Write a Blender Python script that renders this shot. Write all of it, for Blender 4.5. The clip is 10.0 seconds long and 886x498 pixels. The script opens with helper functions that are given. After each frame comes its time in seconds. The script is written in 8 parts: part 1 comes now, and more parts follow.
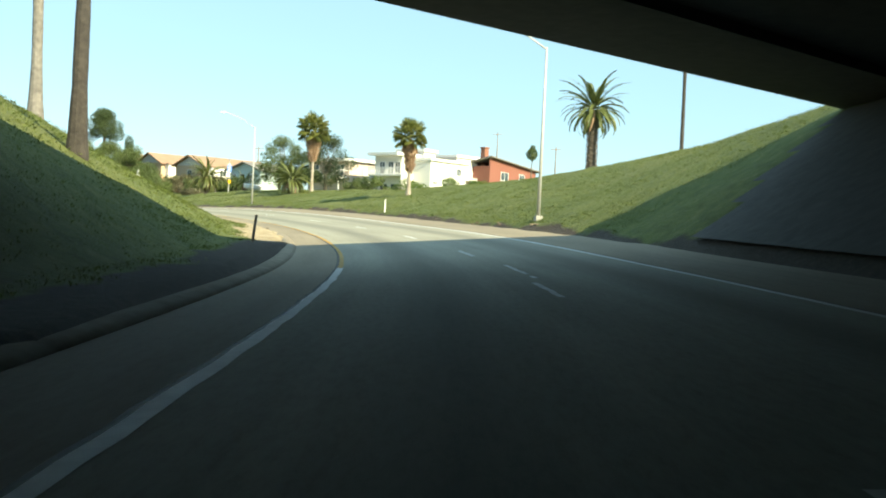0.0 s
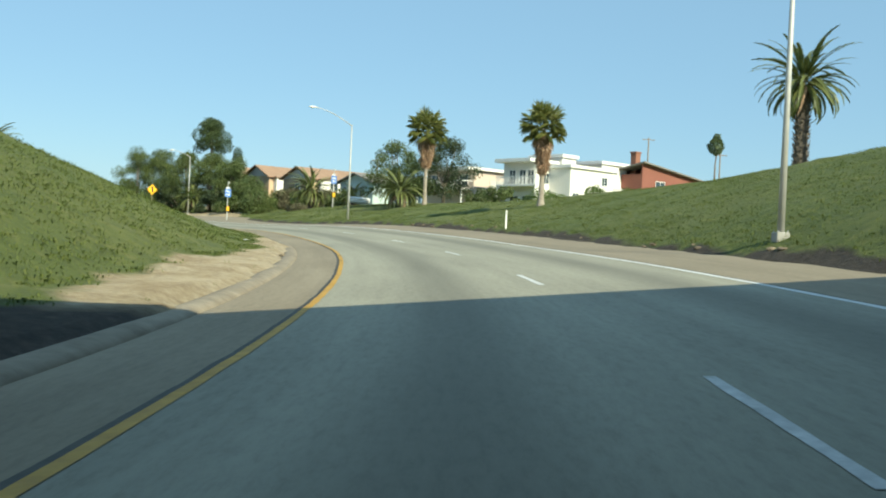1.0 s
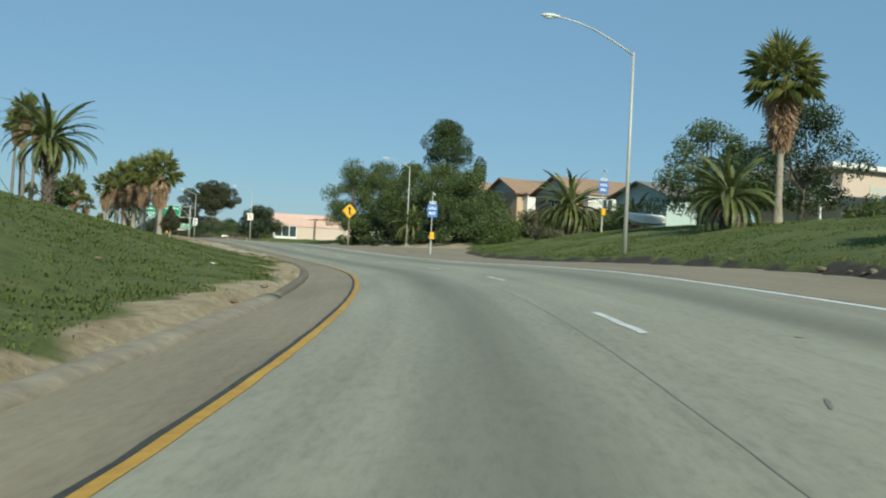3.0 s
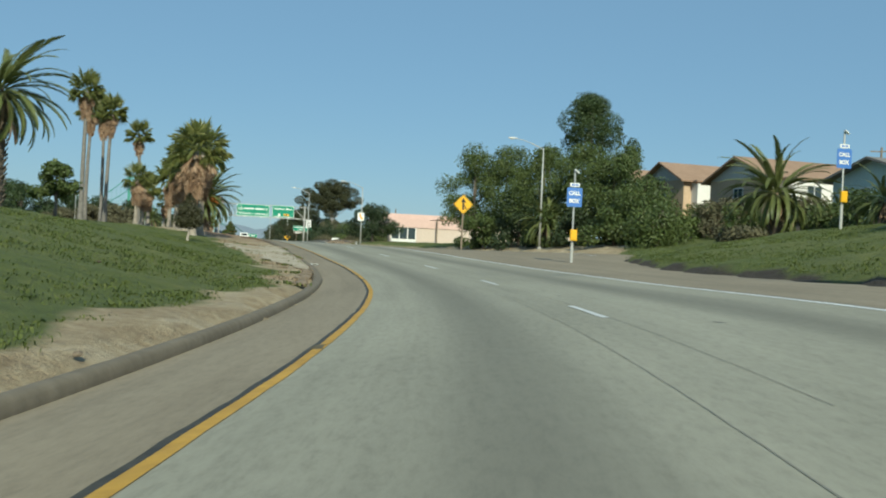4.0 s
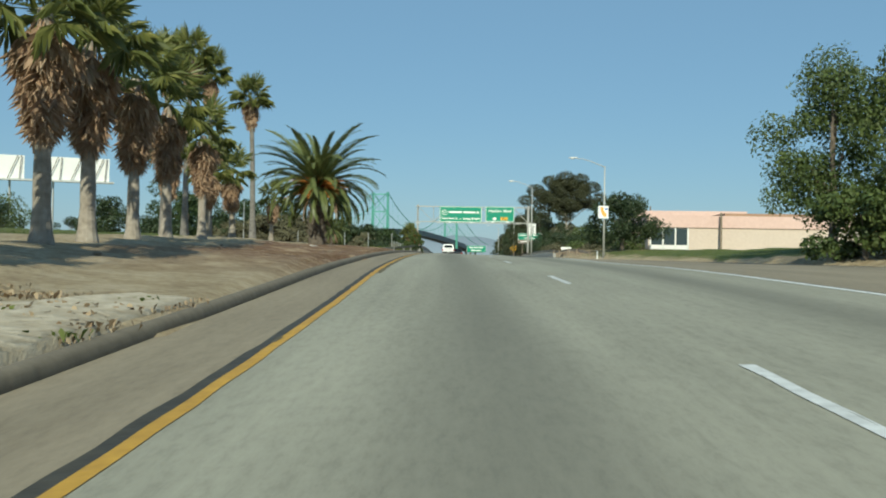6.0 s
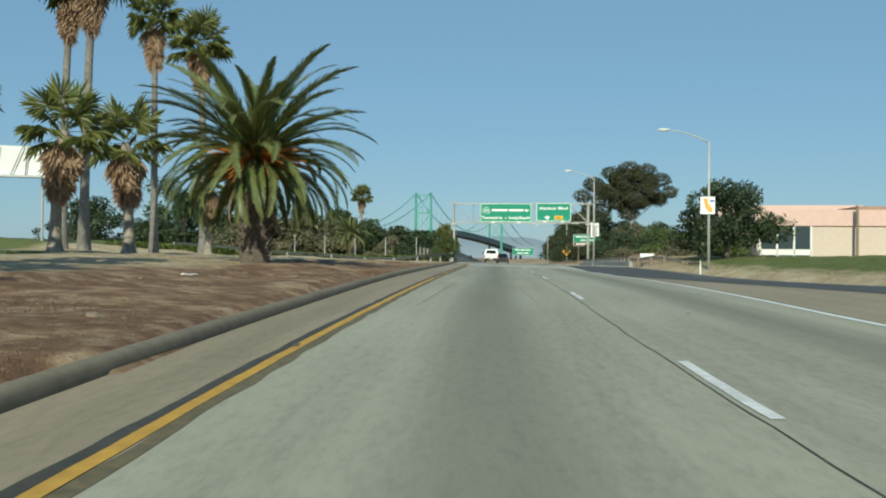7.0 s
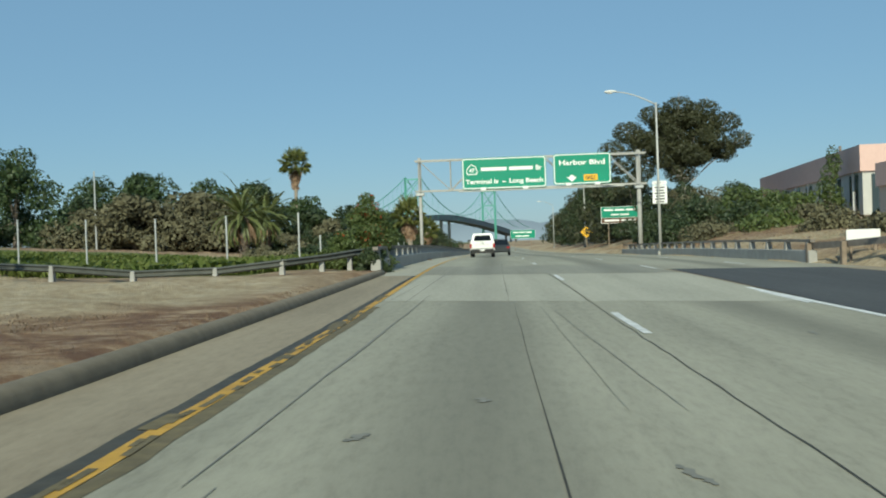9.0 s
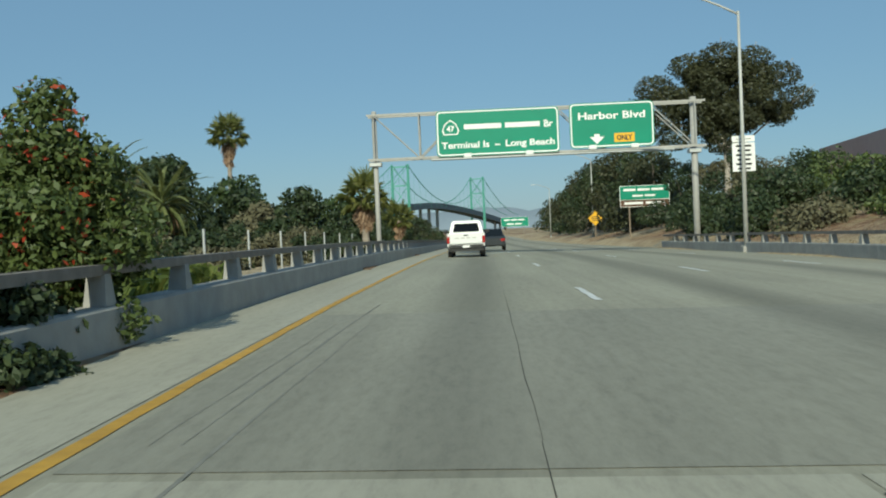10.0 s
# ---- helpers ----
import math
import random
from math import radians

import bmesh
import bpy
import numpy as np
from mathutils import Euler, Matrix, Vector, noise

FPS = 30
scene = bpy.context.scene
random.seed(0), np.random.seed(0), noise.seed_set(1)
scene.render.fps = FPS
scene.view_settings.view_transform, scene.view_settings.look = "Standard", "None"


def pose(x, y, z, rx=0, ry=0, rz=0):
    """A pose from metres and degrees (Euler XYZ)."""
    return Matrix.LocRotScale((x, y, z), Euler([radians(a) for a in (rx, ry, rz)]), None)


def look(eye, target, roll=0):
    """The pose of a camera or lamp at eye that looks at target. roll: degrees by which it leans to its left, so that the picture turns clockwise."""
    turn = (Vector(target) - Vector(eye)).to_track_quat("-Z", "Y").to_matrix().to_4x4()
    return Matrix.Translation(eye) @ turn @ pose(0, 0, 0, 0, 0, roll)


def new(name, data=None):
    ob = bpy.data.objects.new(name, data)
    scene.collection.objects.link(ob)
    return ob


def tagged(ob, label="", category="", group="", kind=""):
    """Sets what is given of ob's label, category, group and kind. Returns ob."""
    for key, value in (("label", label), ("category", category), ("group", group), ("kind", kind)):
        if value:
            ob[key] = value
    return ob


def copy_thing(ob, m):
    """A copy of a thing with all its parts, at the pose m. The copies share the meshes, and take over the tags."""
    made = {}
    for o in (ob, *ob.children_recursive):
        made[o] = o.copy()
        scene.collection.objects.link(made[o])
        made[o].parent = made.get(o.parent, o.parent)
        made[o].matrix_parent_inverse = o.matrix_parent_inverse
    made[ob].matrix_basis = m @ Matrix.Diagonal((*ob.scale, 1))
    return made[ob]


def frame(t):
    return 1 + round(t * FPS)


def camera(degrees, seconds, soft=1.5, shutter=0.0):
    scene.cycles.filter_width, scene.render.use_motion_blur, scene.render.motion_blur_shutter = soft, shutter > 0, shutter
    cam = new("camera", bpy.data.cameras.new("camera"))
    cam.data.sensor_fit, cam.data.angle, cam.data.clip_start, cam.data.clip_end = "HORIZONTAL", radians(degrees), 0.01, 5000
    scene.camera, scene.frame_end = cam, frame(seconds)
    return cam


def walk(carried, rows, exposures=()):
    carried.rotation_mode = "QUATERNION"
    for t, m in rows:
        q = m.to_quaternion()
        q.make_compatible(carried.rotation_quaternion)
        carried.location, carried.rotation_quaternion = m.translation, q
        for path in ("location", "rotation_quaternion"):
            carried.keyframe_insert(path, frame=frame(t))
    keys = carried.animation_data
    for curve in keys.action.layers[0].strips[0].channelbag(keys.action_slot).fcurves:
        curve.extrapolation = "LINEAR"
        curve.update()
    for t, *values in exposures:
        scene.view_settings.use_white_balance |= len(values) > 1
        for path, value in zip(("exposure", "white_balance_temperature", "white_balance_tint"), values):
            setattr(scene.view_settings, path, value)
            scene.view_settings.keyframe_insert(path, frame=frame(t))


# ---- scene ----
cam = camera(49.5, 10.0, soft=2.0)
# seconds, eye x, y, z, then yaw, pitch and roll in degrees
PATH = [
    (0.0, -0.00, -0.00, 1.04, -49.77, -1.31, 2.77),
    (0.5, 9.03, 7.38, 1.10, -45.70, -0.99, 2.89),
    (1.0, 17.45, 15.37, 1.23, -41.50, -0.58, 2.71),
    (1.5, 25.27, 23.97, 1.41, -37.26, -0.16, 2.62),
    (2.0, 32.49, 33.14, 1.59, -32.99, 0.19, 2.36),
    (2.5, 39.05, 42.90, 1.79, -28.91, 0.36, 2.85),
    (3.0, 44.92, 53.17, 2.03, -24.80, 0.54, 2.77),
    (3.2, 47.07, 57.42, 2.11, -23.24, 0.55, 2.92),
    (4.3, 56.95, 82.21, 2.46, -14.09, 0.09, 2.89),
    (4.5, 58.35, 86.95, 2.50, -12.47, -0.25, 3.13),
    (5.0, 61.34, 99.10, 2.55, -8.32, -1.00, 1.91),
    (5.5, 63.47, 111.54, 2.69, -4.99, -0.02, 2.19),
    (5.7, 64.14, 116.54, 2.78, -3.73, 0.20, 1.54),
    (6.8, 65.90, 144.19, 3.73, 0.53, 0.90, 0.75),
    (7.0, 66.14, 149.04, 3.84, 0.63, 0.50, 0.39),
    (7.5, 66.67, 160.91, 4.03, 0.76, 0.10, -0.48),
    (8.0, 67.17, 172.56, 4.14, 0.92, -0.02, -0.84),
    (8.5, 67.67, 184.13, 4.23, 0.83, -0.15, -1.53),
    (9.0, 68.21, 195.71, 4.30, 0.32, -0.38, -1.96),
    (9.5, 68.72, 207.31, 4.38, 0.00, -0.74, -2.45),
    (10.0, 69.28, 218.92, 4.43, -0.31, -1.09, -2.43),
]
walk(cam, [(t, look((x, y, z), (x - math.sin(radians(w)) * math.cos(radians(p)), y + math.cos(radians(w)) * math.cos(radians(p)), z + math.sin(radians(p))), r))
           for t, x, y, z, w, p, r in PATH],
     exposures=[(t, e, k, -5) for t, e, k in ((0.0, 1.3, 7500), (0.5, 0.85, 6850), (1.0, 0.62, 6600), (1.5, 0.3, 6250), (2.0, 0.1, 6150), (2.5, 0.0, 6150), (9.0, 0.0, 6200), (9.5, -0.06, 6200), (10.0, -0.15, 6200))])

# ---- light ----
SUN_DIR = Vector((0.125, 1.0, -0.618)).normalized()       # the way the sunlight travels
SUN_ELEV = math.asin(-SUN_DIR.z)
world = bpy.data.worlds.new("sky")
scene.world = world
world.use_nodes = True
wn = world.node_tree
sky = wn.nodes.new("ShaderNodeTexSky")
sky.sky_type = "NISHITA"
sky.sun_disc = False
sky.sun_elevation = SUN_ELEV
sky.sun_rotation = math.atan2(-SUN_DIR.x, -SUN_DIR.y)
sky.air_density, sky.dust_density, sky.ozone_density = 1.0, 0.35, 4.0
wn.nodes["Background"].inputs["Strength"].default_value = 0.079
haze = wn.nodes.new("ShaderNodeMix")
haze.data_type = "RGBA"
haze.inputs[0].default_value, haze.inputs[7].default_value = 0.55, (3.4, 5.4, 7.9, 1)     # thin even summer haze
wn.links.new(sky.outputs[0], haze.inputs[6])
wn.links.new(haze.outputs[2], wn.nodes["Background"].inputs["Color"])
sun = new("sun", bpy.data.lights.new("sun", "SUN"))
sun.data.energy, sun.data.angle, sun.data.color = 4.6, radians(0.5), (1.0, 0.9, 0.73)
sun.matrix_world = look((0, 0, 60), Vector((0, 0, 60)) + SUN_DIR)

# ---- materials ----


def ramp_of(nt, fac, stops):
    r = nt.nodes.new("ShaderNodeValToRGB")
    els = r.color_ramp.elements
    while len(els) < len(stops):
        els.new(0.5)
    for e, (p, c) in zip(els, stops):
        e.position, e.color = p, (*c, 1)
    nt.links.new(fac, r.inputs[0])
    return r.outputs[0]


def noise_of(nt, vec, scale, detail=4.0, rough=0.55):
    n = nt.nodes.new("ShaderNodeTexNoise")
    n.inputs["Scale"].default_value, n.inputs["Detail"].default_value, n.inputs["Roughness"].default_value = scale, detail, rough
    nt.links.new(vec, n.inputs["Vector"])
    return n.outputs["Fac"]


def mixed(nt, fac, a, b, how="MIX"):
    m = nt.nodes.new("ShaderNodeMix")
    m.data_type, m.blend_type = "RGBA", how
    for sock, v in ((m.inputs[0], fac), (m.inputs[6], a), (m.inputs[7], b)):
        if isinstance(v, (int, float)):
            sock.default_value = v
        elif isinstance(v, tuple):
            sock.default_value = (*v, 1)
        else:
            nt.links.new(v, sock)
    return m.outputs[2]


def scaled(nt, vec, sx, sy, sz):
    m = nt.nodes.new("ShaderNodeMapping")
    m.inputs["Scale"].default_value = (sx, sy, sz)
    nt.links.new(vec, m.inputs[0])
    return m.outputs[0]


def mat(name, c1, c2, scale=3.0, rough=0.8, metal=0.0, bump=0.2, big=0.3, spread=0.25, vary=0.0, coat=0.0, sheen=0.0, through_light=0.0):
    """Two colours mixed by fine and coarse noise in metres, with relief; vary: brightness by object; through_light: translucency."""
    m = bpy.data.materials.new(name)
    m.use_nodes = True
    nt = m.node_tree
    b = nt.nodes["Principled BSDF"]
    tc = nt.nodes.new("ShaderNodeTexCoord").outputs["Object"]
    fine = noise_of(nt, tc, scale, 6.0)
    wide = noise_of(nt, tc, big, 3.0)
    both = nt.nodes.new("ShaderNodeMath")
    both.operation = "MULTIPLY_ADD"
    nt.links.new(fine, both.inputs[0])
    both.inputs[1].default_value = 0.6
    half = nt.nodes.new("ShaderNodeMath")
    half.operation = "MULTIPLY"
    nt.links.new(wide, half.inputs[0])
    half.inputs[1].default_value = 0.4
    nt.links.new(half.outputs[0], both.inputs[2])
    col = ramp_of(nt, both.outputs[0], [(0.5 - spread, c1), (0.5 + spread, c2)])
    if vary:
        oi = nt.nodes.new("ShaderNodeObjectInfo").outputs["Random"]
        hsv = nt.nodes.new("ShaderNodeHueSaturation")
        mr = nt.nodes.new("ShaderNodeMapRange")
        mr.inputs[3].default_value, mr.inputs[4].default_value = 1 - vary, 1 + vary
        nt.links.new(oi, mr.inputs[0])
        nt.links.new(mr.outputs[0], hsv.inputs["Value"])
        nt.links.new(col, hsv.inputs["Color"])
        col = hsv.outputs[0]
    nt.links.new(col, b.inputs["Base Color"])
    b.inputs["Roughness"].default_value, b.inputs["Metallic"].default_value = rough, metal
    b.inputs["Coat Weight"].default_value = coat
    if bump:
        bp = nt.nodes.new("ShaderNodeBump")
        bp.inputs["Strength"].default_value, bp.inputs["Distance"].default_value = bump, 0.3 / scale
        nt.links.new(fine, bp.inputs["Height"])
        nt.links.new(bp.outputs[0], b.inputs["Normal"])
    if through_light:
        tr = nt.nodes.new("ShaderNodeBsdfTranslucent")
        nt.links.new(col, tr.inputs[0])
        ms = nt.nodes.new("ShaderNodeMixShader")
        ms.inputs[0].default_value = through_light
        nt.links.new(b.outputs[0], ms.inputs[1])
        nt.links.new(tr.outputs[0], ms.inputs[2])
        nt.links.new(ms.outputs[0], nt.nodes["Material Output"].inputs[0])
    return m


def leaf_mat(name, c1, c2, c3, scale=0.6, rough=0.55, light=0.25):
    """Leaves: a tint for each leaf of the mesh, and a wide drift over the crown."""
    m = bpy.data.materials.new(name)
    m.use_nodes = True
    nt = m.node_tree
    b = nt.nodes["Principled BSDF"]
    isl = nt.nodes.new("ShaderNodeNewGeometry").outputs["Random Per Island"]
    tc = nt.nodes.new("ShaderNodeTexCoord").outputs["Object"]
    wide = noise_of(nt, tc, scale, 3.0)
    col = ramp_of(nt, isl, [(0.0, c1), (0.6, c2), (1.0, c3)])
    col2 = mixed(nt, 0.5, col, ramp_of(nt, wide, [(0.3, c1), (0.7, c3)]))
    nt.links.new(col2, b.inputs["Base Color"])
    b.inputs["Roughness"].default_value = rough
    tr = nt.nodes.new("ShaderNodeBsdfTranslucent")
    nt.links.new(col2, tr.inputs[0])
    ms = nt.nodes.new("ShaderNodeMixShader")
    ms.inputs[0].default_value = light
    nt.links.new(b.outputs[0], ms.inputs[1])
    nt.links.new(tr.outputs[0], ms.inputs[2])
    nt.links.new(ms.outputs[0], nt.nodes["Material Output"].inputs[0])
    return m


def glass_mat(name, tint=(0.05, 0.07, 0.08), rough=0.06):
    m = bpy.data.materials.new(name)
    m.use_nodes = True
    b = m.node_tree.nodes["Principled BSDF"]
    b.inputs["Base Color"].default_value = (*tint, 1)
    b.inputs["Roughness"].default_value, b.inputs["Specular IOR Level"].default_value = rough, 0.5
    return m


def road_mat(name, base, dark, light, lanes, oil=0.5):
    """Paving in the road's own metres (along, across): stretched wear, oil drip along the lane middles, blotches and fine grain."""
    m = bpy.data.materials.new(name)
    m.use_nodes = True
    nt = m.node_tree
    b = nt.nodes["Principled BSDF"]
    uv = nt.nodes.new("ShaderNodeUVMap").outputs[0]
    grain = noise_of(nt, scaled(nt, uv, 3.0, 11.0, 1), 1.0, 9.0, 0.78)
    blotch = noise_of(nt, scaled(nt, uv, 0.12, 0.5, 1), 1.0, 5.0)
    streak = noise_of(nt, scaled(nt, uv, 0.05, 2.2, 1), 1.0, 3.0)
    col = ramp_of(nt, grain, [(0.38, tuple(v * 0.8 for v in dark)), (0.5, base), (0.63, light)])
    col = mixed(nt, 0.3, col, ramp_of(nt, noise_of(nt, scaled(nt, uv, 0.13, 1.7, 1), 1.0, 5.0, 0.7), [(0.38, dark), (0.5, base), (0.62, light)]))
    col = mixed(nt, 0.4, col, ramp_of(nt, blotch, [(0.36, dark), (0.5, base), (0.66, light)]))
    col = mixed(nt, 0.2, col, ramp_of(nt, streak, [(0.35, dark), (0.6, light)]))
    sep = nt.nodes.new("ShaderNodeSeparateXYZ")
    nt.links.new(uv, sep.inputs[0])
    wob = nt.nodes.new("ShaderNodeMath")
    wob.operation = "MULTIPLY_ADD"
    nt.links.new(noise_of(nt, scaled(nt, uv, 0.06, 0.0, 1), 1.0, 2.0), wob.inputs[0])
    wob.inputs[1].default_value = 0.5
    nt.links.new(sep.outputs[1], wob.inputs[2])
    for mid, wide in lanes:
        d = nt.nodes.new("ShaderNodeMath")
        d.operation = "SUBTRACT"
        nt.links.new(wob.outputs[0], d.inputs[0])
        d.inputs[1].default_value = mid + 0.25
        a = nt.nodes.new("ShaderNodeMath")
        a.operation = "ABSOLUTE"
        nt.links.new(d.outputs[0], a.inputs[0])
        mr = nt.nodes.new("ShaderNodeMapRange")
        mr.interpolation_type = "SMOOTHSTEP"
        mr.inputs[1].default_value, mr.inputs[2].default_value, mr.inputs[3].default_value, mr.inputs[4].default_value = 0.0, wide, oil, 0.0
        nt.links.new(a.outputs[0], mr.inputs[0])
        mod = nt.nodes.new("ShaderNodeMath")
        mod.operation = "MULTIPLY"
        nt.links.new(mr.outputs[0], mod.inputs[0])
        mr2 = nt.nodes.new("ShaderNodeMapRange")
        mr2.inputs[1].default_value, mr2.inputs[2].default_value, mr2.inputs[3].default_value, mr2.inputs[4].default_value = 0.3, 0.65, 0.55, 1.0
        nt.links.new(blotch, mr2.inputs[0])
        nt.links.new(mr2.outputs[0], mod.inputs[1])
        col = mixed(nt, mod.outputs[0], col, tuple(v * 0.45 for v in dark))
    nt.links.new(col, b.inputs["Base Color"])
    b.inputs["Roughness"].default_value = 0.85
    bp = nt.nodes.new("ShaderNodeBump")
    bp.inputs["Strength"].default_value, bp.inputs["Distance"].default_value = 0.35, 0.012
    nt.links.new(grain, bp.inputs["Height"])
    nt.links.new(bp.outputs[0], b.inputs["Normal"])
    return m


M = {
    "lane": road_mat("worn_concrete_paving", (0.308, 0.292, 0.224), (0.215, 0.203, 0.156), (0.385, 0.366, 0.284), [(0.05, 1.05), (4.1, 1.0), (8.0, 0.9)], 0.62),
    "slab": road_mat("pale_concrete_slab", (0.37, 0.352, 0.28), (0.285, 0.27, 0.215), (0.45, 0.43, 0.345), [(0.05, 0.5)], 0.2),
    "shoulder": road_mat("brown_grey_shoulder", (0.262, 0.214, 0.146), (0.183, 0.15, 0.1), (0.345, 0.288, 0.2), [(-20.0, 0.1)], 0.0),
    "asphalt": road_mat("dark_asphalt", (0.055, 0.056, 0.058), (0.038, 0.039, 0.041), (0.085, 0.086, 0.086), [(-20.0, 0.1)], 0.0),
    "yellow": mat("worn_yellow_paint", (0.36, 0.2, 0.03), (0.62, 0.36, 0.05), 6.0, 0.7, spread=0.22, bump=0.15, big=0.8),
    "white": mat("worn_white_paint", (0.45, 0.45, 0.43), (0.8, 0.8, 0.78), 8.0, 0.7, spread=0.2, bump=0.15, big=1.0),
    "tar": mat("black_tar_seam", (0.03, 0.027, 0.02), (0.075, 0.066, 0.048), 6.0, 0.7, spread=0.2),
    "curb": mat("dirty_concrete_kerb", (0.125, 0.103, 0.072), (0.225, 0.19, 0.137), 5.0, 0.95, big=0.4, spread=0.22, bump=0.2),
    "gantry_grey": mat("weathered_grey_steel", (0.3, 0.29, 0.27), (0.46, 0.45, 0.42), 4.0, 0.6, bump=0.1),
    "dark_rail": mat("dark_weathered_rail", (0.05, 0.055, 0.048), (0.13, 0.135, 0.12), 4.0, 0.7, 0.2, bump=0.1),
    "concrete": mat("weathered_concrete", (0.26, 0.255, 0.24), (0.4, 0.39, 0.365), 2.5, 0.9, big=0.35, spread=0.22, bump=0.3),
    # concrete under the bridge: the shade there is put into a near-black colour
    "shadedconcrete": mat("shade_toned_concrete", (0.045, 0.044, 0.041), (0.085, 0.082, 0.076), 2.0, 0.9, big=0.3, spread=0.22, bump=0.3),
    "steel": mat("galvanised_steel", (0.42, 0.43, 0.43), (0.58, 0.59, 0.58), 5.0, 0.5, 0.6, bump=0.05),
    "whitesteel": mat("white_painted_steel", (0.62, 0.61, 0.57), (0.74, 0.73, 0.7), 4.0, 0.55, bump=0.05),
    "lamp_steel": mat("dull_galvanised_pole", (0.4, 0.4, 0.38), (0.54, 0.54, 0.51), 4.0, 0.55, 0.2, bump=0.05),
    "rust": mat("rusty_steel_rail", (0.13, 0.11, 0.095), (0.3, 0.27, 0.24), 5.0, 0.75, 0.3),
    "green_sign": mat("green_sign_face", (0.0, 0.21, 0.12), (0.004, 0.26, 0.15), 1.0, 0.45, bump=0.0),
    "blue_sign": mat("blue_sign_face", (0.06, 0.17, 0.5), (0.09, 0.22, 0.58), 1.5, 0.45, bump=0.0),
    "yellow_sign": mat("yellow_sign_face", (0.75, 0.4, 0.01), (0.82, 0.46, 0.02), 1.5, 0.45, bump=0.0),
    "sign_white": mat("white_sign_sheeting", (0.78, 0.78, 0.76), (0.86, 0.86, 0.84), 2.0, 0.5, bump=0.0),
    "black": mat("black_paint", (0.012, 0.012, 0.012), (0.025, 0.025, 0.025), 3.0, 0.5, bump=0.0),
    "wood": mat("weathered_wood_post", (0.16, 0.12, 0.085), (0.32, 0.26, 0.2), 5.0, 0.9, bump=0.4),
}

# ---- the line of the road ----
# heading (radians from +y, to the left) every 16 m from 96 m before the start; height and cross fall along it
HEADS = [-1.252, -1.191, -1.131, -1.070, -1.009, -0.948, -0.888, -0.822, -0.7206, -0.6203, -0.5211, -0.4268, -0.3348, -0.2442, -0.160, -0.0868,
         -0.0504, -0.0452, -0.0445, -0.0445, -0.045, -0.045]
ROAD_Z = ((-96, -0.6), (-48, -0.45), (-24, -0.3), (0, -0.13), (12, -0.02), (24, 0.09), (36, 0.29), (48, 0.52), (60, 0.73), (72, 0.98), (84, 1.23), (96, 1.41), (108, 1.45), (120, 1.46), (132, 1.62), (144, 1.92), (156, 2.34),
          (168, 2.71), (180, 2.91), (192, 3.09), (204, 3.18), (216, 3.22), (228, 3.24), (240, 3.33), (252, 3.38), (264, 3.34), (276, 3.26), (288, 3.13), (310, 2.9), (350, 2.45), (450, 1.7), (900, 1.0))
ROAD_B = ((-96, 0.036), (12, 0.036), (24, 0.048), (36, 0.061), (60, 0.066), (72, 0.073), (84, 0.075), (96, 0.081), (108, 0.08), (120, 0.068), (132, 0.057), (144, 0.047), (156, 0.034), (168, 0.015), (180, -0.004), (192, -0.01), (204, -0.02),
          (216, -0.033), (228, -0.036), (240, -0.022), (252, -0.018), (288, -0.02), (340, -0.018))
KERB_AT = ((-96, -3.3), (60, -3.34), (80, -3.42), (100, -3.35), (112, -3.28), (126, -3.1), (140, -3.3), (150, -3.34), (162, -3.2), (175, -3.07), (200, -3.13), (212, -3.0), (223, -2.93), (236, -3.0), (246, -3.05), (900, -3.05))   # front of the left kerb


def table(rows, s):
    return np.interp(s, [r[0] for r in rows], [r[1] for r in rows])


def eased(v, k):
    p = np.pad(v, k, mode="edge")
    return np.convolve(p, np.ones(2 * k + 1) / (2 * k + 1), "valid")


ST = np.arange(-96.0, 901.0, 1.0)
ST_H = np.interp(ST, -96 + 16 * np.arange(len(HEADS)), HEADS)
ST_X = np.concatenate([[0], np.cumsum(-np.sin((ST_H[1:] + ST_H[:-1]) / 2))])
ST_Y = np.concatenate([[0], np.cumsum(np.cos((ST_H[1:] + ST_H[:-1]) / 2))])
ST_X, ST_Y = ST_X - ST_X[96], ST_Y - ST_Y[96]
SHIFT = eased(table(((-96, 0.0), (5, 0.03), (30, 0.2), (67, 0.38), (120, 0.48), (138, 0.36), (158, 0.0), (178, -0.36), (235, -0.33), (250, -0.4), (900, -0.4)), ST), 6)
ST_X, ST_Y = ST_X + SHIFT * np.cos(ST_H), ST_Y + SHIFT * np.sin(ST_H)
ST_Z, ST_B = eased(table(ROAD_Z, ST), 4), eased(table(ROAD_B, ST), 4)


def line(s):
    return [np.interp(s, ST, a) for a in (ST_X, ST_Y, ST_Z, ST_H, ST_B)]


def on_road(s, lat, up=0.0):
    """A point of the paving: metres along the road, to the right of the lane's middle, and above it."""
    x, y, z, h, b = line(s)
    return Vector((x + lat * math.cos(h), y + lat * math.sin(h), z + b * lat + up))


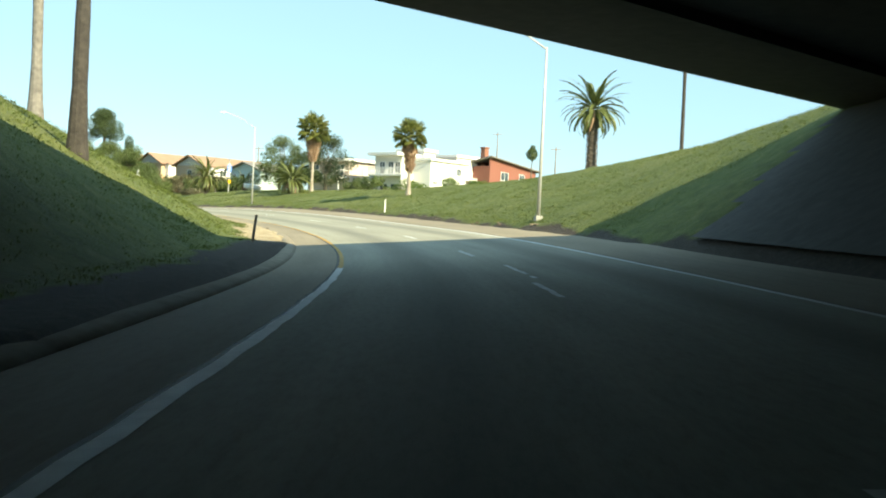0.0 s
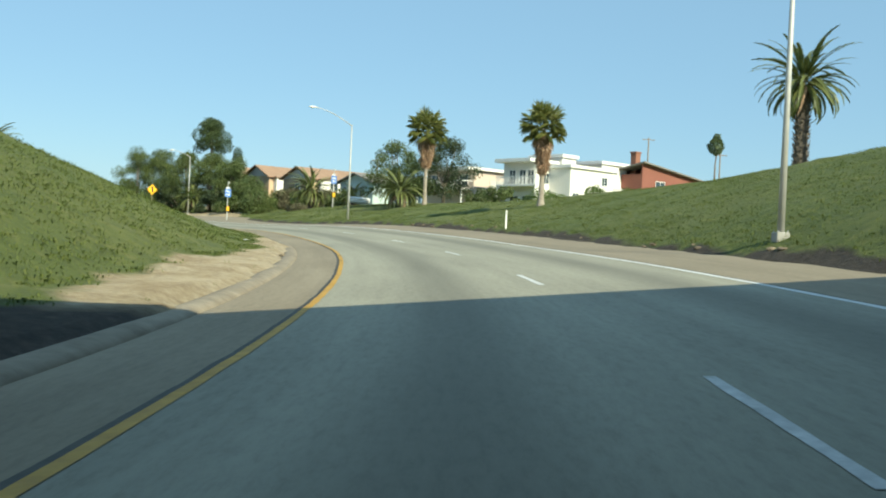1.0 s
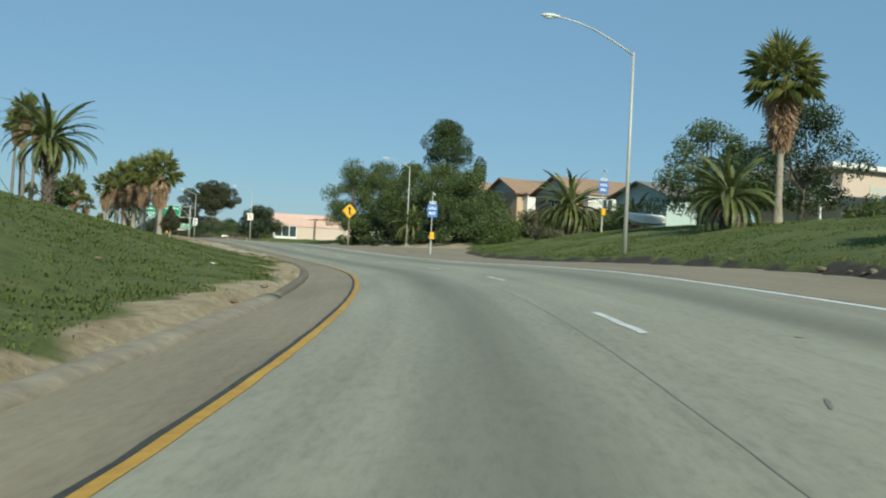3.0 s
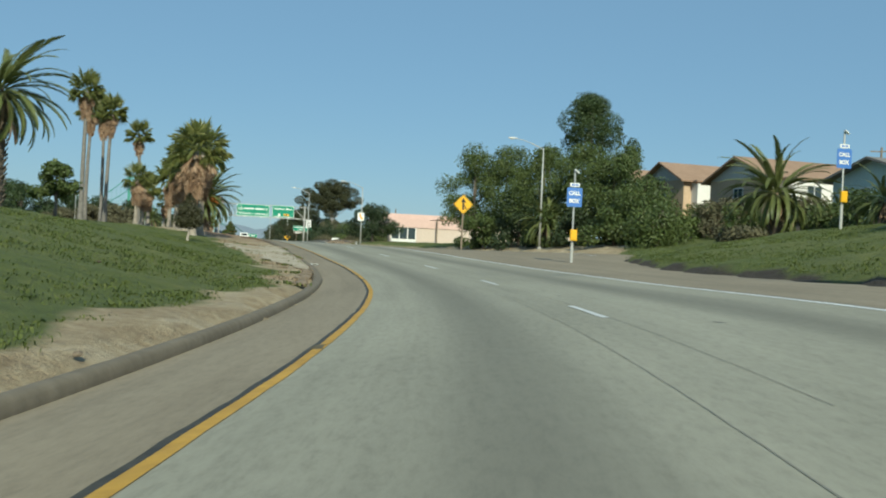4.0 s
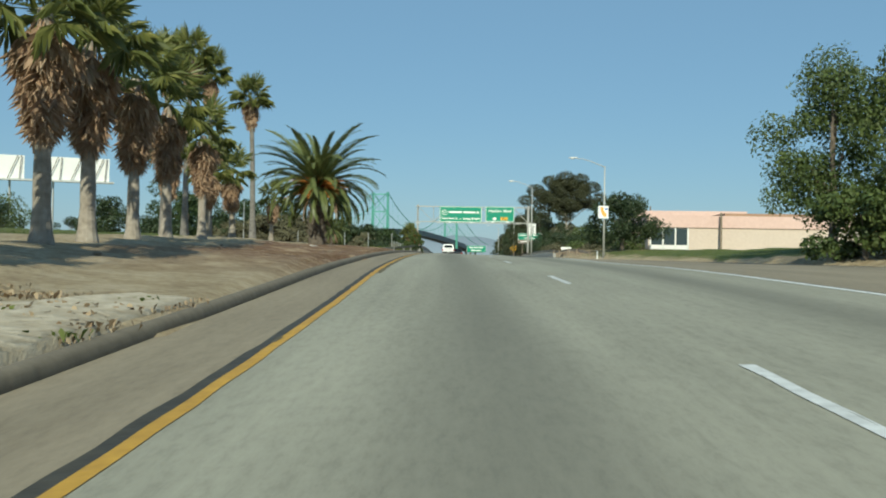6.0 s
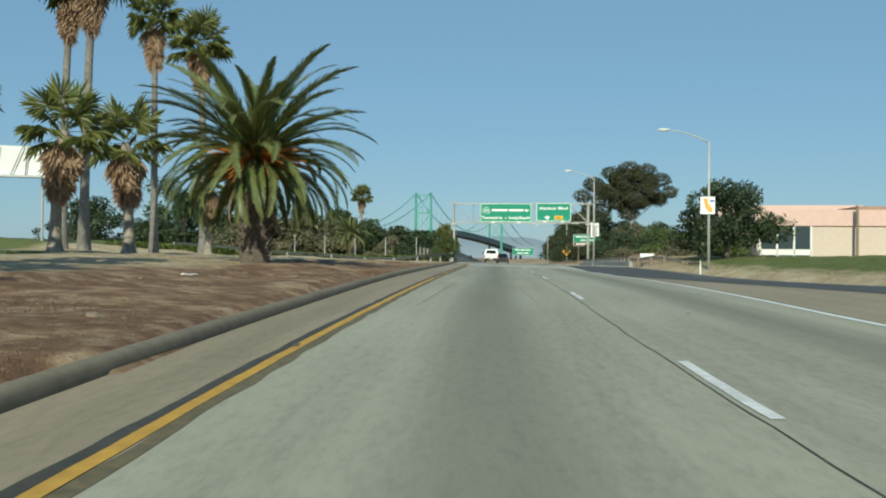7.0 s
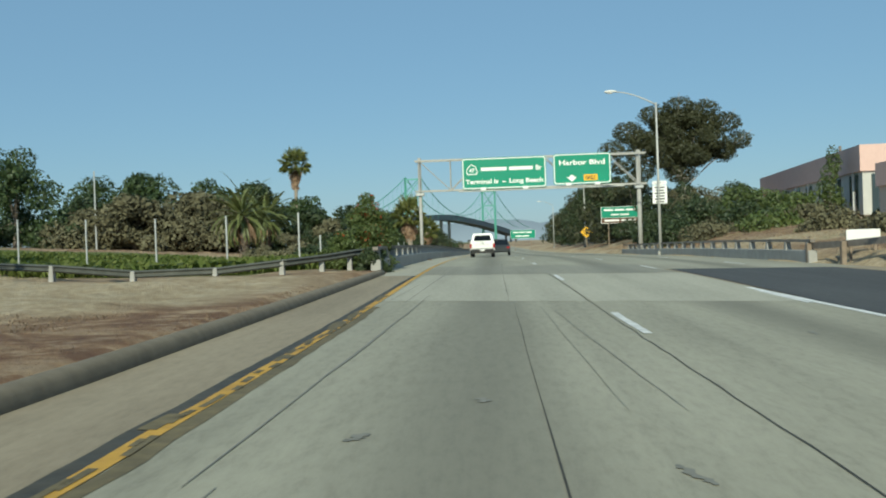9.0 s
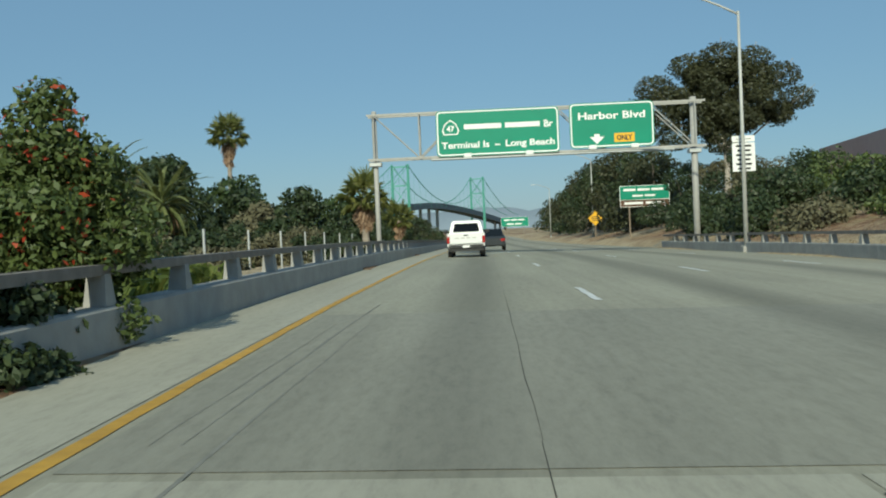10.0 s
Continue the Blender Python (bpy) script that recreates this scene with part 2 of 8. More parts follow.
def locate(x, y):
    """Along and across for arrays of places."""
    x, y = np.atleast_1d(np.asarray(x, float)), np.atleast_1d(np.asarray(y, float))
    s, lat = np.empty_like(x), np.empty_like(x)
    cx, cy, ch, cs = ST_X[::4], ST_Y[::4], ST_H[::4], ST[::4]
    for a in range(0, len(x), 4000):
        xs, ys = x[a:a + 4000], y[a:a + 4000]
        i = np.argmin((xs[:, None] - cx) ** 2 + (ys[:, None] - cy) ** 2, 1)
        u = -(xs - cx[i]) * np.sin(ch[i]) + (ys - cy[i]) * np.cos(ch[i])
        st = cs[i] + np.clip(u, -4, 4)
        px, py, ph = np.interp(st, ST, ST_X), np.interp(st, ST, ST_Y), np.interp(st, ST, ST_H)
        s[a:a + 4000] = st
        lat[a:a + 4000] = (xs - px) * np.cos(ph) + (ys - py) * np.sin(ph)
    return s, lat


LEFT_TOP = ((-96, 8.0), (0, 6.6), (25, 5.8), (50, 4.9), (75, 4.5), (100, 4.2), (125, 3.9), (150, 3.5), (175, 3.7), (200, 4.0), (225, 3.8), (245, 3.4), (270, 3.0), (320, 2.2), (400, 1.4), (900, 0.2))
LEFT_RISE = ((-96, 0.68), (22, 0.66), (50, 0.48), (75, 0.36), (100, 0.28), (125, 0.2), (150, 0.13), (175, 0.09), (900, 0.09))
RIGHT_TOE = ((-96, 8.8), (60, 9.0), (110, 9.2), (130, 10.0), (142, 13.0), (150, 18.0), (160, 20.0), (190, 20.0), (215, 16.5), (240, 12.4), (252, 11.2), (900, 11.2))
RIGHT_TOP = ((-96, 8.0), (0, 6.4), (20, 6.5), (28, 8.2), (50, 7.4), (75, 5.8), (100, 5.0), (130, 5.2), (150, 5.0), (170, 4.9), (200, 4.5), (230, 4.0), (255, 4.1), (275, 4.6), (300, 6.0), (360, 6.0), (450, 3.0), (900, 1.0))
RIGHT_RISE = ((-96, 0.72), (30, 0.7), (52, 0.42), (75, 0.28), (100, 0.2), (130, 0.2), (160, 0.16), (220, 0.12), (260, 0.18), (290, 0.24), (900, 0.3))


def soft_min(a, b, k=0.5):
    h = np.clip(0.5 + 0.5 * (b - a) / k, 0, 1)
    return b * (1 - h) + a * h - k * h * (1 - h)


def ground_z(x, y):
    s, lat = locate(x, y)
    z, b = np.interp(s, ST, ST_Z), np.interp(s, ST, ST_B)
    kerb = table(KERB_AT, s)
    left_edge, right_edge = z + kerb * b, z + b * np.minimum(table(RIGHT_TOE, s), 12)
    d = kerb - 0.27 - lat
    slope_l = left_edge + 0.14 + 0.05 * np.clip(d, 0, 2.2) + table(LEFT_RISE, s) * np.clip(d - 2.2, 0, None)
    top_l = np.maximum(table(LEFT_TOP, s), -99) + 0.012 * np.clip(d - 15, 0, 60) + 0.045 * np.clip(d - 8, 0, 35) * np.clip((s - 243) / 10, 0, 1) + 0.022 * np.clip(s - 246, 0, 40) * np.clip((d - 6) / 8, 0, 1) * np.clip((420 - s) / 80, 0, 1)
    gz_l = np.where(top_l > left_edge + 0.3, soft_min(slope_l, top_l, 0.7), left_edge + 0.1 + (top_l - left_edge) * np.clip((d - 1.5) / 14, 0, 1))
    e = lat - table(RIGHT_TOE, s)
    slope_r = right_edge + 0.02 + 0.5 * np.clip(e, 0, 0.6) + table(RIGHT_RISE, s) * np.clip(e - 0.6, 0, None)
    top_r = table(RIGHT_TOP, s) + 0.03 * np.clip(e - 14, 0, 60)
    gz_r = soft_min(slope_r, top_r, 0.7)
    mid = z + b * np.clip(lat, -3.0, 12) - 0.22
    return np.where(lat < kerb - 0.27, gz_l, np.where(e > 0, gz_r, mid))


def gz(x, y):
    return float(ground_z(x, y)[0])


def spot(s, lat, up=0.0):
    """A place on the ground beside the road."""
    x, y, z, h, b = line(s)
    px, py = x + lat * math.cos(h), y + lat * math.sin(h)
    return Vector((px, py, gz(px, py) + up))


def turn_at(s):
    """Degrees to turn a thing built facing -y so that it faces the traffic."""
    return math.degrees(float(np.interp(s, ST, ST_H)))


# ---- building helpers ----


def mesh_of(name, bm):
    me = bpy.data.meshes.new(name)
    bm.to_mesh(me)
    bm.free()
    return me


def part(name, bm, material, parent=None, label="", smooth=False):
    """Links a bmesh as one mesh object, under its thing where one is given."""
    me = mesh_of(name, bm)
    me.materials.append(material)
    if smooth:
        for p in me.polygons:
            p.use_smooth = True
    ob = new(name, me)
    ob.parent = parent
    return tagged(ob, label)


def piece(name, me, parent, m=None):
    ob = new(name, me)
    ob.parent = parent
    if m is not None:
        ob.matrix_basis = m
    return ob


def raw(name, verts, faces, material, uvs=None, smooth=False):
    me = bpy.data.meshes.new(name)
    me.from_pydata([tuple(v) for v in verts], [], faces)
    me.materials.append(material)
    if uvs is not None:
        layer = me.uv_layers.new(name="UVMap")
        flat = np.array([uvs[l.vertex_index] for l in me.loops], float)
        layer.data.foreach_set("uv", flat.ravel())
    if smooth:
        for p in me.polygons:
            p.use_smooth = True
    return me


def box(bm, x0, x1, y0, y1, z0, z1, bevel=0.0, m=None):
    g = bmesh.ops.create_cube(bm, size=1.0)["verts"]
    for v in g:
        v.co = Vector(((x0 + x1) / 2 + v.co.x * (x1 - x0), (y0 + y1) / 2 + v.co.y * (y1 - y0), (z0 + z1) / 2 + v.co.z * (z1 - z0)))
    if bevel:
        edges = list({e for v in g for e in v.link_edges})
        g = bmesh.ops.bevel(bm, geom=edges, offset=bevel, segments=1, affect="EDGES", profile=0.5)["verts"] + [v for v in g if v.is_valid]
    if m is not None:
        for v in set(g):
            v.co = m @ v.co
    return bm


def tube(bm, points, radii, sides=8, cap=True):
    """A round bar through points, with a radius at each."""
    rings = []
    n = len(points)
    for i, p in enumerate(points):
        p = Vector(p)
        d = (Vector(points[min(i + 1, n - 1)]) - Vector(points[max(i - 1, 0)])).normalized()
        a = d.orthogonal().normalized() if abs(d.z) < 0.95 else Vector((1, 0, 0))
        a = (a - d * a.dot(d)).normalized()
        c = d.cross(a)
        r = radii[i] if isinstance(radii, (list, tuple)) else radii
        rings.append([bm.verts.new(p + (a * math.cos(2 * math.pi * k / sides) + c * math.sin(2 * math.pi * k / sides)) * r) for k in range(sides)])
    for r0, r1 in zip(rings, rings[1:]):
        best = min(range(sides), key=lambda o: (r0[0].co - r1[o].co).length)
        for k in range(sides):
            bm.faces.new((r0[k], r0[(k + 1) % sides], r1[(k + 1 + best) % sides], r1[(k + best) % sides]))
    if cap:
        bm.faces.new(rings[0][::-1])
        bm.faces.new(rings[-1])
    return bm


def strip(name, s0, s1, lats, up, material, step=1.0, ragged=0.0):
    """A band of paving along the road: lats are numbers or functions of s, from left to right."""
    ss = np.arange(s0, s1 + 1e-6, step)
    verts, uvs, faces = [], [], []
    for s in ss:
        for l in lats:
            lat = l(s) if callable(l) else l
            if ragged:
                lat += ragged * noise.noise(Vector((s * 1.3, lat * 3.0, 0)))
            verts.append(on_road(s, lat, up))
            uvs.append((s, lat))
    k = len(lats)
    for i in range(len(ss) - 1):
        for j in range(k - 1):
            faces.append((i * k + j, i * k + j + 1, (i + 1) * k + j + 1, (i + 1) * k + j))
    return raw(name, verts, faces, material, uvs, True)


def profile_along(name, s0, s1, prof, material, step=1.0, smooth=False, worn=0.0, rise=0.0, along=None):
    """A bar of constant section along the road; prof: (lateral, height) points, closed. Ends are capped."""
    ss = np.arange(s0, s1 + 1e-6, step)
    k = len(prof)
    verts = [on_road(s, l + (float(table(along, s)) if along else 0.0) + worn * noise.noise(Vector((s * 0.9, u * 6, 1))), u + (worn * noise.noise(Vector((s * 1.1, l * 6, 7))) if u > 0.02 else 0) - (0.05 * max(0.0, 1 - (s - s0) / rise) if rise and u > 0.02 else 0)) for s in ss for l, u in prof]
    faces = [(i * k + j, i * k + (j + 1) % k, (i + 1) * k + (j + 1) % k, (i + 1) * k + j) for i in range(len(ss) - 1) for j in range(k)]
    faces += [tuple(range(k))[::-1], tuple((len(ss) - 1) * k + j for j in range(k))]
    return raw(name, verts, faces, material, smooth=smooth)


def white_edge(s):
    return float(table(((-96, 5.55), (30, 5.55), (48, 5.62), (90, 5.62), (112, 5.72), (124, 5.82), (140, 5.78), (165, 5.72), (185, 5.58), (200, 5.68), (222, 5.75), (236, 5.4), (250, 5.3), (900, 5.3)), s))

# ---- ground ----


def cover_of(s, lat):
    """What grows: 1 green, 0 bare earth; and dryness: 1 straw and mulch."""
    d, e = table(KERB_AT, s) - 0.27 - lat, lat - table(RIGHT_TOE, s)
    wob = 0.6 * np.sin(s * 0.31) + 0.5 * np.sin(s * 0.83 + 1.0) + 0.35 * np.sin(s * 2.1 + lat)
    bare = table(((-96, 1.2), (24, 1.2), (32, 1.3), (40, 1.6), (50, 1.2), (60, 0.9), (75, 0.5), (100, 0.6), (112, 0.9), (126, 0.9), (130, 1.6), (134, 2.1), (144, 3.0), (150, 3.3), (159, 4.7), (168, 8.0), (200, 10.5), (235, 10.0), (260, 3.0), (900, 2.0)), s)
    green_l = np.clip((d - bare - 0.4 * wob) / 0.6, 0, 1) * np.clip(np.maximum((204 - s) / 8, (d - 34) / 5), 0, 1) + np.clip((s - 244.5 - wob - 0.45 * np.maximum(0, d - 6.5)) / 2.5, 0, 1) * np.clip((d - 1.0) / 0.8, 0, 1) * np.clip((258 + 1.6 * np.clip(d - 1, 0, 16) - s) / 5, 0, 1)
    green_r = np.clip((e - 0.25 - 0.25 * wob - 4.5 * np.clip((s - 158) / 8, 0, 1) * np.clip((204 - s) / 8, 0, 1)) / 0.5, 0, 1) * (1 - 0.7 * np.clip((s - 238) / 15, 0, 1)) * (1 - 0.6 * np.clip((s - 205) / 10, 0, 1) * np.clip((4 - e) / 2, 0, 1))
    green_r = green_r * np.clip((s - 24 - 1.2 * wob + np.clip(e - 3.0, -3, 8) * 1.6) / 4, 0, 1)
    green = np.where(lat < 0, green_l, green_r)
    dry_l = np.clip((s - 160) / 12, 0, 1) * np.clip((5.2 + 0.6 * wob - 4.2 * np.clip((s - 214) / 20, 0, 1) - d) / 0.8, 0, 1)
    dry_l = np.maximum(dry_l, 0.6 * np.clip((s - 241.5) / 2, 0, 1) * np.clip((d - 1.3 - 0.5 * wob) / 0.6, 0, 1) * np.clip((248 - s) / 2, 0, 1))
    dry_l = np.maximum(dry_l, np.clip((s - 276) / 8, 0, 1) * (0.75 + 0.25 * np.sin(s * 0.4 + d * 0.7)))
    dry_l = np.maximum(dry_l, 0.8 * np.clip((s - 212) / 8, 0, 1) * np.clip((228 + 1.5 * wob - s) / 2, 0, 1) * np.clip((6.0 + wob - d) / 2, 0, 1))
    dry_l = np.maximum(dry_l, 0.5 * np.clip((s - 235) / 3, 0, 1) * np.clip((250 - s) / 3, 0, 1) * np.clip((3.0 + wob - d) / 1.5, 0, 1))
    dry_r = np.clip((s - 235) / 20, 0, 1) * np.clip(0.55 + 0.6 * np.sin(s * 0.21 + lat * 0.4), 0, 1) * np.clip(e / 2, 0, 1)
    return green, np.where(lat < 0, dry_l, dry_r)


def ground_material():
    m = bpy.data.materials.new("verge_earth_and_ground_cover")
    m.use_nodes = True
    nt = m.node_tree
    b = nt.nodes["Principled BSDF"]
    tc = nt.nodes.new("ShaderNodeTexCoord").outputs["Object"]
    fine, mid, wide = noise_of(nt, tc, 5.0, 8.0, 0.7), noise_of(nt, tc, 0.9, 5.0), noise_of(nt, tc, 0.12, 3.0)
    earth = ramp_of(nt, fine, [(0.34, (0.23, 0.162, 0.088)), (0.5, (0.42, 0.322, 0.188)), (0.68, (0.58, 0.475, 0.31))])
    earth = mixed(nt, 0.4, earth, ramp_of(nt, mid, [(0.35, (0.24, 0.172, 0.1)), (0.5, (0.41, 0.325, 0.21)), (0.64, (0.57, 0.49, 0.36))]))
    green = ramp_of(nt, fine, [(0.3, (0.052, 0.07, 0.013)), (0.5, (0.132, 0.158, 0.028)), (0.7, (0.235, 0.24, 0.055))])
    green = mixed(nt, 0.5, green, ramp_of(nt, mid, [(0.35, (0.085, 0.115, 0.022)), (0.7, (0.175, 0.195, 0.045))]))
    green = mixed(nt, 0.45, green, ramp_of(nt, noise_of(nt, tc, 1.9, 5.0, 0.62), [(0.36, (0.034, 0.05, 0.01)), (0.5, (0.1, 0.13, 0.025)), (0.6, (0.16, 0.168, 0.04)), (0.7, (0.29, 0.25, 0.09))]))
    green = mixed(nt, 0.3, green, ramp_of(nt, wide, [(0.4, (0.06, 0.092, 0.02)), (0.65, (0.145, 0.148, 0.05))]))
    straw = ramp_of(nt, mid, [(0.42, (0.135, 0.056, 0.026)), (0.52, (0.215, 0.105, 0.05)), (0.58, (0.41, 0.27, 0.15)), (0.66, (0.58, 0.435, 0.28))])
    straw = mixed(nt, 0.45, straw, ramp_of(nt, noise_of(nt, tc, 2.3, 6.0, 0.65), [(0.4, (0.11, 0.05, 0.024)), (0.5, (0.2, 0.102, 0.05)), (0.55, (0.32, 0.21, 0.115)), (0.61, (0.54, 0.42, 0.28))]))
    straw = mixed(nt, 0.18, straw, ramp_of(nt, fine, [(0.35, (0.1, 0.06, 0.035)), (0.65, (0.36, 0.26, 0.155))]))
    a = nt.nodes.new("ShaderNodeAttribute")
    a.attribute_name = "cover"
    sep = nt.nodes.new("ShaderNodeSeparateColor")
    nt.links.new(a.outputs["Color"], sep.inputs[0])
    # dark bare soil, its colour lowered further to stand for the bridge's shade
    soil_and_shade = ramp_of(nt, fine, [(0.3, (0.024, 0.018, 0.012)), (0.55, (0.055, 0.042, 0.03)), (0.8, (0.12, 0.095, 0.07))])
    col = mixed(nt, sep.outputs[2], mixed(nt, sep.outputs[1], earth, straw), soil_and_shade)
    edge = nt.nodes.new("ShaderNodeMath")
    edge.operation = "MULTIPLY_ADD"
    nt.links.new(mid, edge.inputs[0])
    edge.inputs[1].default_value = 0.7
    shift = nt.nodes.new("ShaderNodeMath")
    shift.operation = "SUBTRACT"
    nt.links.new(sep.outputs[0], shift.inputs[0])
    shift.inputs[1].default_value = 0.35
    nt.links.new(shift.outputs[0], edge.inputs[2])
    mr = nt.nodes.new("ShaderNodeMapRange")
    mr.inputs[1].default_value, mr.inputs[2].default_value = 0.3, 0.6
    nt.links.new(edge.outputs[0], mr.inputs[0])
    col = mixed(nt, mr.outputs[0], col, green)
    nt.links.new(col, b.inputs["Base Color"])
    b.inputs["Roughness"].default_value = 0.95
    bp = nt.nodes.new("ShaderNodeBump")
    bp.inputs["Strength"].default_value, bp.inputs["Distance"].default_value = 1.0, 0.12
    nt.links.new(fine, bp.inputs["Height"])
    nt.links.new(bp.outputs[0], b.inputs["Normal"])
    return m


def axis_steps(lo, hi, near0, near1, fine, coarse):
    out = [near0]
    while out[-1] < near1:
        out.append(out[-1] + fine)
    st = fine
    while out[-1] < hi:
        st = min(st * 1.25, coarse)
        out.append(out[-1] + st)
    st, first = fine, [near0]
    while first[-1] > lo:
        st = min(st * 1.25, coarse)
        first.append(first[-1] - st)
    return np.array(first[:0:-1] + out)


gx = axis_steps(-2500, 2600, -40, 125, 1.0, 200)
gy = axis_steps(-2000, 3800, -30, 340, 1.0, 200)
XX, YY = np.meshgrid(gx, gy)
flat_x, flat_y = XX.ravel(), YY.ravel()
g_s, g_lat = locate(flat_x, flat_y)
g_z = ground_z(flat_x, flat_y)
rough = np.array([noise.noise(Vector((x * 0.35, y * 0.35, 0))) * 0.16 + noise.noise(Vector((x * 1.1, y * 1.1, 3))) * 0.1 for x, y in zip(flat_x, flat_y)])
off_road = (g_lat < -5.0) | (g_lat - table(RIGHT_TOE, g_s) > 0.4)
g_z = g_z + rough * off_road
far = np.clip((np.abs(g_lat) - 90) / 400, 0, 1)
g_z = g_z * (1 - far) + 0.5 * far
nx = len(gx)
faces = [(j * nx + i, j * nx + i + 1, (j + 1) * nx + i + 1, (j + 1) * nx + i) for j in range(len(gy) - 1) for i in range(nx - 1)]
M["ground"] = ground_material()
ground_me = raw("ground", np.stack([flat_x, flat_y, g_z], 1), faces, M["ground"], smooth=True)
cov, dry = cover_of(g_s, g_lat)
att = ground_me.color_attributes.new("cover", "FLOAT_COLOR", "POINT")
# third channel: dark soil; left of the road before 35 also painted-in bridge shade
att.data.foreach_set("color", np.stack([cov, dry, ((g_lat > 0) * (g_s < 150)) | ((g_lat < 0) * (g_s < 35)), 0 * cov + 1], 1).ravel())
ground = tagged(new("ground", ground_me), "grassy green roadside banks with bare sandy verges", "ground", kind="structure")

# ---- road ----


def yellow_edge(s):
    return float(table(((-96, -1.76), (0, -1.76), (12, -1.82), (24, -1.87), (36, -1.94), (48, -1.98), (60, -1.88), (84, -1.91), (96, -1.88), (108, -1.81), (120, -1.72), (132, -1.77), (144, -1.88), (168, -1.96), (180, -1.93), (204, -1.83), (216, -1.77), (228, -1.81), (240, -1.93), (252, -2.0), (288, -2.05), (900, -2.05)), s))


road = tagged(new("road", strip("road", -96, 700, [lambda s: yellow_edge(s) - 0.12, -0.8, 0, 0.9, 1.8, 3, 4.2, lambda s: white_edge(s) + 0.1], 0.0, M["lane"])),
              "worn grey concrete two-lane ramp with dark oil bands", "road", kind="structure")
shoulder_left = tagged(new("shoulder_left", strip("shoulder_left", -96, 700, [lambda s: float(table(KERB_AT, s)) - 0.09, -2.5, -2.2, lambda s: yellow_edge(s) - 0.12], 0.0, M["shoulder"])),
                       "narrow brown-grey concrete gutter shoulder beside the kerb", "shoulder", kind="structure")
shoulder_right = tagged(new("shoulder_right", strip("shoulder_right", -96, 252, [lambda s: white_edge(s) + 0.1, lambda s: (white_edge(s) + table(RIGHT_TOE, s)) / 2,
                        lambda s: float(table(RIGHT_TOE, s)) + 0.25], -0.004, M["shoulder"])), "wide dusty brown-grey right-hand shoulder", "shoulder", kind="structure")
merge_lane = tagged(new("merging_lane", strip("merging_lane", 186, 246, [lambda s: 5.62 + max(0, (215 - s)) * 0.22, lambda s: 9 + max(0, (215 - s)) * 0.16, lambda s: float(table(RIGHT_TOE, s)) - 1.2],
                    0.006, M["asphalt"])), "black asphalt lane merging from the side", "road", kind="structure")
far_lanes = tagged(new("outer_lanes", strip("outer_lanes", 246, 700, [lambda s: white_edge(s) + 0.1, 8, 10, 11.4], 0.0, M["lane"])),
                   "grey concrete outer lanes", "road", kind="structure")

# ---- kerb and paint ----
M["patch"] = road_mat("darker_paving", (0.262, 0.25, 0.2), (0.192, 0.184, 0.148), (0.33, 0.316, 0.256), [(0.05, 0.7), (4.0, 0.9)], 0.4)
M["apron"] = mat("dusty_broken_concrete", (0.3, 0.24, 0.155), (0.57, 0.5, 0.385), 4.5, 0.95, big=0.7, spread=0.16, bump=0.8)
M["fresh_white"] = mat("fresh_white_paint", (0.6, 0.6, 0.58), (0.85, 0.85, 0.83), 5.0, 0.65, spread=0.2, bump=0.15, big=1.0)
M["dusty_curb"] = mat("sandy_kerb", (0.2, 0.165, 0.118), (0.34, 0.29, 0.215), 3.0, 0.95, big=0.5, spread=0.16, bump=0.5)
M["grime"] = mat("grimy_worn_paint", (0.07, 0.06, 0.035), (0.19, 0.15, 0.075), 9.0, 0.85, spread=0.2)
M["mark"] = mat("dark_rubber_mark", (0.15, 0.146, 0.125), (0.25, 0.243, 0.21), 7.0, 0.85, spread=0.2)


left_kerb = tagged(new("kerb", profile_along("kerb", 90, 244.5, [(0.01, -0.12), (0.003, 0.03), (-0.012, 0.085), (-0.032, 0.115), (-0.065, 0.134), (-0.11, 0.141), (-0.17, 0.138), (-0.24, 0.118), (-0.3, 0.085), (-0.32, -0.12)], M["curb"], 0.5, True, 0.0015, 8.0, KERB_AT)),
                   "low grimy concrete kerb along the gutter", "kerb", kind="structure")
low_kerb = tagged(new("kerb", profile_along("kerb", -96, 90, [(0.05, -0.1), (0.03, 0.02), (-0.05, 0.065), (-0.17, 0.095), (-0.31, 0.09), (-0.41, 0.06), (-0.43, -0.12)], M["dusty_curb"], smooth=True, worn=0.006, along=KERB_AT)),
                  "low sand-dusted concrete kerb along the gutter", "kerb", kind="structure")
yellow = tagged(new("yellow_line", strip("yellow_line", 22, 600, [lambda s: yellow_edge(s) - 0.055, lambda s: yellow_edge(s) + 0.055], 0.006, M["yellow"], 0.25, 0.014)), "worn yellow edge line", "road marking", kind="structure")
pale_edge = tagged(new("pale_edge_band", strip("pale_edge_band", -96, 22, [lambda s: yellow_edge(s) - 0.07, lambda s: yellow_edge(s) + 0.075], 0.006, M["fresh_white"], 0.5, 0.03)),
                   "wide worn pale painted edge band under the bridge", "road marking", kind="structure")
seam = tagged(new("gutter_seam", strip("gutter_seam", -96, 243, [lambda s: yellow_edge(s) - (0.17 if s > 130 else 0.125), lambda s: yellow_edge(s) - 0.09, lambda s: yellow_edge(s) - 0.05], 0.003, M["tar"], 0.25, 0.03)), "black tar seam beside the yellow line", "road joint", kind="structure")
tagged(new("gutter_grime", strip("gutter_grime", 166, 231, [lambda s: yellow_edge(s) + 0.05, lambda s: yellow_edge(s) + 0.1, lambda s: yellow_edge(s) + 0.17], 0.003, M["grime"], 0.25, 0.05)), "dark grime along the lane side of the yellow line", "road wear", kind="structure")
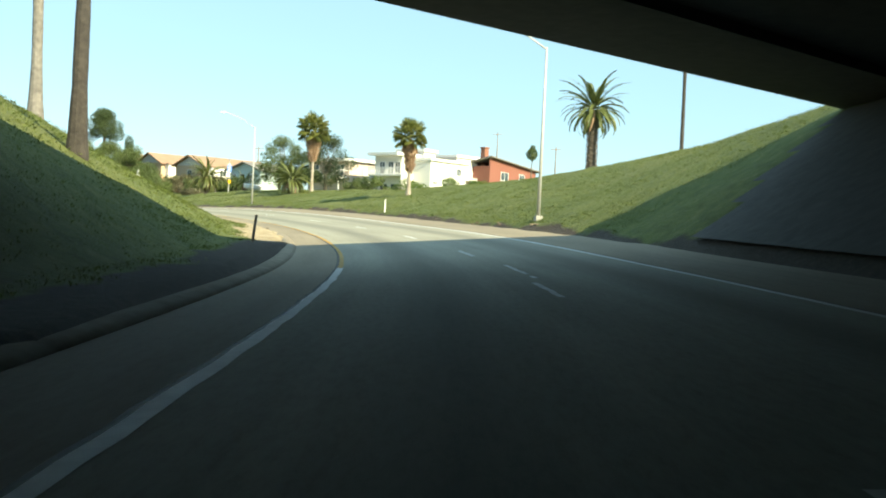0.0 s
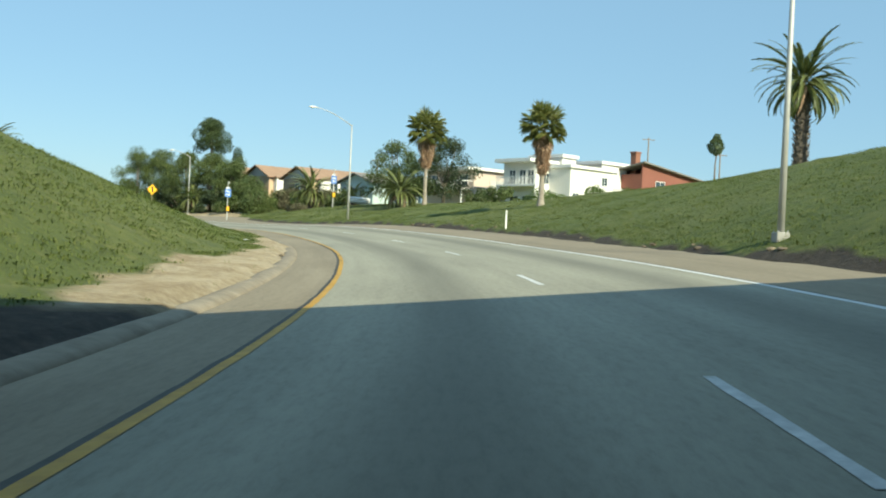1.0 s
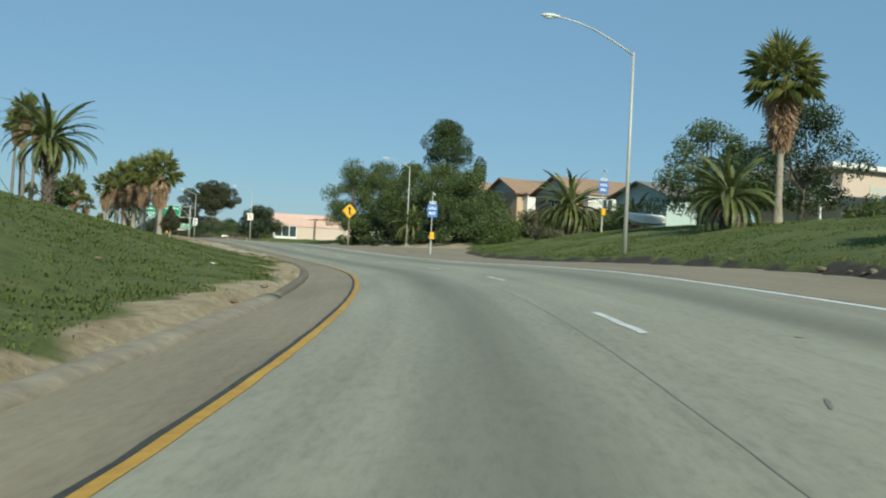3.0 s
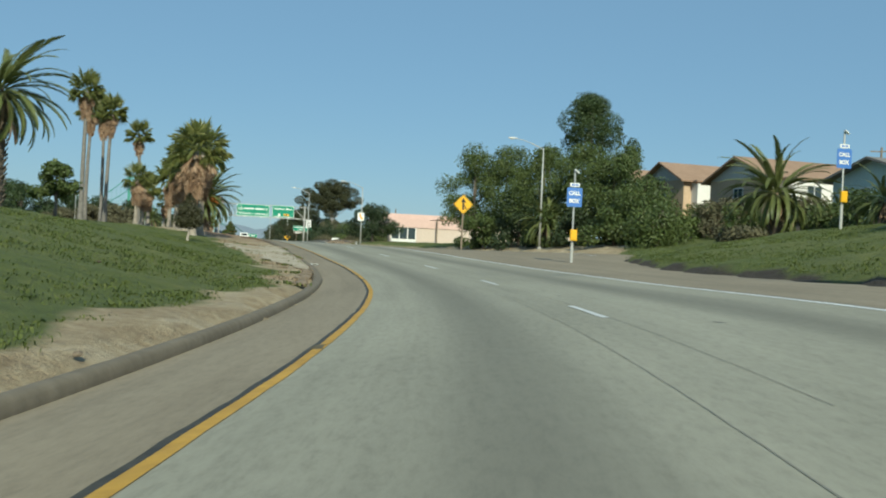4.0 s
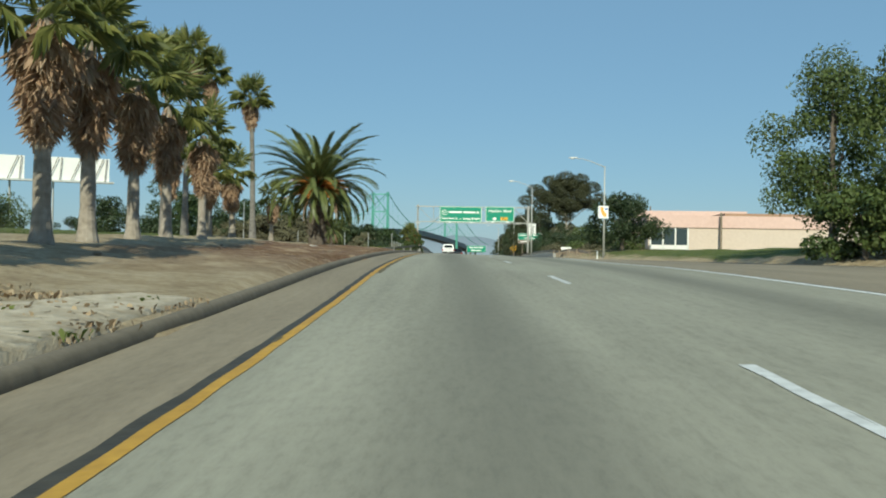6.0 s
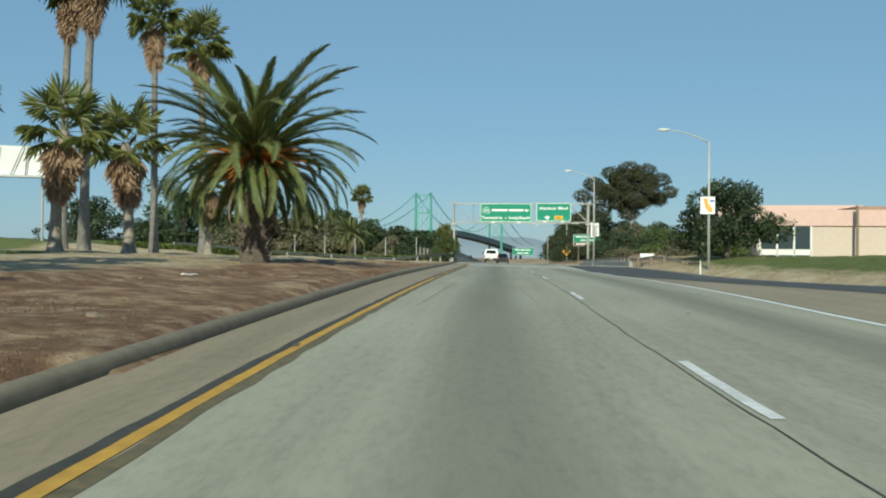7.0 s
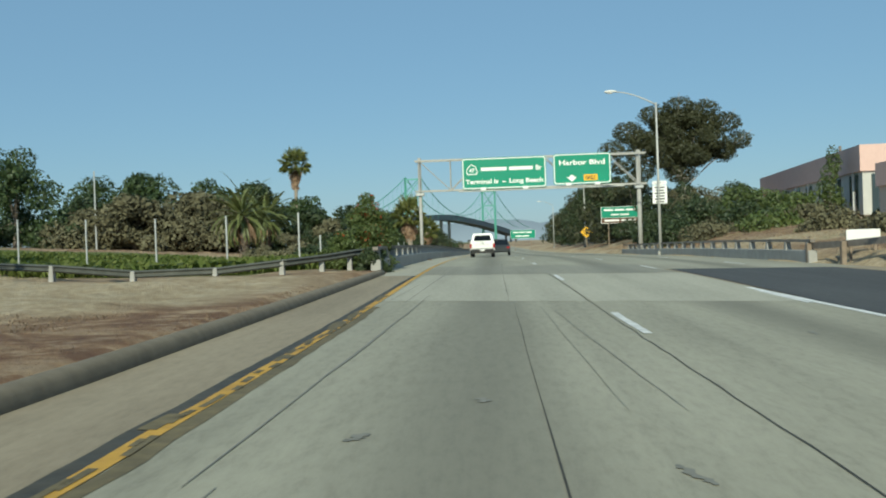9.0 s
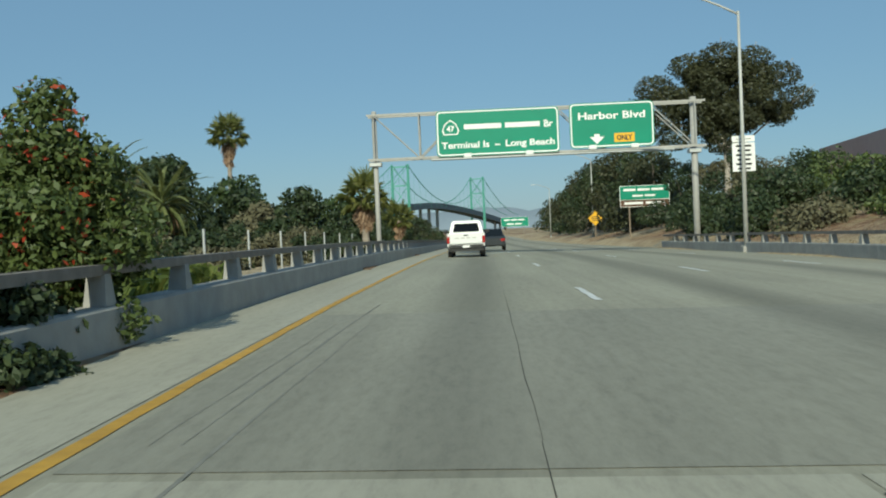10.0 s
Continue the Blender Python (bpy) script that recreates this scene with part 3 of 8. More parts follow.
edge_line = tagged(new("white_edge_line", strip("white_edge_line", -96, 236, [lambda s: white_edge(s) - 0.08, lambda s: white_edge(s) + 0.07], 0.006, M["fresh_white"], 0.5, 0.02)),
                   "worn white right edge line", "road marking", kind="structure")
edge_seam = tagged(new("edge_seam", strip("edge_seam", -96, 236, [lambda s: white_edge(s) + 0.09, lambda s: white_edge(s) + 0.13], 0.006, M["tar"], 0.5, 0.05)),
                   "dark joint outside the white line", "road joint", kind="structure")
for j0, j1, a0, a1 in ((46, 90, 1.27, 1.2), (90, 146, 1.2, 1.04), (100, 150, 1.93, 1.9)):
    tagged(new("lane_joint", strip("lane_joint", j0, j1, [lambda s: a0 + (a1 - a0) * (s - j0) / (j1 - j0), lambda s: 0.007 + a0 + (a1 - a0) * (s - j0) / (j1 - j0)], 0.006, M["mark"], 0.5, 0.012)), "thin dark joint in the concrete lane", "road joint", kind="structure")
seam2 = tagged(new("lane_joint", strip("lane_joint", 172, 243.4, [1.74, 1.753], 0.006, M["tar"], 0.5, 0.03)), "dark joint between the concrete lanes", "road joint", kind="structure")
DASHES = [1.2, 14.3, 27.4, 40.4, 53.8, 67.0, 80.7, 94.4, 107.8, 121.1, 134.6, 148.3, 161.4, 175.3, 188.5, 202.0, 214.4, 227.0, 239.6, 253.0]
for s0 in DASHES + [267.0 + 14.2 * k for k in range(14)]:
    tagged(new("lane_dash", strip("lane_dash", s0, s0 + 3.5, [1.81, 1.92], 0.006, M["white"], 0.6, 0.03)), "worn white dashed lane mark", "road marking", "lane dashes", "structure")
for s0, s1 in ((18.6, 19.2), (19.8, 23.3)):
    tagged(new("lane_dash", strip("lane_dash", s0, s1, [2.03, 2.13], 0.006, M["white"], 0.3, 0.04)), "faint worn white dashed lane mark", "road marking", "lane dashes", "structure")
for lat in (5.33, 8.9):
    for k in range(18):
        s0 = 232 + 14.6 * k + (lat > 6) * 3
        tagged(new("lane_dash", strip("lane_dash", s0, s0 + 3.4, [lat - 0.06, lat + 0.06], 0.006, M["white"], 0.6, 0.03)), "worn white dashed lane mark", "road marking", "lane dashes", "structure")
ramp_line = tagged(new("merge_line", strip("merge_line", 150, 226, [lambda s: float(table(RIGHT_TOE, s)) - 3.1, lambda s: float(table(RIGHT_TOE, s)) - 2.98], 0.012, M["white"], 0.5, 0.03)),
                   "white edge line of the merging lane", "road marking", kind="structure")
for s0, s1, l0, l1, kind in ((232.3, 243.4, -1.78, 1.72, "slab"), (232.3, 243.4, 1.77, 5.5, "slab"), (243.45, 252.3, -1.84, 5.4, "patch")):
    tagged(new("approach_slab", strip("approach_slab", s0, s1, [l0, (l0 + l1) / 2, l1], 0.004, M[kind])), "pale concrete bridge approach slab" if kind == "slab" else "darker worn paving at the bridge end", "road slab", kind="structure")
apron_s = np.arange(130.5, 157, 0.5)
verts, cols = [], 9
for s in apron_s:
    wide = min(3.5, 0.25 + (s - 130.5) * 0.2) * (1 - 0.85 * max(0.0, (s - 151) / 6)) + 0.35 * noise.noise(Vector((s * 0.9, 0, 0)))
    for k in range(cols):
        verts.append(spot(s, float(table(KERB_AT, s)) - 0.34 - wide * max(0, k - 1) / (cols - 2), -0.3 if k == 0 else (0.03 if k in (1, cols - 1) else 0.055) + 0.03 * noise.noise(Vector((s * 0.8, k * 0.6, 5)))))
tagged(new("broken_apron", raw("broken_apron", verts, [(i * cols + k, i * cols + k + 1, (i + 1) * cols + k + 1, (i + 1) * cols + k) for i in range(len(apron_s) - 1) for k in range(cols - 1)], M["apron"], smooth=True)),
       "cracked pale concrete apron half buried in sand", "apron", kind="structure")
pale_shoulder = tagged(new("bridge_shoulder", strip("bridge_shoulder", 243.0, 600, [-3.3, -2.6, -2.06], 0.005, M["slab"])), "pale concrete shoulder beside the parapet", "shoulder", kind="structure")

# cracks, tyre marks and patches in the paving
rnd = random.Random(4)


def crack(s0, length, lat0, drift, width, wobble=0.02, material=None):
    pts = [(s0 + length * i / 12, lat0 + drift * i / 12 + wobble * rnd.uniform(-1, 1)) for i in range(13)]
    verts = []
    for i, (s, l) in enumerate(pts):
        wd = width * (0.3 + 0.7 * math.sin(math.pi * (i + 0.3) / 12.6)) * rnd.uniform(0.6, 1.2)
        verts += [on_road(s, l - wd / 2, 0.006), on_road(s, l + wd / 2, 0.006)]
    return raw("road_crack", verts, [(2 * i, 2 * i + 1, 2 * i + 3, 2 * i + 2) for i in range(12)], material or M["tar"])


for s0, length, lat, drift, width, material in ((51, 12, -0.83, -0.25, 0.012, "mark"), (204, 28, 0.35, 0.1, 0.016, "tar"), (232, 12, 0.38, 0.06, 0.016, "tar"), (244, 12, 0.45, 0.12, 0.014, "tar"), (256, 28, 0.58, 0.1, 0.014, "mark"),
                                              (198, 17, -1.31, 0.28, 0.035, "mark"), (199, 19, -1.02, 0.26, 0.04, "mark"), (202, 13, 0.41, 0.16, 0.03, "mark"), (202.2, 12, 0.49, 0.14, 0.025, "mark"), (202.6, 13, 0.78, 0.2, 0.03, "mark"),
                                              (208, 12, -1.3, 0.18, 0.04, "mark"), (208.5, 8, -1.15, 0.18, 0.025, "mark"), (208, 9, -0.9, 0.17, 0.045, "mark"), (209.5, 6, -0.25, -0.3, 0.016, "mark"), (208.5, 7, 0.56, -0.02, 0.05, "mark"), (208.5, 7, 0.88, -0.05, 0.03, "mark"), (208.6, 4, 1.28, -0.22, 0.02, "mark"),
                                              (220, 14, -1.27, 0.2, 0.04, "mark"), (222, 9, 1.32, -0.32, 0.02, "mark"), (232, 6, -1.68, 0.14, 0.02, "mark"), (232, 18, -1.37, 0.26, 0.035, "mark"), (244, 9, -1.41, 0.12, 0.04, "mark"), (244, 6, -1.58, 0.08, 0.02, "mark"),
                                              (185, 12, 0.17, 0.05, 0.02, "mark"), (186, 9, 0.9, -0.2, 0.016, "mark"), (185.5, 11, -1.2, 0.2, 0.02, "mark"), (190, 9, 0.6, -0.1, 0.016, "mark"), (222, 9, 0.95, -0.1, 0.014, "mark"), (206, 8, 0.12, 0.0, 0.012, "mark"),
                                              (124.3, 0.5, -1.04, 0.05, 0.05, "mark"), (126.3, 0.5, -0.97, 0.03, 0.045, "mark"), (128.0, 0.4, -0.95, 0.02, 0.03, "mark"), (64, 0.7, 1.9, 0.08, 0.08, "mark"), (58, 0.5, 2.0, 0.06, 0.07, "mark"), (76, 0.4, 2.05, 0.1, 0.08, "mark"), (137, 0.4, 2.2, 0.1, 0.06, "mark"), (128.5, 0.3, 2.0, 0.14, 0.06, "mark")):
    tagged(new("road_crack" if material == "tar" else "tyre_mark", crack(s0, length, lat, drift, width * (0.75 if length > 1 else 0.5), 0.008, M[material])), "thin tar-filled crack in the paving" if material == "tar" else "faint dark tyre mark on the concrete",
           "crack" if material == "tar" else "tyre mark", "road cracks" if material == "tar" else "tyre marks", "structure")
for s0, l0, l1, w in ((88.2, 2.0, 5.2, 0.02), (211.6, -0.75, -0.45, 0.05)):
    verts = [on_road(s0 + w * q + 0.05 * math.sin(i * 2.3), l0 + (l1 - l0) * i / 14, 0.006) for i in range(15) for q in (-0.5, 0.5)]
    tagged(new("road_crack", raw("road_crack", verts, [(2 * i, 2 * i + 2, 2 * i + 3, 2 * i + 1) for i in range(14)], M["tar"])), "dark crack across the lanes", "crack", "road cracks", "structure")
for k in range(34):
    s0 = rnd.uniform(198, 236) if k < 24 else rnd.uniform(46, 190)
    e = yellow_edge(s0)
    tagged(new("paint_wear", strip("paint_wear", s0, s0 + rnd.uniform(0.3, 1.6 if k < 24 else 0.5), [lambda s: yellow_edge(s) - 0.075, lambda s, w=rnd.uniform(-0.01, 0.06): yellow_edge(s) + w], 0.0085, M["grime"], 0.1, 0.09)), "grimy bare patch worn in the yellow line", "road wear", "worn paint", "structure")
for k in range(26):
    s0, l0 = rnd.uniform(25, 250), rnd.uniform(-1.5, 5.0)
    tagged(new("road_spot", crack(s0, rnd.uniform(0.12, 0.4), l0, rnd.uniform(-0.1, 0.1), rnd.uniform(0.04, 0.1), 0.03, M["mark"])), "dark scuff on the paving", "stain", "road scuffs", "structure")

for k in range(34):
    s0 = 217 + 14 * (k + rnd.random()) / 34
    d0 = rnd.uniform(-0.06, 0.02)
    tagged(new("caked_dirt", strip("caked_dirt", s0, s0 + rnd.uniform(0.2, 0.6), [lambda s: yellow_edge(s) + d0, lambda s: yellow_edge(s) + d0 + 0.05], 0.009, M["grime"], 0.1, 0.03)), "dark caked dirt over the worn yellow line", "road wear", "caked dirt", "structure")

# ---- overpass ----
EDGE_A, EDGE_D = Vector((16.7, 16.8, 0)), Vector((21.9, -3.75, 0)).normalized()
EDGE_N = Vector((-EDGE_D.y, EDGE_D.x, 0))   # outward, ahead of the edge


def overpass():
    root = tagged(new("overpass"), "concrete road bridge crossing overhead, underside coloured dark for shade", "bridge")
    root.matrix_world = Matrix(((EDGE_D.x, EDGE_N.x, 0, EDGE_A.x), (EDGE_D.y, EDGE_N.y, 0, EDGE_A.y), (0, 0, 1, 0), (0, 0, 0, 1)))
    bm = bmesh.new()
    # rear length of the deck is unseen, added to hold back sky light
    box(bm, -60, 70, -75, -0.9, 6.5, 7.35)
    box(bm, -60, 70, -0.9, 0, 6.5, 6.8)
    part("deck", bm, M["shadedconcrete"], root)
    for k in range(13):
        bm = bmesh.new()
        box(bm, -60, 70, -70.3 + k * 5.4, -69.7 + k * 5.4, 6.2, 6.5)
        part("girder", bm, M["shadedconcrete"], root)
    bm = bmesh.new()
    box(bm, -60, 70, -0.3, 0.0, 6.8, 6.98, 0.03)
    part("parapet", bm, M["concrete"], root)
    for x0, x1 in ((23.0, 24.4), (-18.4, -17.0)):
        bm = bmesh.new()
        box(bm, x0, x1, -75, -0.5, 3.0, 6.5)
        part("abutment", bm, M["concrete"], root, "pale concrete abutment wall")
    return root


overpass()


def paved_slope(name, lats, label):
    """Concrete slope paving under the bridge, laid on the bank."""
    ss = np.arange(-40, 36, 1.0)
    verts, keep = [], []
    for s in ss:
        for l in lats:
            p = spot(s, l, 0.2)
            verts.append(p)
            keep.append((p - EDGE_A).dot(EDGE_N) < -0.4)
    k = len(lats)
    faces = [(i * k + j, i * k + j + 1, (i + 1) * k + j + 1, (i + 1) * k + j) for i in range(len(ss) - 1) for j in range(k - 1)]
    faces = [f for f in faces if all(keep[v] for v in f)]
    # paving takes the dark underside colour, shade included
    tagged(new(name, raw(name, verts, faces, M["shadedconcrete"], smooth=True)), label, "slope", kind="structure")


paved_slope("slope_paving", [9.4 + 0.6 * i for i in range(14)], "concrete slope paving under the bridge, its shade put into a dark colour")

# ---- street furniture ----


def facing(s, lat, up=0.0, ground=True, twist=0.0):
    p = spot(s, lat, up) if ground else on_road(s, lat, up)
    return pose(p.x, p.y, p.z, 0, 0, turn_at(s) + twist)


def text_mesh(words, size, material, bold=0.012):
    cu = bpy.data.curves.new("lettering", "FONT")
    cu.body, cu.size, cu.align_x, cu.align_y, cu.extrude, cu.offset = words, size, "LEFT", "BOTTOM_BASELINE", 0.004, bold
    cu.resolution_u = 3
    ob = bpy.data.objects.new("lettering", cu)
    scene.collection.objects.link(ob)
    bpy.context.view_layer.update()
    me = bpy.data.meshes.new_from_object(ob.evaluated_get(bpy.context.evaluated_depsgraph_get()))
    bpy.data.objects.remove(ob)
    me.materials.clear()
    me.materials.append(material)
    return me


def lettering(words, size, x, z, width, material, parent, y=-0.02):
    """Words on a face that looks along -y, fitted to a width."""
    me = text_mesh(words, size, material)
    xs = [v.co.x for v in me.vertices]
    k = width / (max(xs) - min(xs))
    me.transform(Matrix.Translation((x, y, z)) @ Matrix.Rotation(math.pi / 2, 4, "X") @ Matrix.Diagonal((k, 1, 1, 1)) @ Matrix.Translation((-min(xs), 0, 0)))
    return piece("lettering", me, parent)


def rounded_panel(w, h, r, t=0.03, y=0.0, x=0.0, z=0.0, grow=0.0):
    """A plate in the xz plane, its front at -y, with rounded corners."""
    bm = bmesh.new()
    w, h = w + 2 * grow, h + 2 * grow
    pts = []
    for cx, cz, a0 in ((w / 2 - r, h / 2 - r, 0), (-w / 2 + r, h / 2 - r, 90), (-w / 2 + r, -h / 2 + r, 180), (w / 2 - r, -h / 2 + r, 270)):
        for k in range(5):
            a = radians(a0 + 22.5 * k)
            pts.append((cx + r * math.cos(a) + x, cz + r * math.sin(a) + z))
    front = [bm.verts.new((px, y, pz)) for px, pz in pts]
    back = [bm.verts.new((px, y + t, pz)) for px, pz in pts]
    bm.faces.new(front)
    bm.faces.new(back[::-1])
    n = len(pts)
    for i in range(n):
        bm.faces.new((front[i], back[i], back[(i + 1) % n], front[(i + 1) % n]))
    bmesh.ops.recalc_face_normals(bm, faces=bm.faces)
    return bm


def shape_plate(pts, y, t=0.006):
    bm = bmesh.new()
    f = [bm.verts.new((a, y, b)) for a, b in pts]
    bk = [bm.verts.new((a, y + t, b)) for a, b in pts]
    bm.faces.new(f)
    bm.faces.new(bk[::-1])
    n = len(pts)
    for i in range(n):
        bm.faces.new((f[i], bk[i], bk[(i + 1) % n], f[(i + 1) % n]))
    bmesh.ops.recalc_face_normals(bm, faces=bm.faces)
    return bm


def street_lamp(height=9.0, arm=3.7, rise=1.35, label="tall grey steel street lamp with a long curved arm"):
    root = tagged(new("street_lamp"), label, "street lamp", "freeway lamps")
    bm = bmesh.new()
    tube(bm, [(0, 0, 0.0), (0, 0, height * 0.5), (0, 0, height)], [0.105, 0.08, 0.055], 10)
    part("pole", bm, M["lamp_steel"], root, smooth=True)
    bm = bmesh.new()
    box(bm, -0.19, 0.19, -0.19, 0.19, -0.25, 0.04, 0.02)
    part("base_plate", bm, M["concrete"], root)
    for i in range(4):
        bm = bmesh.new()
        tube(bm, [(0.14 * (-1) ** i, 0.14 * (-1) ** (i // 2), 0.0), (0.14 * (-1) ** i, 0.14 * (-1) ** (i // 2), 0.1)], 0.016, 6)
        part("bolt", bm, M["steel"], root)
    bm = bmesh.new()
    pts = [(-arm * u, 0, height - 0.12 + rise * math.sin(u * math.pi / 2) ** 1.0) for u in (0, 0.15, 0.3, 0.5, 0.7, 0.85, 0.95)]
    tube(bm, pts, [0.05, 0.046, 0.042, 0.038, 0.034, 0.032, 0.03], 8)
    part("arm", bm, M["lamp_steel"], root, smooth=True)
    bm = bmesh.new()
    e = pts[-1]
    prof = [(0.12, 0.04, 0.05), (0.0, 0.07, 0.07), (-0.2, 0.15, 0.11), (-0.45, 0.17, 0.11), (-0.66, 0.11, 0.07), (-0.74, 0.03, 0.03)]
    rings = []
    for dx, wy, hz in prof:
        rings.append([bm.verts.new((e[0] + dx, wy * math.cos(a), e[2] + 0.02 + hz * (math.sin(a) if math.sin(a) > 0 else 0.55 * math.sin(a)))) for a in [2 * math.pi * k / 10 for k in range(10)]])
    for r0, r1 in zip(rings, rings[1:]):
        for k in range(10):
            bm.faces.new((r0[k], r0[(k + 1) % 10], r1[(k + 1) % 10], r1[k]))
    bm.faces.new(rings[0]), bm.faces.new(rings[-1][::-1])
    bmesh.ops.recalc_face_normals(bm, faces=bm.faces)
    head = part("lamp_head", bm, M["whitesteel"], root, "pale cobra-head lantern", True)
    bm = bmesh.new()
    bmesh.ops.create_uvsphere(bm, u_segments=10, v_segments=6, radius=1.0, matrix=Matrix.Translation((e[0] - 0.38, 0, e[2] - 0.03)) @ Matrix.Diagonal((0.22, 0.12, 0.07, 1)))
    part("lens", bm, M["sign_white"], head, "", True)
    return root


lamp = street_lamp()
lamp.matrix_basis = facing(49.0, 10.2, 0.12)
lamp_a = copy_thing(lamp, facing(110.2, 10.4, -0.2))
short_arm = street_lamp(9.0, 2.75, 0.85, "tall grey steel street lamp with a short curved arm")
short_arm.matrix_basis = facing(177.2, 21.4, 0.12, twist=-4)
lamp_c = copy_thing(short_arm, facing(233.0, 14.0, -0.1) @ Matrix.Diagonal((1, 1, 0.95, 1)))
lamp_d = copy_thing(short_arm, facing(279.6, 11.25, 0.2, False) @ Matrix.Diagonal((1, 1, 1.09, 1)))
lamp_e = copy_thing(short_arm, facing(352, 13.4, 0.1))
lamp_f = copy_thing(short_arm, facing(420, 13.4, 0.1))


def marker_post(s, lat, up=0.0):
    root = tagged(new("marker_post"), "white plastic roadside delineator post", "marker post", "marker posts")
    bm = bmesh.new()
    box(bm, -0.045, 0.045, -0.02, 0.02, -0.3, 1.05, 0.008)
    part("blade", bm, M["sign_white"], root)
    bm = bmesh.new()
    box(bm, -0.032, 0.032, -0.026, -0.02, 0.82, 0.98)
    part("reflector", bm, M["steel"], root)
    root.matrix_basis = facing(s, lat, up)


marker_post(75.6, 9.55)
marker_post(232.2, 13.3)


def leaning_stake(s, lat):
    bm = bmesh.new()
    tube(bm, [(0, 0, -0.3), (0.06, 0, 0.4), (0.12, 0, 0.9)], [0.05, 0.05, 0.045], 8)
    ob = part("wood_stake", bm, M["wood"])
    ob.matrix_basis = facing(s, lat)
    tagged(ob, "short dark leaning wooden stake in the verge", "stake")


leaning_stake(32.8, -4.75)

# ---- signs ----


def sign_post(root, h, r=0.045, x=0.0, z0=-0.4, wood=False, y=0.06):
    bm = bmesh.new()
    if wood:
        box(bm, x - 0.06, x + 0.06, y - 0.045, y + 0.045, z0, h, 0.008)
    else:
        tube(bm, [(x, y, z0), (x, y, h)], r, 8)
    return part("post", bm, M["wood"] if wood else M["steel"], root)


def warning_sign(s, lat, centre, side, label, arrow=True):
    root = tagged(new("warning_sign"), label, "road sign")
    hd = side / math.sqrt(2)
    def diamond(k):
        return [(0, centre + k), (k, centre), (0, centre - k), (-k, centre)]
    sign_post(root, centre + hd * 0.8, 0.05, wood=True)
    face = part("sign_face", shape_plate(diamond(hd), 0.0, 0.012), M["yellow_sign"], root, "yellow diamond face")
    k0, k1 = hd * 0.95, hd * 0.91
    bm = bmesh.new()
    a, b = [bm.verts.new((x, -0.004, z)) for x, z in diamond(k0)], [bm.verts.new((x, -0.004, z)) for x, z in diamond(k1)]
    for i in range(4):
        bm.faces.new((a[i], a[(i + 1) % 4], b[(i + 1) % 4], b[i]))
    part("border", bm, M["black"], face)
    u = hd
    if arrow:
        pts = [(-0.1 * u, -0.55 * u), (0.08 * u, -0.55 * u), (0.08 * u, 0.2 * u), (0.27 * u, 0.2 * u), (0, 0.62 * u), (-0.27 * u, 0.2 * u), (-0.1 * u, 0.2 * u)]
        part("arrow", shape_plate([(x, centre + z) for x, z in pts], -0.008, 0.004), M["black"], face)
        pts = [(0.08 * u, 0.02 * u), (0.08 * u, -0.16 * u), (0.26 * u, -0.5 * u), (0.38 * u, -0.5 * u)]
        part("side_arrow", shape_plate([(x, centre + z) for x, z in pts][::-1], -0.008, 0.004), M["black"], face)
    else:
        for i in range(3):
            bm = bmesh.new()
            box(bm, -0.5 * u + 0.12 * u * (i == 2), 0.5 * u - 0.12 * u * (i == 2), -0.008, -0.004, centre + (0.22 - 0.24 * i) * u - 0.05 * u, centre + (0.22 - 0.24 * i) * u + 0.05 * u)
            part("writing_bar", bm, M["black"], face)
    root.matrix_basis = facing(s, lat)
    return root


warning_sign(167.3, 11.3, 3.75, 1.12, "yellow diamond merge warning sign on a wooden post")
warning_sign(348.1, 13.2, 2.15, 1.2, "small yellow diamond sign far ahead on a post", False)


def call_box(s, lat, label, text=True, back=False):
    root = tagged(new("call_box"), label, "call box")
    sign_post(root, 4.85, 0.05)
    face = part("sign_face", rounded_panel(0.78, 0.95, 0.06, 0.02, 0.0, 0, 3.45), M["blue_sign"], root, "blue sign face")
    if text:
        lettering("CALL", 0.26, -0.3, 3.56, 0.6, M["sign_white"], face, -0.012)
        lettering("BOX", 0.26, -0.26, 3.18, 0.52, M["sign_white"], face, -0.012)
    small = part("number_plate", rounded_panel(0.5, 0.18, 0.03, 0.02, 0.0, 0, 4.06), M["sign_white"], root, "small white plate")
    for i in range(2):
        bm = bmesh.new()
        box(bm, -0.18 + 0.2 * i, -0.02 + 0.2 * i, -0.008, -0.002, 4.02, 4.1)
        part("writing_bar", bm, M["blue_sign"], small)
    bm = bmesh.new()
    box(bm, -0.17, 0.17, -0.16, 0.02, 1.3, 1.85, 0.02)
    bx = part("box", bm, M["yellow_sign"], root, "yellow telephone box")
    bm = bmesh.new()
    box(bm, -0.13, 0.13, -0.175, -0.162, 1.36, 1.78, 0.006)
    part("door", bm, M["yellow_sign"], bx)
    bm = bmesh.new()
    box(bm, -0.05, 0.22, -0.16, 0.0, 4.75, 4.8, 0.01, Matrix.Translation((0, 0, 4.8)) @ Matrix.Rotation(radians(40), 4, "Y") @ Matrix.Translation((0, 0, -4.8)))
    part("solar_panel", bm, M["sign_white"], root)
    bm = bmesh.new()
    tube(bm, [(0, 0.06, -0.3), (0, 0.06, 1.2)], 0.075, 8)
    part("post_sleeve", bm, M["lamp_steel"], root)
    root.matrix_basis = facing(s, lat)


call_box(140.0, 9.6, "blue call box sign with yellow telephone on a pole")
call_box(137.4, 22.3, "faded blue roadside sign beside the palms")


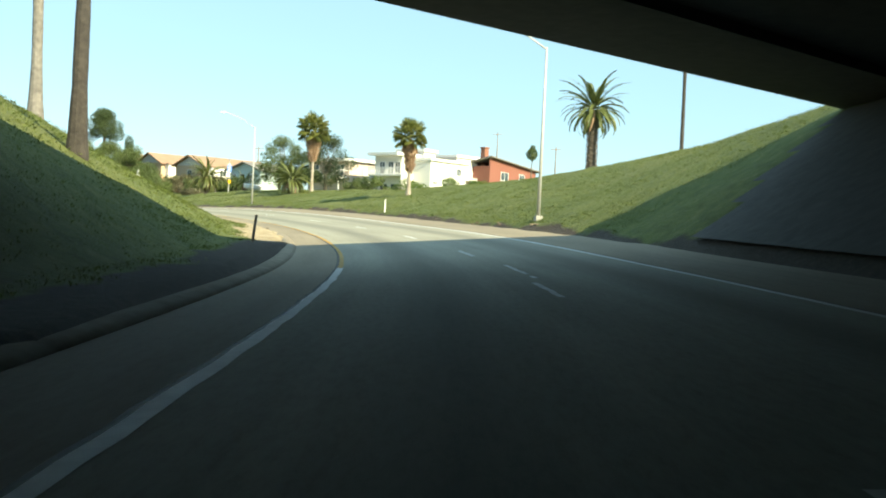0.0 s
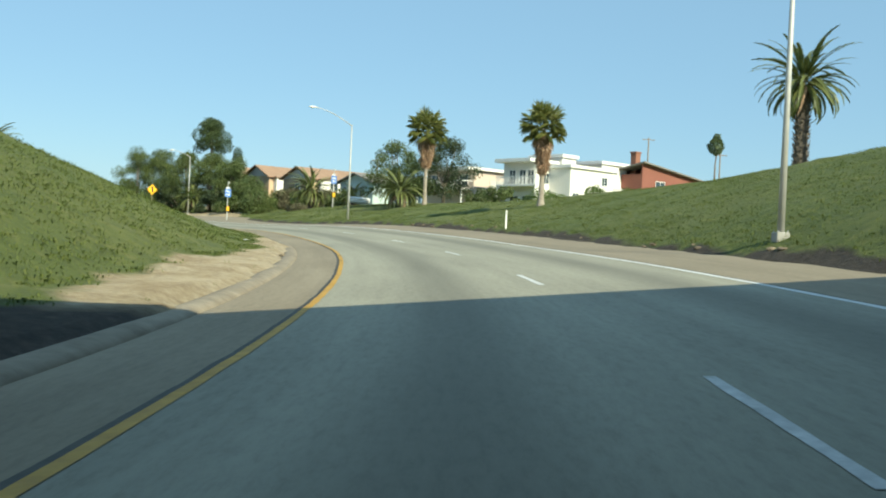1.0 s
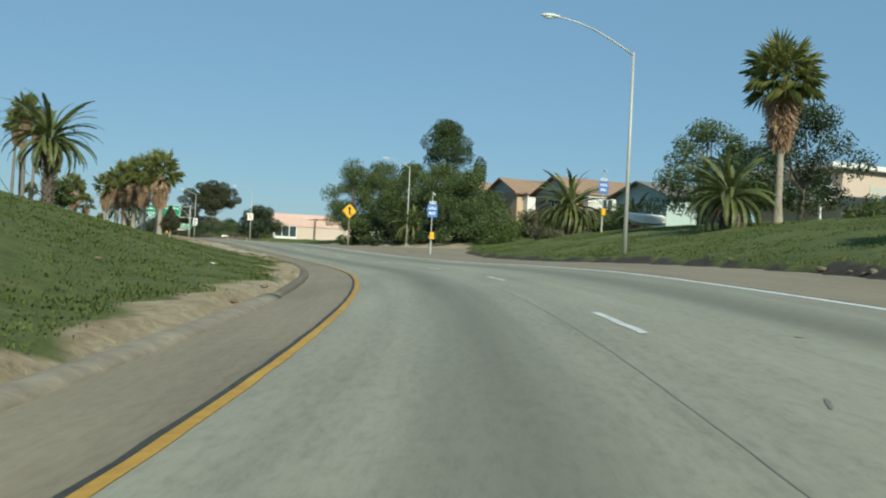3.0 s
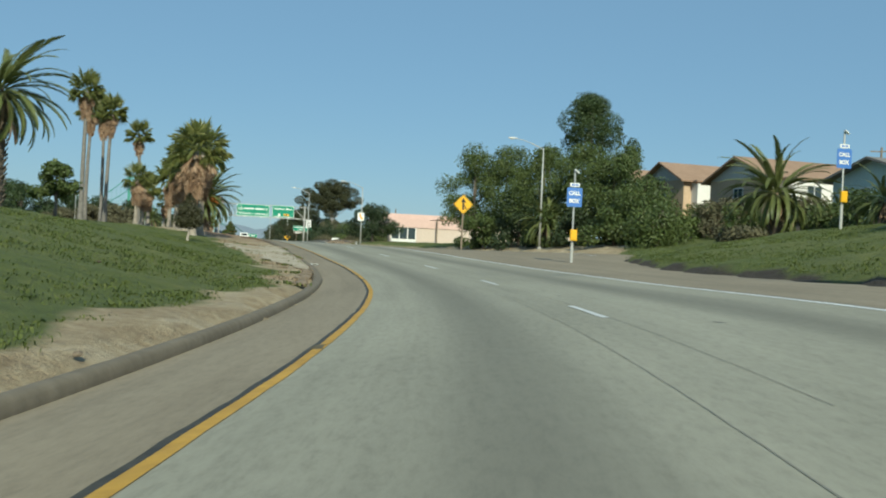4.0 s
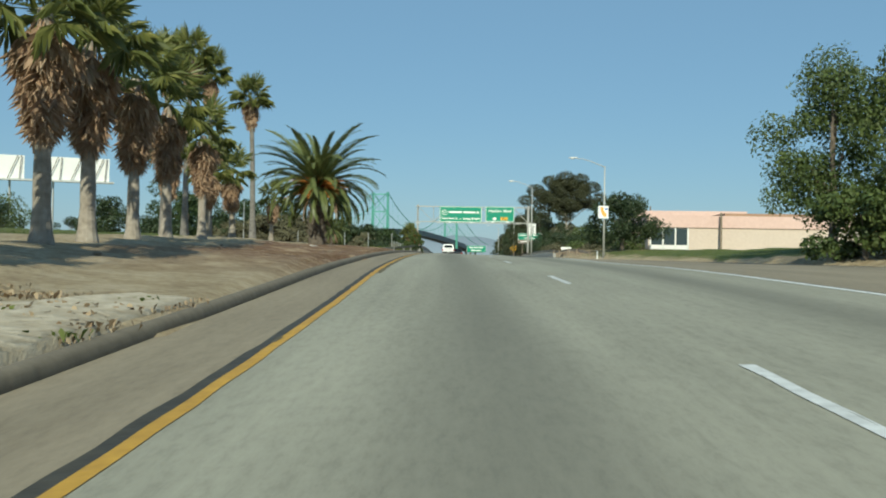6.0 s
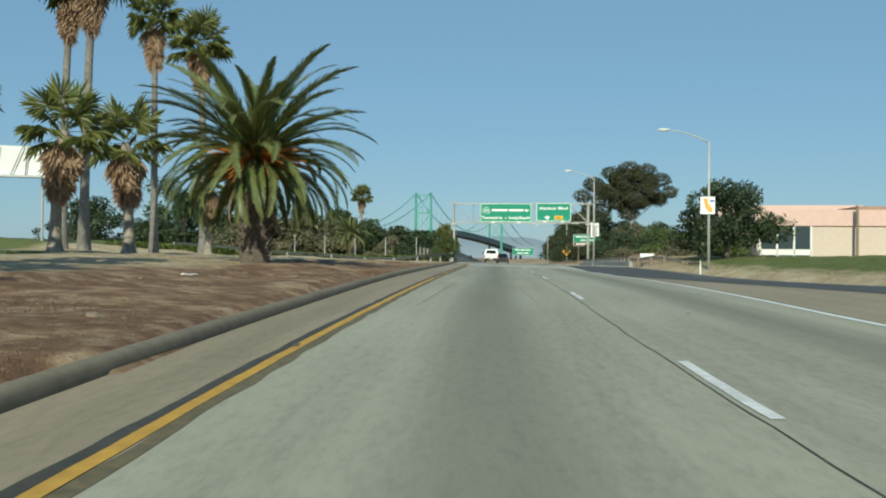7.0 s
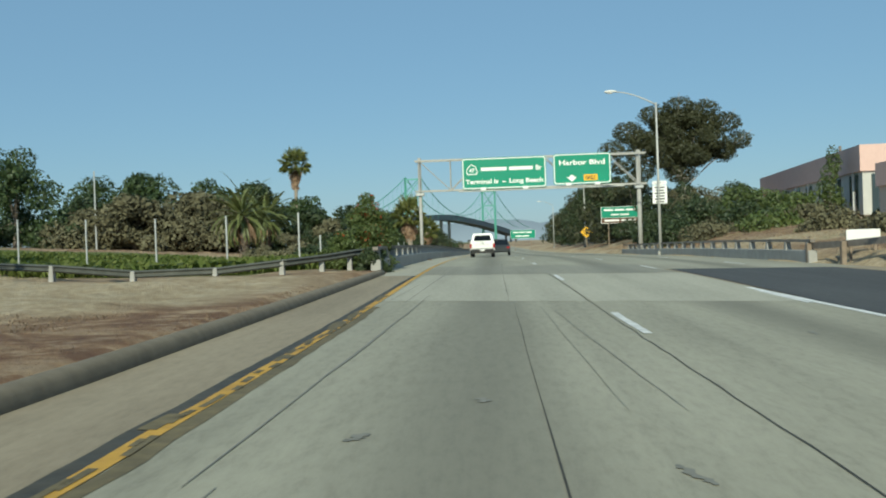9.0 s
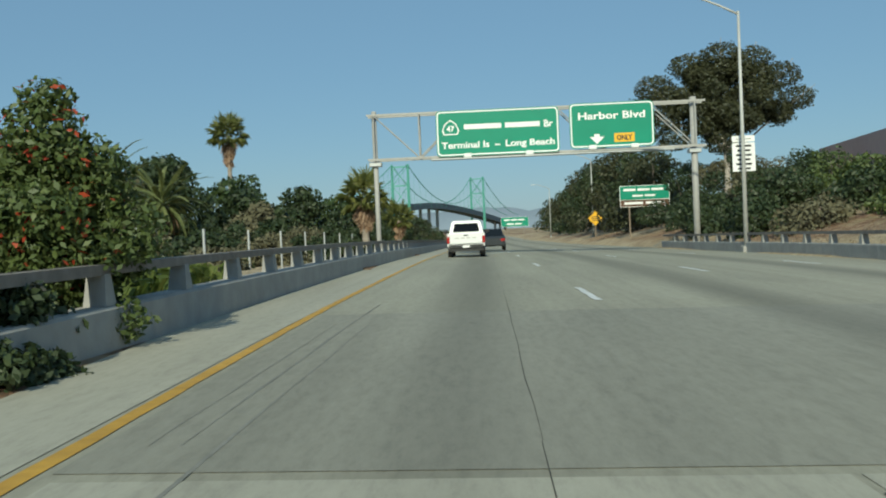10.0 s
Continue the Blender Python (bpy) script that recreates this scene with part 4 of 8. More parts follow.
def white_sign(root, x, z, w, h, y=-0.12, bars=4):
    face = part("sign_face", rounded_panel(w, h, 0.04, 0.02, y, x, z), M["sign_white"], root, "white sign face")
    for i in range(bars):
        bm = bmesh.new()
        k = 0.34 - 0.06 * (i % 2)
        zz = z + h / 2 - h * (i + 0.7) / (bars + 0.3)
        box(bm, x - k * w, x + k * w, y - 0.008, y - 0.003, zz - h * 0.035, zz + h * 0.035)
        part("writing_bar", bm, M["black"], face)
    return face


# a banner on one lamp and a notice on the other, strapped to the poles
banner = tagged(new("pole_banner"), "white picture banner with orange shape on a lamp pole", "banner")
face = part("panel", rounded_panel(0.95, 1.15, 0.03, 0.02, -0.13, -0.1, 4.2), M["sign_white"], banner)
M["orange"] = mat("orange_print", (0.75, 0.36, 0.06), (0.85, 0.48, 0.1), 3.0, 0.6, bump=0.0)
part("orange_shape", shape_plate([(-0.38, 4.66), (-0.08, 4.62), (-0.1, 4.35), (0.2, 4.0), (0.18, 3.76), (-0.05, 3.78), (-0.28, 4.12)][::-1], -0.142, 0.006), M["orange"], face)
bm = bmesh.new()
box(bm, 0.05, 0.3, -0.142, -0.136, 4.42, 4.55)
part("writing_bar", bm, M["blue_sign"], face)
for zz in (3.9, 4.5):
    bm = bmesh.new()
    tube(bm, [(-0.3, -0.1, zz), (0.1, -0.1, zz)], 0.02, 6)
    part("bracket", bm, M["steel"], banner)
banner.matrix_basis = facing(233.0, 14.0)
notice = tagged(new("notice_sign"), "tall white notice board strapped to a lamp pole", "road sign")
white_sign(notice, -0.05, 3.45, 0.95, 1.2, -0.14, 6)
white_sign(notice, -0.05, 4.22, 0.95, 0.26, -0.14, 1)
bm = bmesh.new()
box(bm, -0.12, 0.1, -0.12, -0.08, 3.1, 4.3)
part("bracket", bm, M["steel"], notice)
notice.matrix_basis = facing(280.2, 11.45, 0.55, False)


def box_sign(s, lat):
    root = tagged(new("low_sign"), "low white rectangular board on two short legs", "sign")
    bm = bmesh.new()
    box(bm, -0.55, 0.55, -0.03, 0.03, 0.35, 0.78, 0.01)
    part("board", bm, M["sign_white"], root)
    for x in (-0.4, 0.4):
        bm = bmesh.new()
        box(bm, x - 0.04, x + 0.04, 0.03, 0.1, -0.4, 0.7)
        part("leg", bm, M["wood"], root)
    root.matrix_basis = facing(s, lat)


box_sign(248.2, 12.4)


def guide_sign(s, lat, w, h, bottom, rows, label, brown=True):
    root = tagged(new("guide_sign"), label, "road sign")
    for x in (-w * 0.32, w * 0.32):
        sign_post(root, bottom + h, x=x, wood=True)
    face = part("sign_face", rounded_panel(w, h, 0.08, 0.03, -0.02, 0, bottom + h / 2), M["green_sign"], root)
    part("border", rounded_panel(w, h, 0.08, 0.02, -0.008, 0, bottom + h / 2, 0.04), M["sign_white"], face)
    for i, (k, sz) in enumerate(rows):
        bm = bmesh.new()
        z = bottom + h * (1 - (i + 0.6) / (len(rows) + 0.2))
        n = 3 if k > 0.6 else 2
        for j in range(n):
            x0 = -k * w / 2 + j * k * w / n
            box(bm, x0, x0 + k * w / n * 0.86, -0.034, -0.021, z - sz / 2, z + sz / 2)
        part("writing_bar", bm, M["sign_white"], face)
    if brown:
        M.setdefault("brown_sign", mat("brown_sign_face", (0.1, 0.045, 0.02), (0.12, 0.055, 0.025), 1.0, 0.5, bump=0))
        f2 = part("lower_face", rounded_panel(w, 0.55, 0.06, 0.03, -0.02, 0, bottom - 0.32), M["brown_sign"], root, "brown lower panel")
        part("border", rounded_panel(w, 0.55, 0.06, 0.02, -0.008, 0, bottom - 0.32, 0.04), M["sign_white"], f2)
        bm = bmesh.new()
        for j in range(2):
            box(bm, -0.42 * w + j * 0.44 * w, -0.04 * w + j * 0.44 * w, -0.034, -0.021, bottom - 0.42, bottom - 0.22)
        part("writing_bar", bm, M["sign_white"], f2)
    root.matrix_basis = facing(s, lat)


guide_sign(322.8, 14.5, 4.2, 1.15, 2.9, [(0.86, 0.2), (0.5, 0.16)], "green exit guide sign over a brown panel on wooden posts")


def gantry():
    """Overhead truss with two green signs; x runs across the road from its middle."""
    root = tagged(new("sign_gantry"), "grey steel truss gantry spanning the road with green signs", "sign gantry")
    g0 = on_road(289.6, 0)
    root.matrix_basis = pose(g0.x, g0.y, 0, 0, 0, turn_at(289.6))
    xl, xr, zb, zt = -5.3, 11.8, 8.62, 10.95
    root.matrix_basis = root.matrix_basis @ Matrix.Translation((0.12, 0, -0.32))
    for name, x, r, z0 in (("left_post", xl, 0.13, 0.2), ("right_post", xr - 0.35, 0.17, 2.0)):
        bm = bmesh.new()
        tube(bm, [(x, 0.4, z0), (x, 0.4, zt + 0.25)], r, 12)
        post = part("post", bm, M["gantry_grey"], root, smooth=True)
        bm = bmesh.new()
        box(bm, x - 0.32, x + 0.32, 0.1, 0.7, zb - 0.34, zb - 0.12, 0.02)
        part("cap_plate", bm, M["steel"], post)
    for y in (0.0, 0.8):
        for z in (zb, zt):
            bm = bmesh.new()
            box(bm, xl - 0.35, xr + 0.2, y - 0.055, y + 0.055, z - 0.055, z + 0.055)
            part("chord", bm, M["gantry_grey"], root)
        n = 7
        for k in range(n + 1):
            x = xl + (xr - 0.35 - xl) * k / n
            bm = bmesh.new()
            tube(bm, [(x, y, zb), (x, y, zt)], 0.04, 6)
            part("upright", bm, M["gantry_grey"], root)
            if k < n:
                x1 = xl + (xr - 0.35 - xl) * (k + 1) / n
                bm = bmesh.new()
                tube(bm, [(x, y, zt if k % 2 == 0 or k < 1 else zb), (x1, y, zb if k % 2 == 0 or k < 1 else zt)], 0.035, 6)
                part("diagonal", bm, M["gantry_grey"], root)
    for k in range(8):
        x = xl + (xr - 0.35 - xl) * k / 7
        for z in (zb, zt):
            bm = bmesh.new()
            tube(bm, [(x, 0, z), (x, 0.8, z)], 0.035, 6)
            part("cross_bar", bm, M["gantry_grey"], root)
    bm = bmesh.new()
    box(bm, -2.3, 10.2, -0.75, -0.1, zb - 0.2, zb - 0.14)
    part("walkway", bm, M["steel"], root, "narrow service walkway")
    for x0, x1, z0, z1 in ((-2.0, 4.4, 8.6, 10.98), (4.95, 9.3, 8.72, 11.05)):
        cx, cz, w, h = (x0 + x1) / 2, (z0 + z1) / 2, x1 - x0, z1 - z0
        panel = part("sign_panel", rounded_panel(w, h, 0.22, 0.05, -0.2, cx, cz), M["green_sign"], root, "green sign panel with white border")
        bm = bmesh.new()
        outer, inner = rounded_panel(w, h, 0.2, 0.0, -0.206, cx, cz, -0.05), None
        outer.free()
        def ring(g, r):
            out = []
            for ax, az, a0 in ((1, 1, 0), (-1, 1, 90), (-1, -1, 180), (1, -1, 270)):
                for k in range(5):
                    a = radians(a0 + 22.5 * k)
                    out.append((cx + ax * (w / 2 - g - r) + r * math.cos(a), cz + az * (h / 2 - g - r) + r * math.sin(a)))
            return out
        va = [bm.verts.new((x, -0.208, z)) for x, z in ring(0.04, 0.2)]
        vb = [bm.verts.new((x, -0.208, z)) for x, z in ring(0.11, 0.16)]
        for i in range(20):
            bm.faces.new((va[i], va[(i + 1) % 20], vb[(i + 1) % 20], vb[i]))
        part("border", bm, M["sign_white"], panel)
        for fx in (0.25, 0.75):
            bm = bmesh.new()
            box(bm, x0 + fx * w - 0.2, x0 + fx * w + 0.2, -0.75, -0.5, z0 - 0.12, z0 + 0.1, 0.03)
            part("sign_lamp", bm, M["sign_white"], panel, "white sign lamp housing")
        if x0 < 0:
            lettering("Br", 0.5, 3.62, 9.94, 0.46, M["sign_white"], panel, -0.212)
            for a, b in ((-0.55, 1.4), (1.6, 3.4)):      # a proper name, as plain bars
                bm = bmesh.new()
                box(bm, a, b, -0.212, -0.206, 9.98, 10.24)
                part("writing_bar", bm, M["sign_white"], panel)
            lettering("Terminal Is", 0.46, -1.75, 9.02, 2.5, M["sign_white"], panel, -0.212)
            lettering("-", 0.46, 1.05, 9.02, 0.26, M["sign_white"], panel, -0.212)
            lettering("Long Beach", 0.46, 1.6, 9.02, 2.55, M["sign_white"], panel, -0.212)
            pts = [(-1.62, 9.72), (-0.88, 9.72), (-0.8, 9.95), (-0.95, 10.3), (-1.25, 10.52), (-1.55, 10.3), (-1.7, 9.95)]
            shield = part("route_shield", shape_plate(pts[::-1], -0.214, 0.008), M["sign_white"], panel, "white route shield")
            pts = [(-1.25 + (x + 1.25) * 0.84, 10.08 + (z - 10.08) * 0.84) for x, z in pts]
            part("shield_field", shape_plate(pts[::-1], -0.218, 0.004), M["green_sign"], shield)
            lettering("47", 0.4, -1.46, 9.9, 0.42, M["sign_white"], shield, -0.224)
        else:
            lettering("Harbor Blvd", 0.52, 5.4, 10.2, 3.45, M["sign_white"], panel, -0.212)
            part("arrow", shape_plate([(6.2, 9.42), (6.48, 9.42), (6.48, 9.28), (6.72, 9.28), (6.34, 8.9), (5.96, 9.28), (6.2, 9.28)], -0.212, 0.006), M["sign_white"], panel)
            plate = part("only_plate", rounded_panel(1.05, 0.46, 0.04, 0.01, -0.214, 7.75, 9.2), M["yellow_sign"], panel, "yellow plate")
            lettering("ONLY", 0.36, 7.36, 9.07, 0.8, M["black"], plate, -0.222)
    return root


gantry()

# ---- barriers ----


def parapet(name, s0, s1, lat, face, label):
    """Low concrete wall with short posts and a rail on top; face: +1 when the traffic runs to its right."""
    root = tagged(new(name), label, "parapet", kind="structure")
    a, b = lat, lat - 0.3 * face
    me = profile_along("wall", s0, s1, [(a, -0.3), (a, 0.4), (a - 0.03 * face, 0.43), (b, 0.43), (b, -0.9), (b + 0.1 * face, -0.9)] if face > 0 else
                       [(a, -0.3), (b, -0.9), (b, 0.43), (a - 0.03 * face, 0.43), (a, 0.4)], M["concrete"], 2.0)
    piece("wall", me, root)
    mid = lat - 0.15 * face
    n = int((s1 - s0) / 2.45)
    bm = bmesh.new()
    g = [bm.verts.new((x * k, y * k2, z)) for z, k, k2 in ((0, 1.0, 1.0), (0.3, 0.55, 0.8)) for x, y in ((-0.13, -0.11), (0.13, -0.11), (0.13, 0.11), (-0.13, 0.11))]
    for q in ((0, 3, 2, 1), (4, 5, 6, 7), (0, 1, 5, 4), (1, 2, 6, 5), (2, 3, 7, 6), (3, 0, 4, 7)):
        bm.faces.new([g[i] for i in q])
    post_me = mesh_of("post", bm)
    post_me.materials.append(M["concrete"])
    for k in range(min(n, 60)):
        s = s0 + 0.4 + 2.45 * k
        p = on_road(s, mid, 0.43)
        piece("post", post_me, root, pose(p.x, p.y, p.z, 0, 0, turn_at(s) + 90))
    piece("rail", profile_along("rail", s0, s1, [(mid - 0.08, 0.72), (mid + 0.08, 0.72), (mid + 0.08, 0.82), (mid - 0.08, 0.82)], M["rust"], 2.0), root)


parapet("parapet_left", 245.15, 420, -3.25, 1, "low concrete bridge parapet with posts and a dark rail")
parapet("parapet_right", 250, 298, 11.2, -1, "low concrete bridge parapet with posts and a dark rail")


def guard_rail(name, pts, label, broken=False):
    """A steel beam on wooden posts; pts: (along, across, height of the beam above the ground)."""
    root = tagged(new(name), label, "guard rail")
    bm = bmesh.new()
    prof = [(0, -0.11), (0.05, -0.065), (0.0, -0.02), (0.0, 0.02), (0.05, 0.065), (0, 0.11), (-0.02, 0.11), (-0.02, -0.11)]
    rows = []
    for i, (s, l, u) in enumerate(pts):
        p = spot(s, l, u)
        q0, q1 = spot(*pts[max(i - 1, 0)][:2]), spot(*pts[min(i + 1, len(pts) - 1)][:2])
        d = (q1 - q0)
        nrm = Vector((d.y, -d.x, 0)).normalized()
        rows.append([bm.verts.new(p + nrm * a + Vector((0, 0, b))) for a, b in prof])
    for r0, r1 in zip(rows, rows[1:]):
        for k in range(8):
            bm.faces.new((r0[k], r0[(k + 1) % 8], r1[(k + 1) % 8], r1[k]))
    bmesh.ops.recalc_face_normals(bm, faces=bm.faces)
    part("beam", bm, M["dark_rail"] if broken else M["rust"], root)
    for s, l, u in pts:
        bm = bmesh.new()
        g = spot(s, l)
        box(bm, -0.08, 0.08, -0.11, 0.11, -0.4, u + 0.09, 0.02)
        if broken:      # cast posts, narrower at the top
            for v in bm.verts:
                k = 1.25 - 0.55 * max(0.0, v.co.z) / (u + 0.09)
                v.co.x, v.co.y = v.co.x * k, v.co.y * k
        ob = part("post", bm, M["concrete"] if broken else M["wood"], root)
        ob.matrix_basis = pose(g.x, g.y, g.z, 0, 0, turn_at(s)) @ pose(-0.13, 0, 0)


guard_rail("guard_rail", [(258, -30, 0.6), (253, -25, 0.6), (249, -20.5, 0.58), (245.6, -16.5, 0.54), (243.2, -12.5, 0.4), (242.4, -9.8, 0.18), (242.9, -7.6, 0.2), (243.7, -5.85, 0.36), (245.0, -4.9, 0.45), (246.1, -4.2, 0.55), (247.4, -3.66, 0.6)],
           "sagging dark steel guard rail on short concrete posts", True)
guard_rail("guard_rail", [(240.5, 13.9, 0.12), (243, 13.0, 0.45), (245.5, 12.4, 0.55), (248, 11.8, 0.56), (250.2, 11.4, 0.56)],
           "weathered steel guard rail on wooden posts at the bridge end")


def fence_post(s, lat, h):
    bm = bmesh.new()
    tube(bm, [(0, 0, -0.3), (0, 0, h)], 0.034, 6)
    ob = tagged(part("fence_post", bm, M["steel"]), "thin grey steel fence post in the grass", "fence post", "fence posts")
    ob.matrix_basis = facing(s, lat)


for k in range(5):
    fence_post(249 + 0.2 * k, -6.5 - 2.6 * k, 2.0)
for k in range(9):
    fence_post(253.2 + 4.5 * k, -6.5, 1.25)
bm = bmesh.new()
tube(bm, [(0, 0, -0.3), (0, 0, 3.6), (0, 0, 6.6)], [0.09, 0.075, 0.06], 8)
tall_pole = tagged(part("light_pole", bm, M["steel"]), "tall thin grey steel pole before the far trees", "pole")
tall_pole.matrix_basis = facing(294, -32.5)

# ---- plants ----
M["date_leaf"] = leaf_mat("date_palm_leaflets", (0.085, 0.115, 0.035), (0.17, 0.21, 0.065), (0.32, 0.33, 0.13), 0.8, 0.4, 0.35)
M["fan_leaf"] = leaf_mat("fan_palm_leaf", (0.068, 0.098, 0.026), (0.16, 0.19, 0.05), (0.36, 0.345, 0.115), 0.8, 0.42, 0.38)
M["dead_leaf"] = leaf_mat("dead_palm_skirt", (0.25, 0.145, 0.085), (0.42, 0.275, 0.17), (0.6, 0.46, 0.33), 0.8, 0.85, 0.25)
M["palm_trunk"] = mat("ringed_grey_palm_trunk", (0.2, 0.165, 0.13), (0.42, 0.37, 0.31), 6.0, 0.9, big=1.5, bump=0.5, spread=0.2)
M["date_trunk"] = mat("rough_brown_palm_trunk", (0.06, 0.047, 0.037), (0.18, 0.15, 0.12), 9.0, 0.95, big=2.0, bump=0.8, spread=0.2)
M["fruit"] = mat("orange_date_stalks", (0.5, 0.17, 0.03), (0.65, 0.28, 0.07), 6.0, 0.7)
M["bark"] = mat("grey_brown_bark", (0.11, 0.085, 0.065), (0.26, 0.215, 0.17), 5.0, 0.95, big=1.0, bump=0.6, spread=0.2)
M["pale_bark"] = mat("pale_smooth_bark", (0.28, 0.24, 0.2), (0.5, 0.45, 0.39), 4.0, 0.85, big=1.0, bump=0.3, spread=0.2)
M["oak_leaf"] = leaf_mat("broad_green_leaves", (0.045, 0.074, 0.02), (0.084, 0.122, 0.031), (0.155, 0.19, 0.053), 0.25)
M["fresh_leaf"] = leaf_mat("fresh_green_leaves", (0.0517, 0.0978, 0.0184), (0.0978, 0.161, 0.0322), (0.1725, 0.23, 0.0575), 0.25)
M["dark_leaf"] = leaf_mat("dark_green_leaves", (0.0189, 0.0351, 0.0135), (0.0405, 0.0648, 0.0243), (0.081, 0.108, 0.0405), 0.3)
M["pine_leaf"] = leaf_mat("pine_needles", (0.025, 0.0475, 0.0163), (0.0475, 0.08, 0.025), (0.0938, 0.1313, 0.0413), 0.4)
M["grey_trunk"] = mat("ringed_dark_grey_palm_trunk", (0.11, 0.1, 0.09), (0.27, 0.25, 0.225), 6.0, 0.9, big=1.5, bump=0.5, spread=0.2)
M["dark_trunk"] = mat("dark_ragged_palm_trunk", (0.025, 0.022, 0.02), (0.075, 0.065, 0.055), 7.0, 0.95, big=2.0, bump=0.8, spread=0.2)
M["euca_leaf"] = leaf_mat("dusky_eucalyptus_leaves", (0.03, 0.037, 0.016), (0.056, 0.064, 0.026), (0.1, 0.102, 0.045), 0.3)
M["dry_leaf"] = leaf_mat("dry_grey_brush", (0.07, 0.067, 0.036), (0.12, 0.113, 0.062), (0.2, 0.185, 0.11), 0.4, 0.9, 0.1)
M["young_leaf"] = leaf_mat("olive_brown_leaves", (0.03, 0.032, 0.014), (0.06, 0.06, 0.025), (0.11, 0.105, 0.045), 0.6)
M["red_flower"] = leaf_mat("red_blossom", (0.3, 0.03, 0.015), (0.45, 0.06, 0.02), (0.6, 0.12, 0.05), 0.6)


def date_frond(length, droop, n=30, seed=0):
    """A feather leaf along +y from the origin, bending down; leaflets in pairs along the rib."""
    r = random.Random(seed)
    verts, faces = [], []
    pts = []
    ang, y, z = 0.0, 0.0, 0.0
    for i in range(n + 1):
        pts.append(Vector((0, y, z)))
        ang -= droop / n * (0.4 + 1.2 * i / n)
        y += length / n * math.cos(ang)
        z += length / n * math.sin(ang)
    for i in range(n):
        a, b, wd = pts[i], pts[i + 1], 0.035 * (1 - 0.85 * i / n)
        k = len(verts)
        verts += [a + Vector((-wd, 0, 0)), a + Vector((wd, 0, 0)), b + Vector((wd * 0.95, 0, 0)), b + Vector((-wd * 0.95, 0, 0)), a + Vector((0, 0, -wd)), b + Vector((0, 0, -wd))]
        faces += [(k, k + 1, k + 2, k + 3), (k, k + 3, k + 5, k + 4), (k + 1, k + 4, k + 5, k + 2)]
        if i < 3:
            continue
        u = i / n
        ll = 0.4 * length / 3.4 * (math.sin(math.pi * min(1.0, 0.18 + 0.86 * u)) ** 0.6) + 0.06
        d = (b - a).normalized()
        nrm = Vector((0, -d.z, d.y))
        for side in (-1, 1):
            for half in (0, 0.25, 0.5, 0.75):
                base = a.lerp(b, half)
                way = (Vector((side, 0, 0)) * (0.46 + 0.07 * r.uniform(-1, 1)) + d * (0.85 + 0.4 * u) + nrm * (0.14 + 0.12 * r.uniform(-1, 1))).normalized()
                tip = base + way * ll * r.uniform(0.85, 1.1) + Vector((0, 0, -0.12 * ll))
                m = base.lerp(tip, 0.45)
                wv = d * 0.038 * length / 3.4
                k = len(verts)
                verts += [base - wv * 0.5, base + wv * 0.5, m + wv, tip, m - wv]
                faces.append((k, k + 1, k + 2, k + 3, k + 4))
    return verts, faces


def fan_frond(petiole, radius, segs=19, fold=0.35, droop=0.5, seed=0, span=250):
    """A fan leaf: a stalk along +y and a pleated hand of blades with drooping tips."""
    r = random.Random(seed)
    verts, faces = [], []
    wd = 0.022
    verts += [Vector((-wd, 0, 0)), Vector((wd, 0, 0)), Vector((wd * 0.6, petiole, -0.05 * petiole)), Vector((-wd * 0.6, petiole, -0.05 * petiole)), Vector((0, 0, -wd)), Vector((0, petiole, -0.05 * petiole - wd))]
    faces += [(0, 1, 2, 3), (0, 3, 5, 4), (1, 4, 5, 2)]
    hub = Vector((0, petiole * 0.97, -0.05 * petiole))
    for k in range(segs):
        a = radians(span * (k / (segs - 1) - 0.5)) + r.uniform(-0.05, 0.05)
        ll = radius * (1 - 0.28 * abs(a) / 2.2) * r.uniform(0.9, 1.08)
        d = Vector((math.sin(a), math.cos(a), -fold * abs(math.sin(a)) * 0.6)).normalized()
        w = Vector((math.cos(a), -math.sin(a), 0)) * 0.055 * radius
        lift = Vector((0, 0, 0.03 * (-1) ** k))
        m = hub + d * ll * 0.6
        tip = hub + d * ll + Vector((0, 0, -droop * ll * r.uniform(0.3, 0.8)))
        n = len(verts)
        verts += [hub, m + w + lift, tip, m - w - lift]
        faces += [(n, n + 1, n + 2), (n, n + 2, n + 3)]
    return verts, faces


DATE_F = [raw("frond", *date_frond(3.4, d, 28, i), M["date_leaf"]) for i, d in enumerate((1.0, 1.4, 1.7, 1.95))]
DATE_DEAD = raw("dead_frond", *date_frond(2.8, 1.0, 22, 9), M["dead_leaf"])
FAN_F = [raw("leaf", *fan_frond(0.95, 0.9, 19, 0.5, d, i), M["fan_leaf"]) for i, d in enumerate((0.12, 0.35, 0.65))]
FAN_DEAD = [raw("dead_leaf", *fan_frond(0.3, 1.0, 11, 0.5, d, 20 + i, 84), M["dead_leaf"]) for i, d in enumerate((0.02, 0.12, 0.25))]


def leaf_pose(z, az, up, r0=0.0, roll=0.0, size=1.0):
    return pose(0, 0, z, 0, 0, math.degrees(az)) @ pose(0, r0, 0, math.degrees(up), roll, 0) @ Matrix.Diagonal((size, size, size, 1))


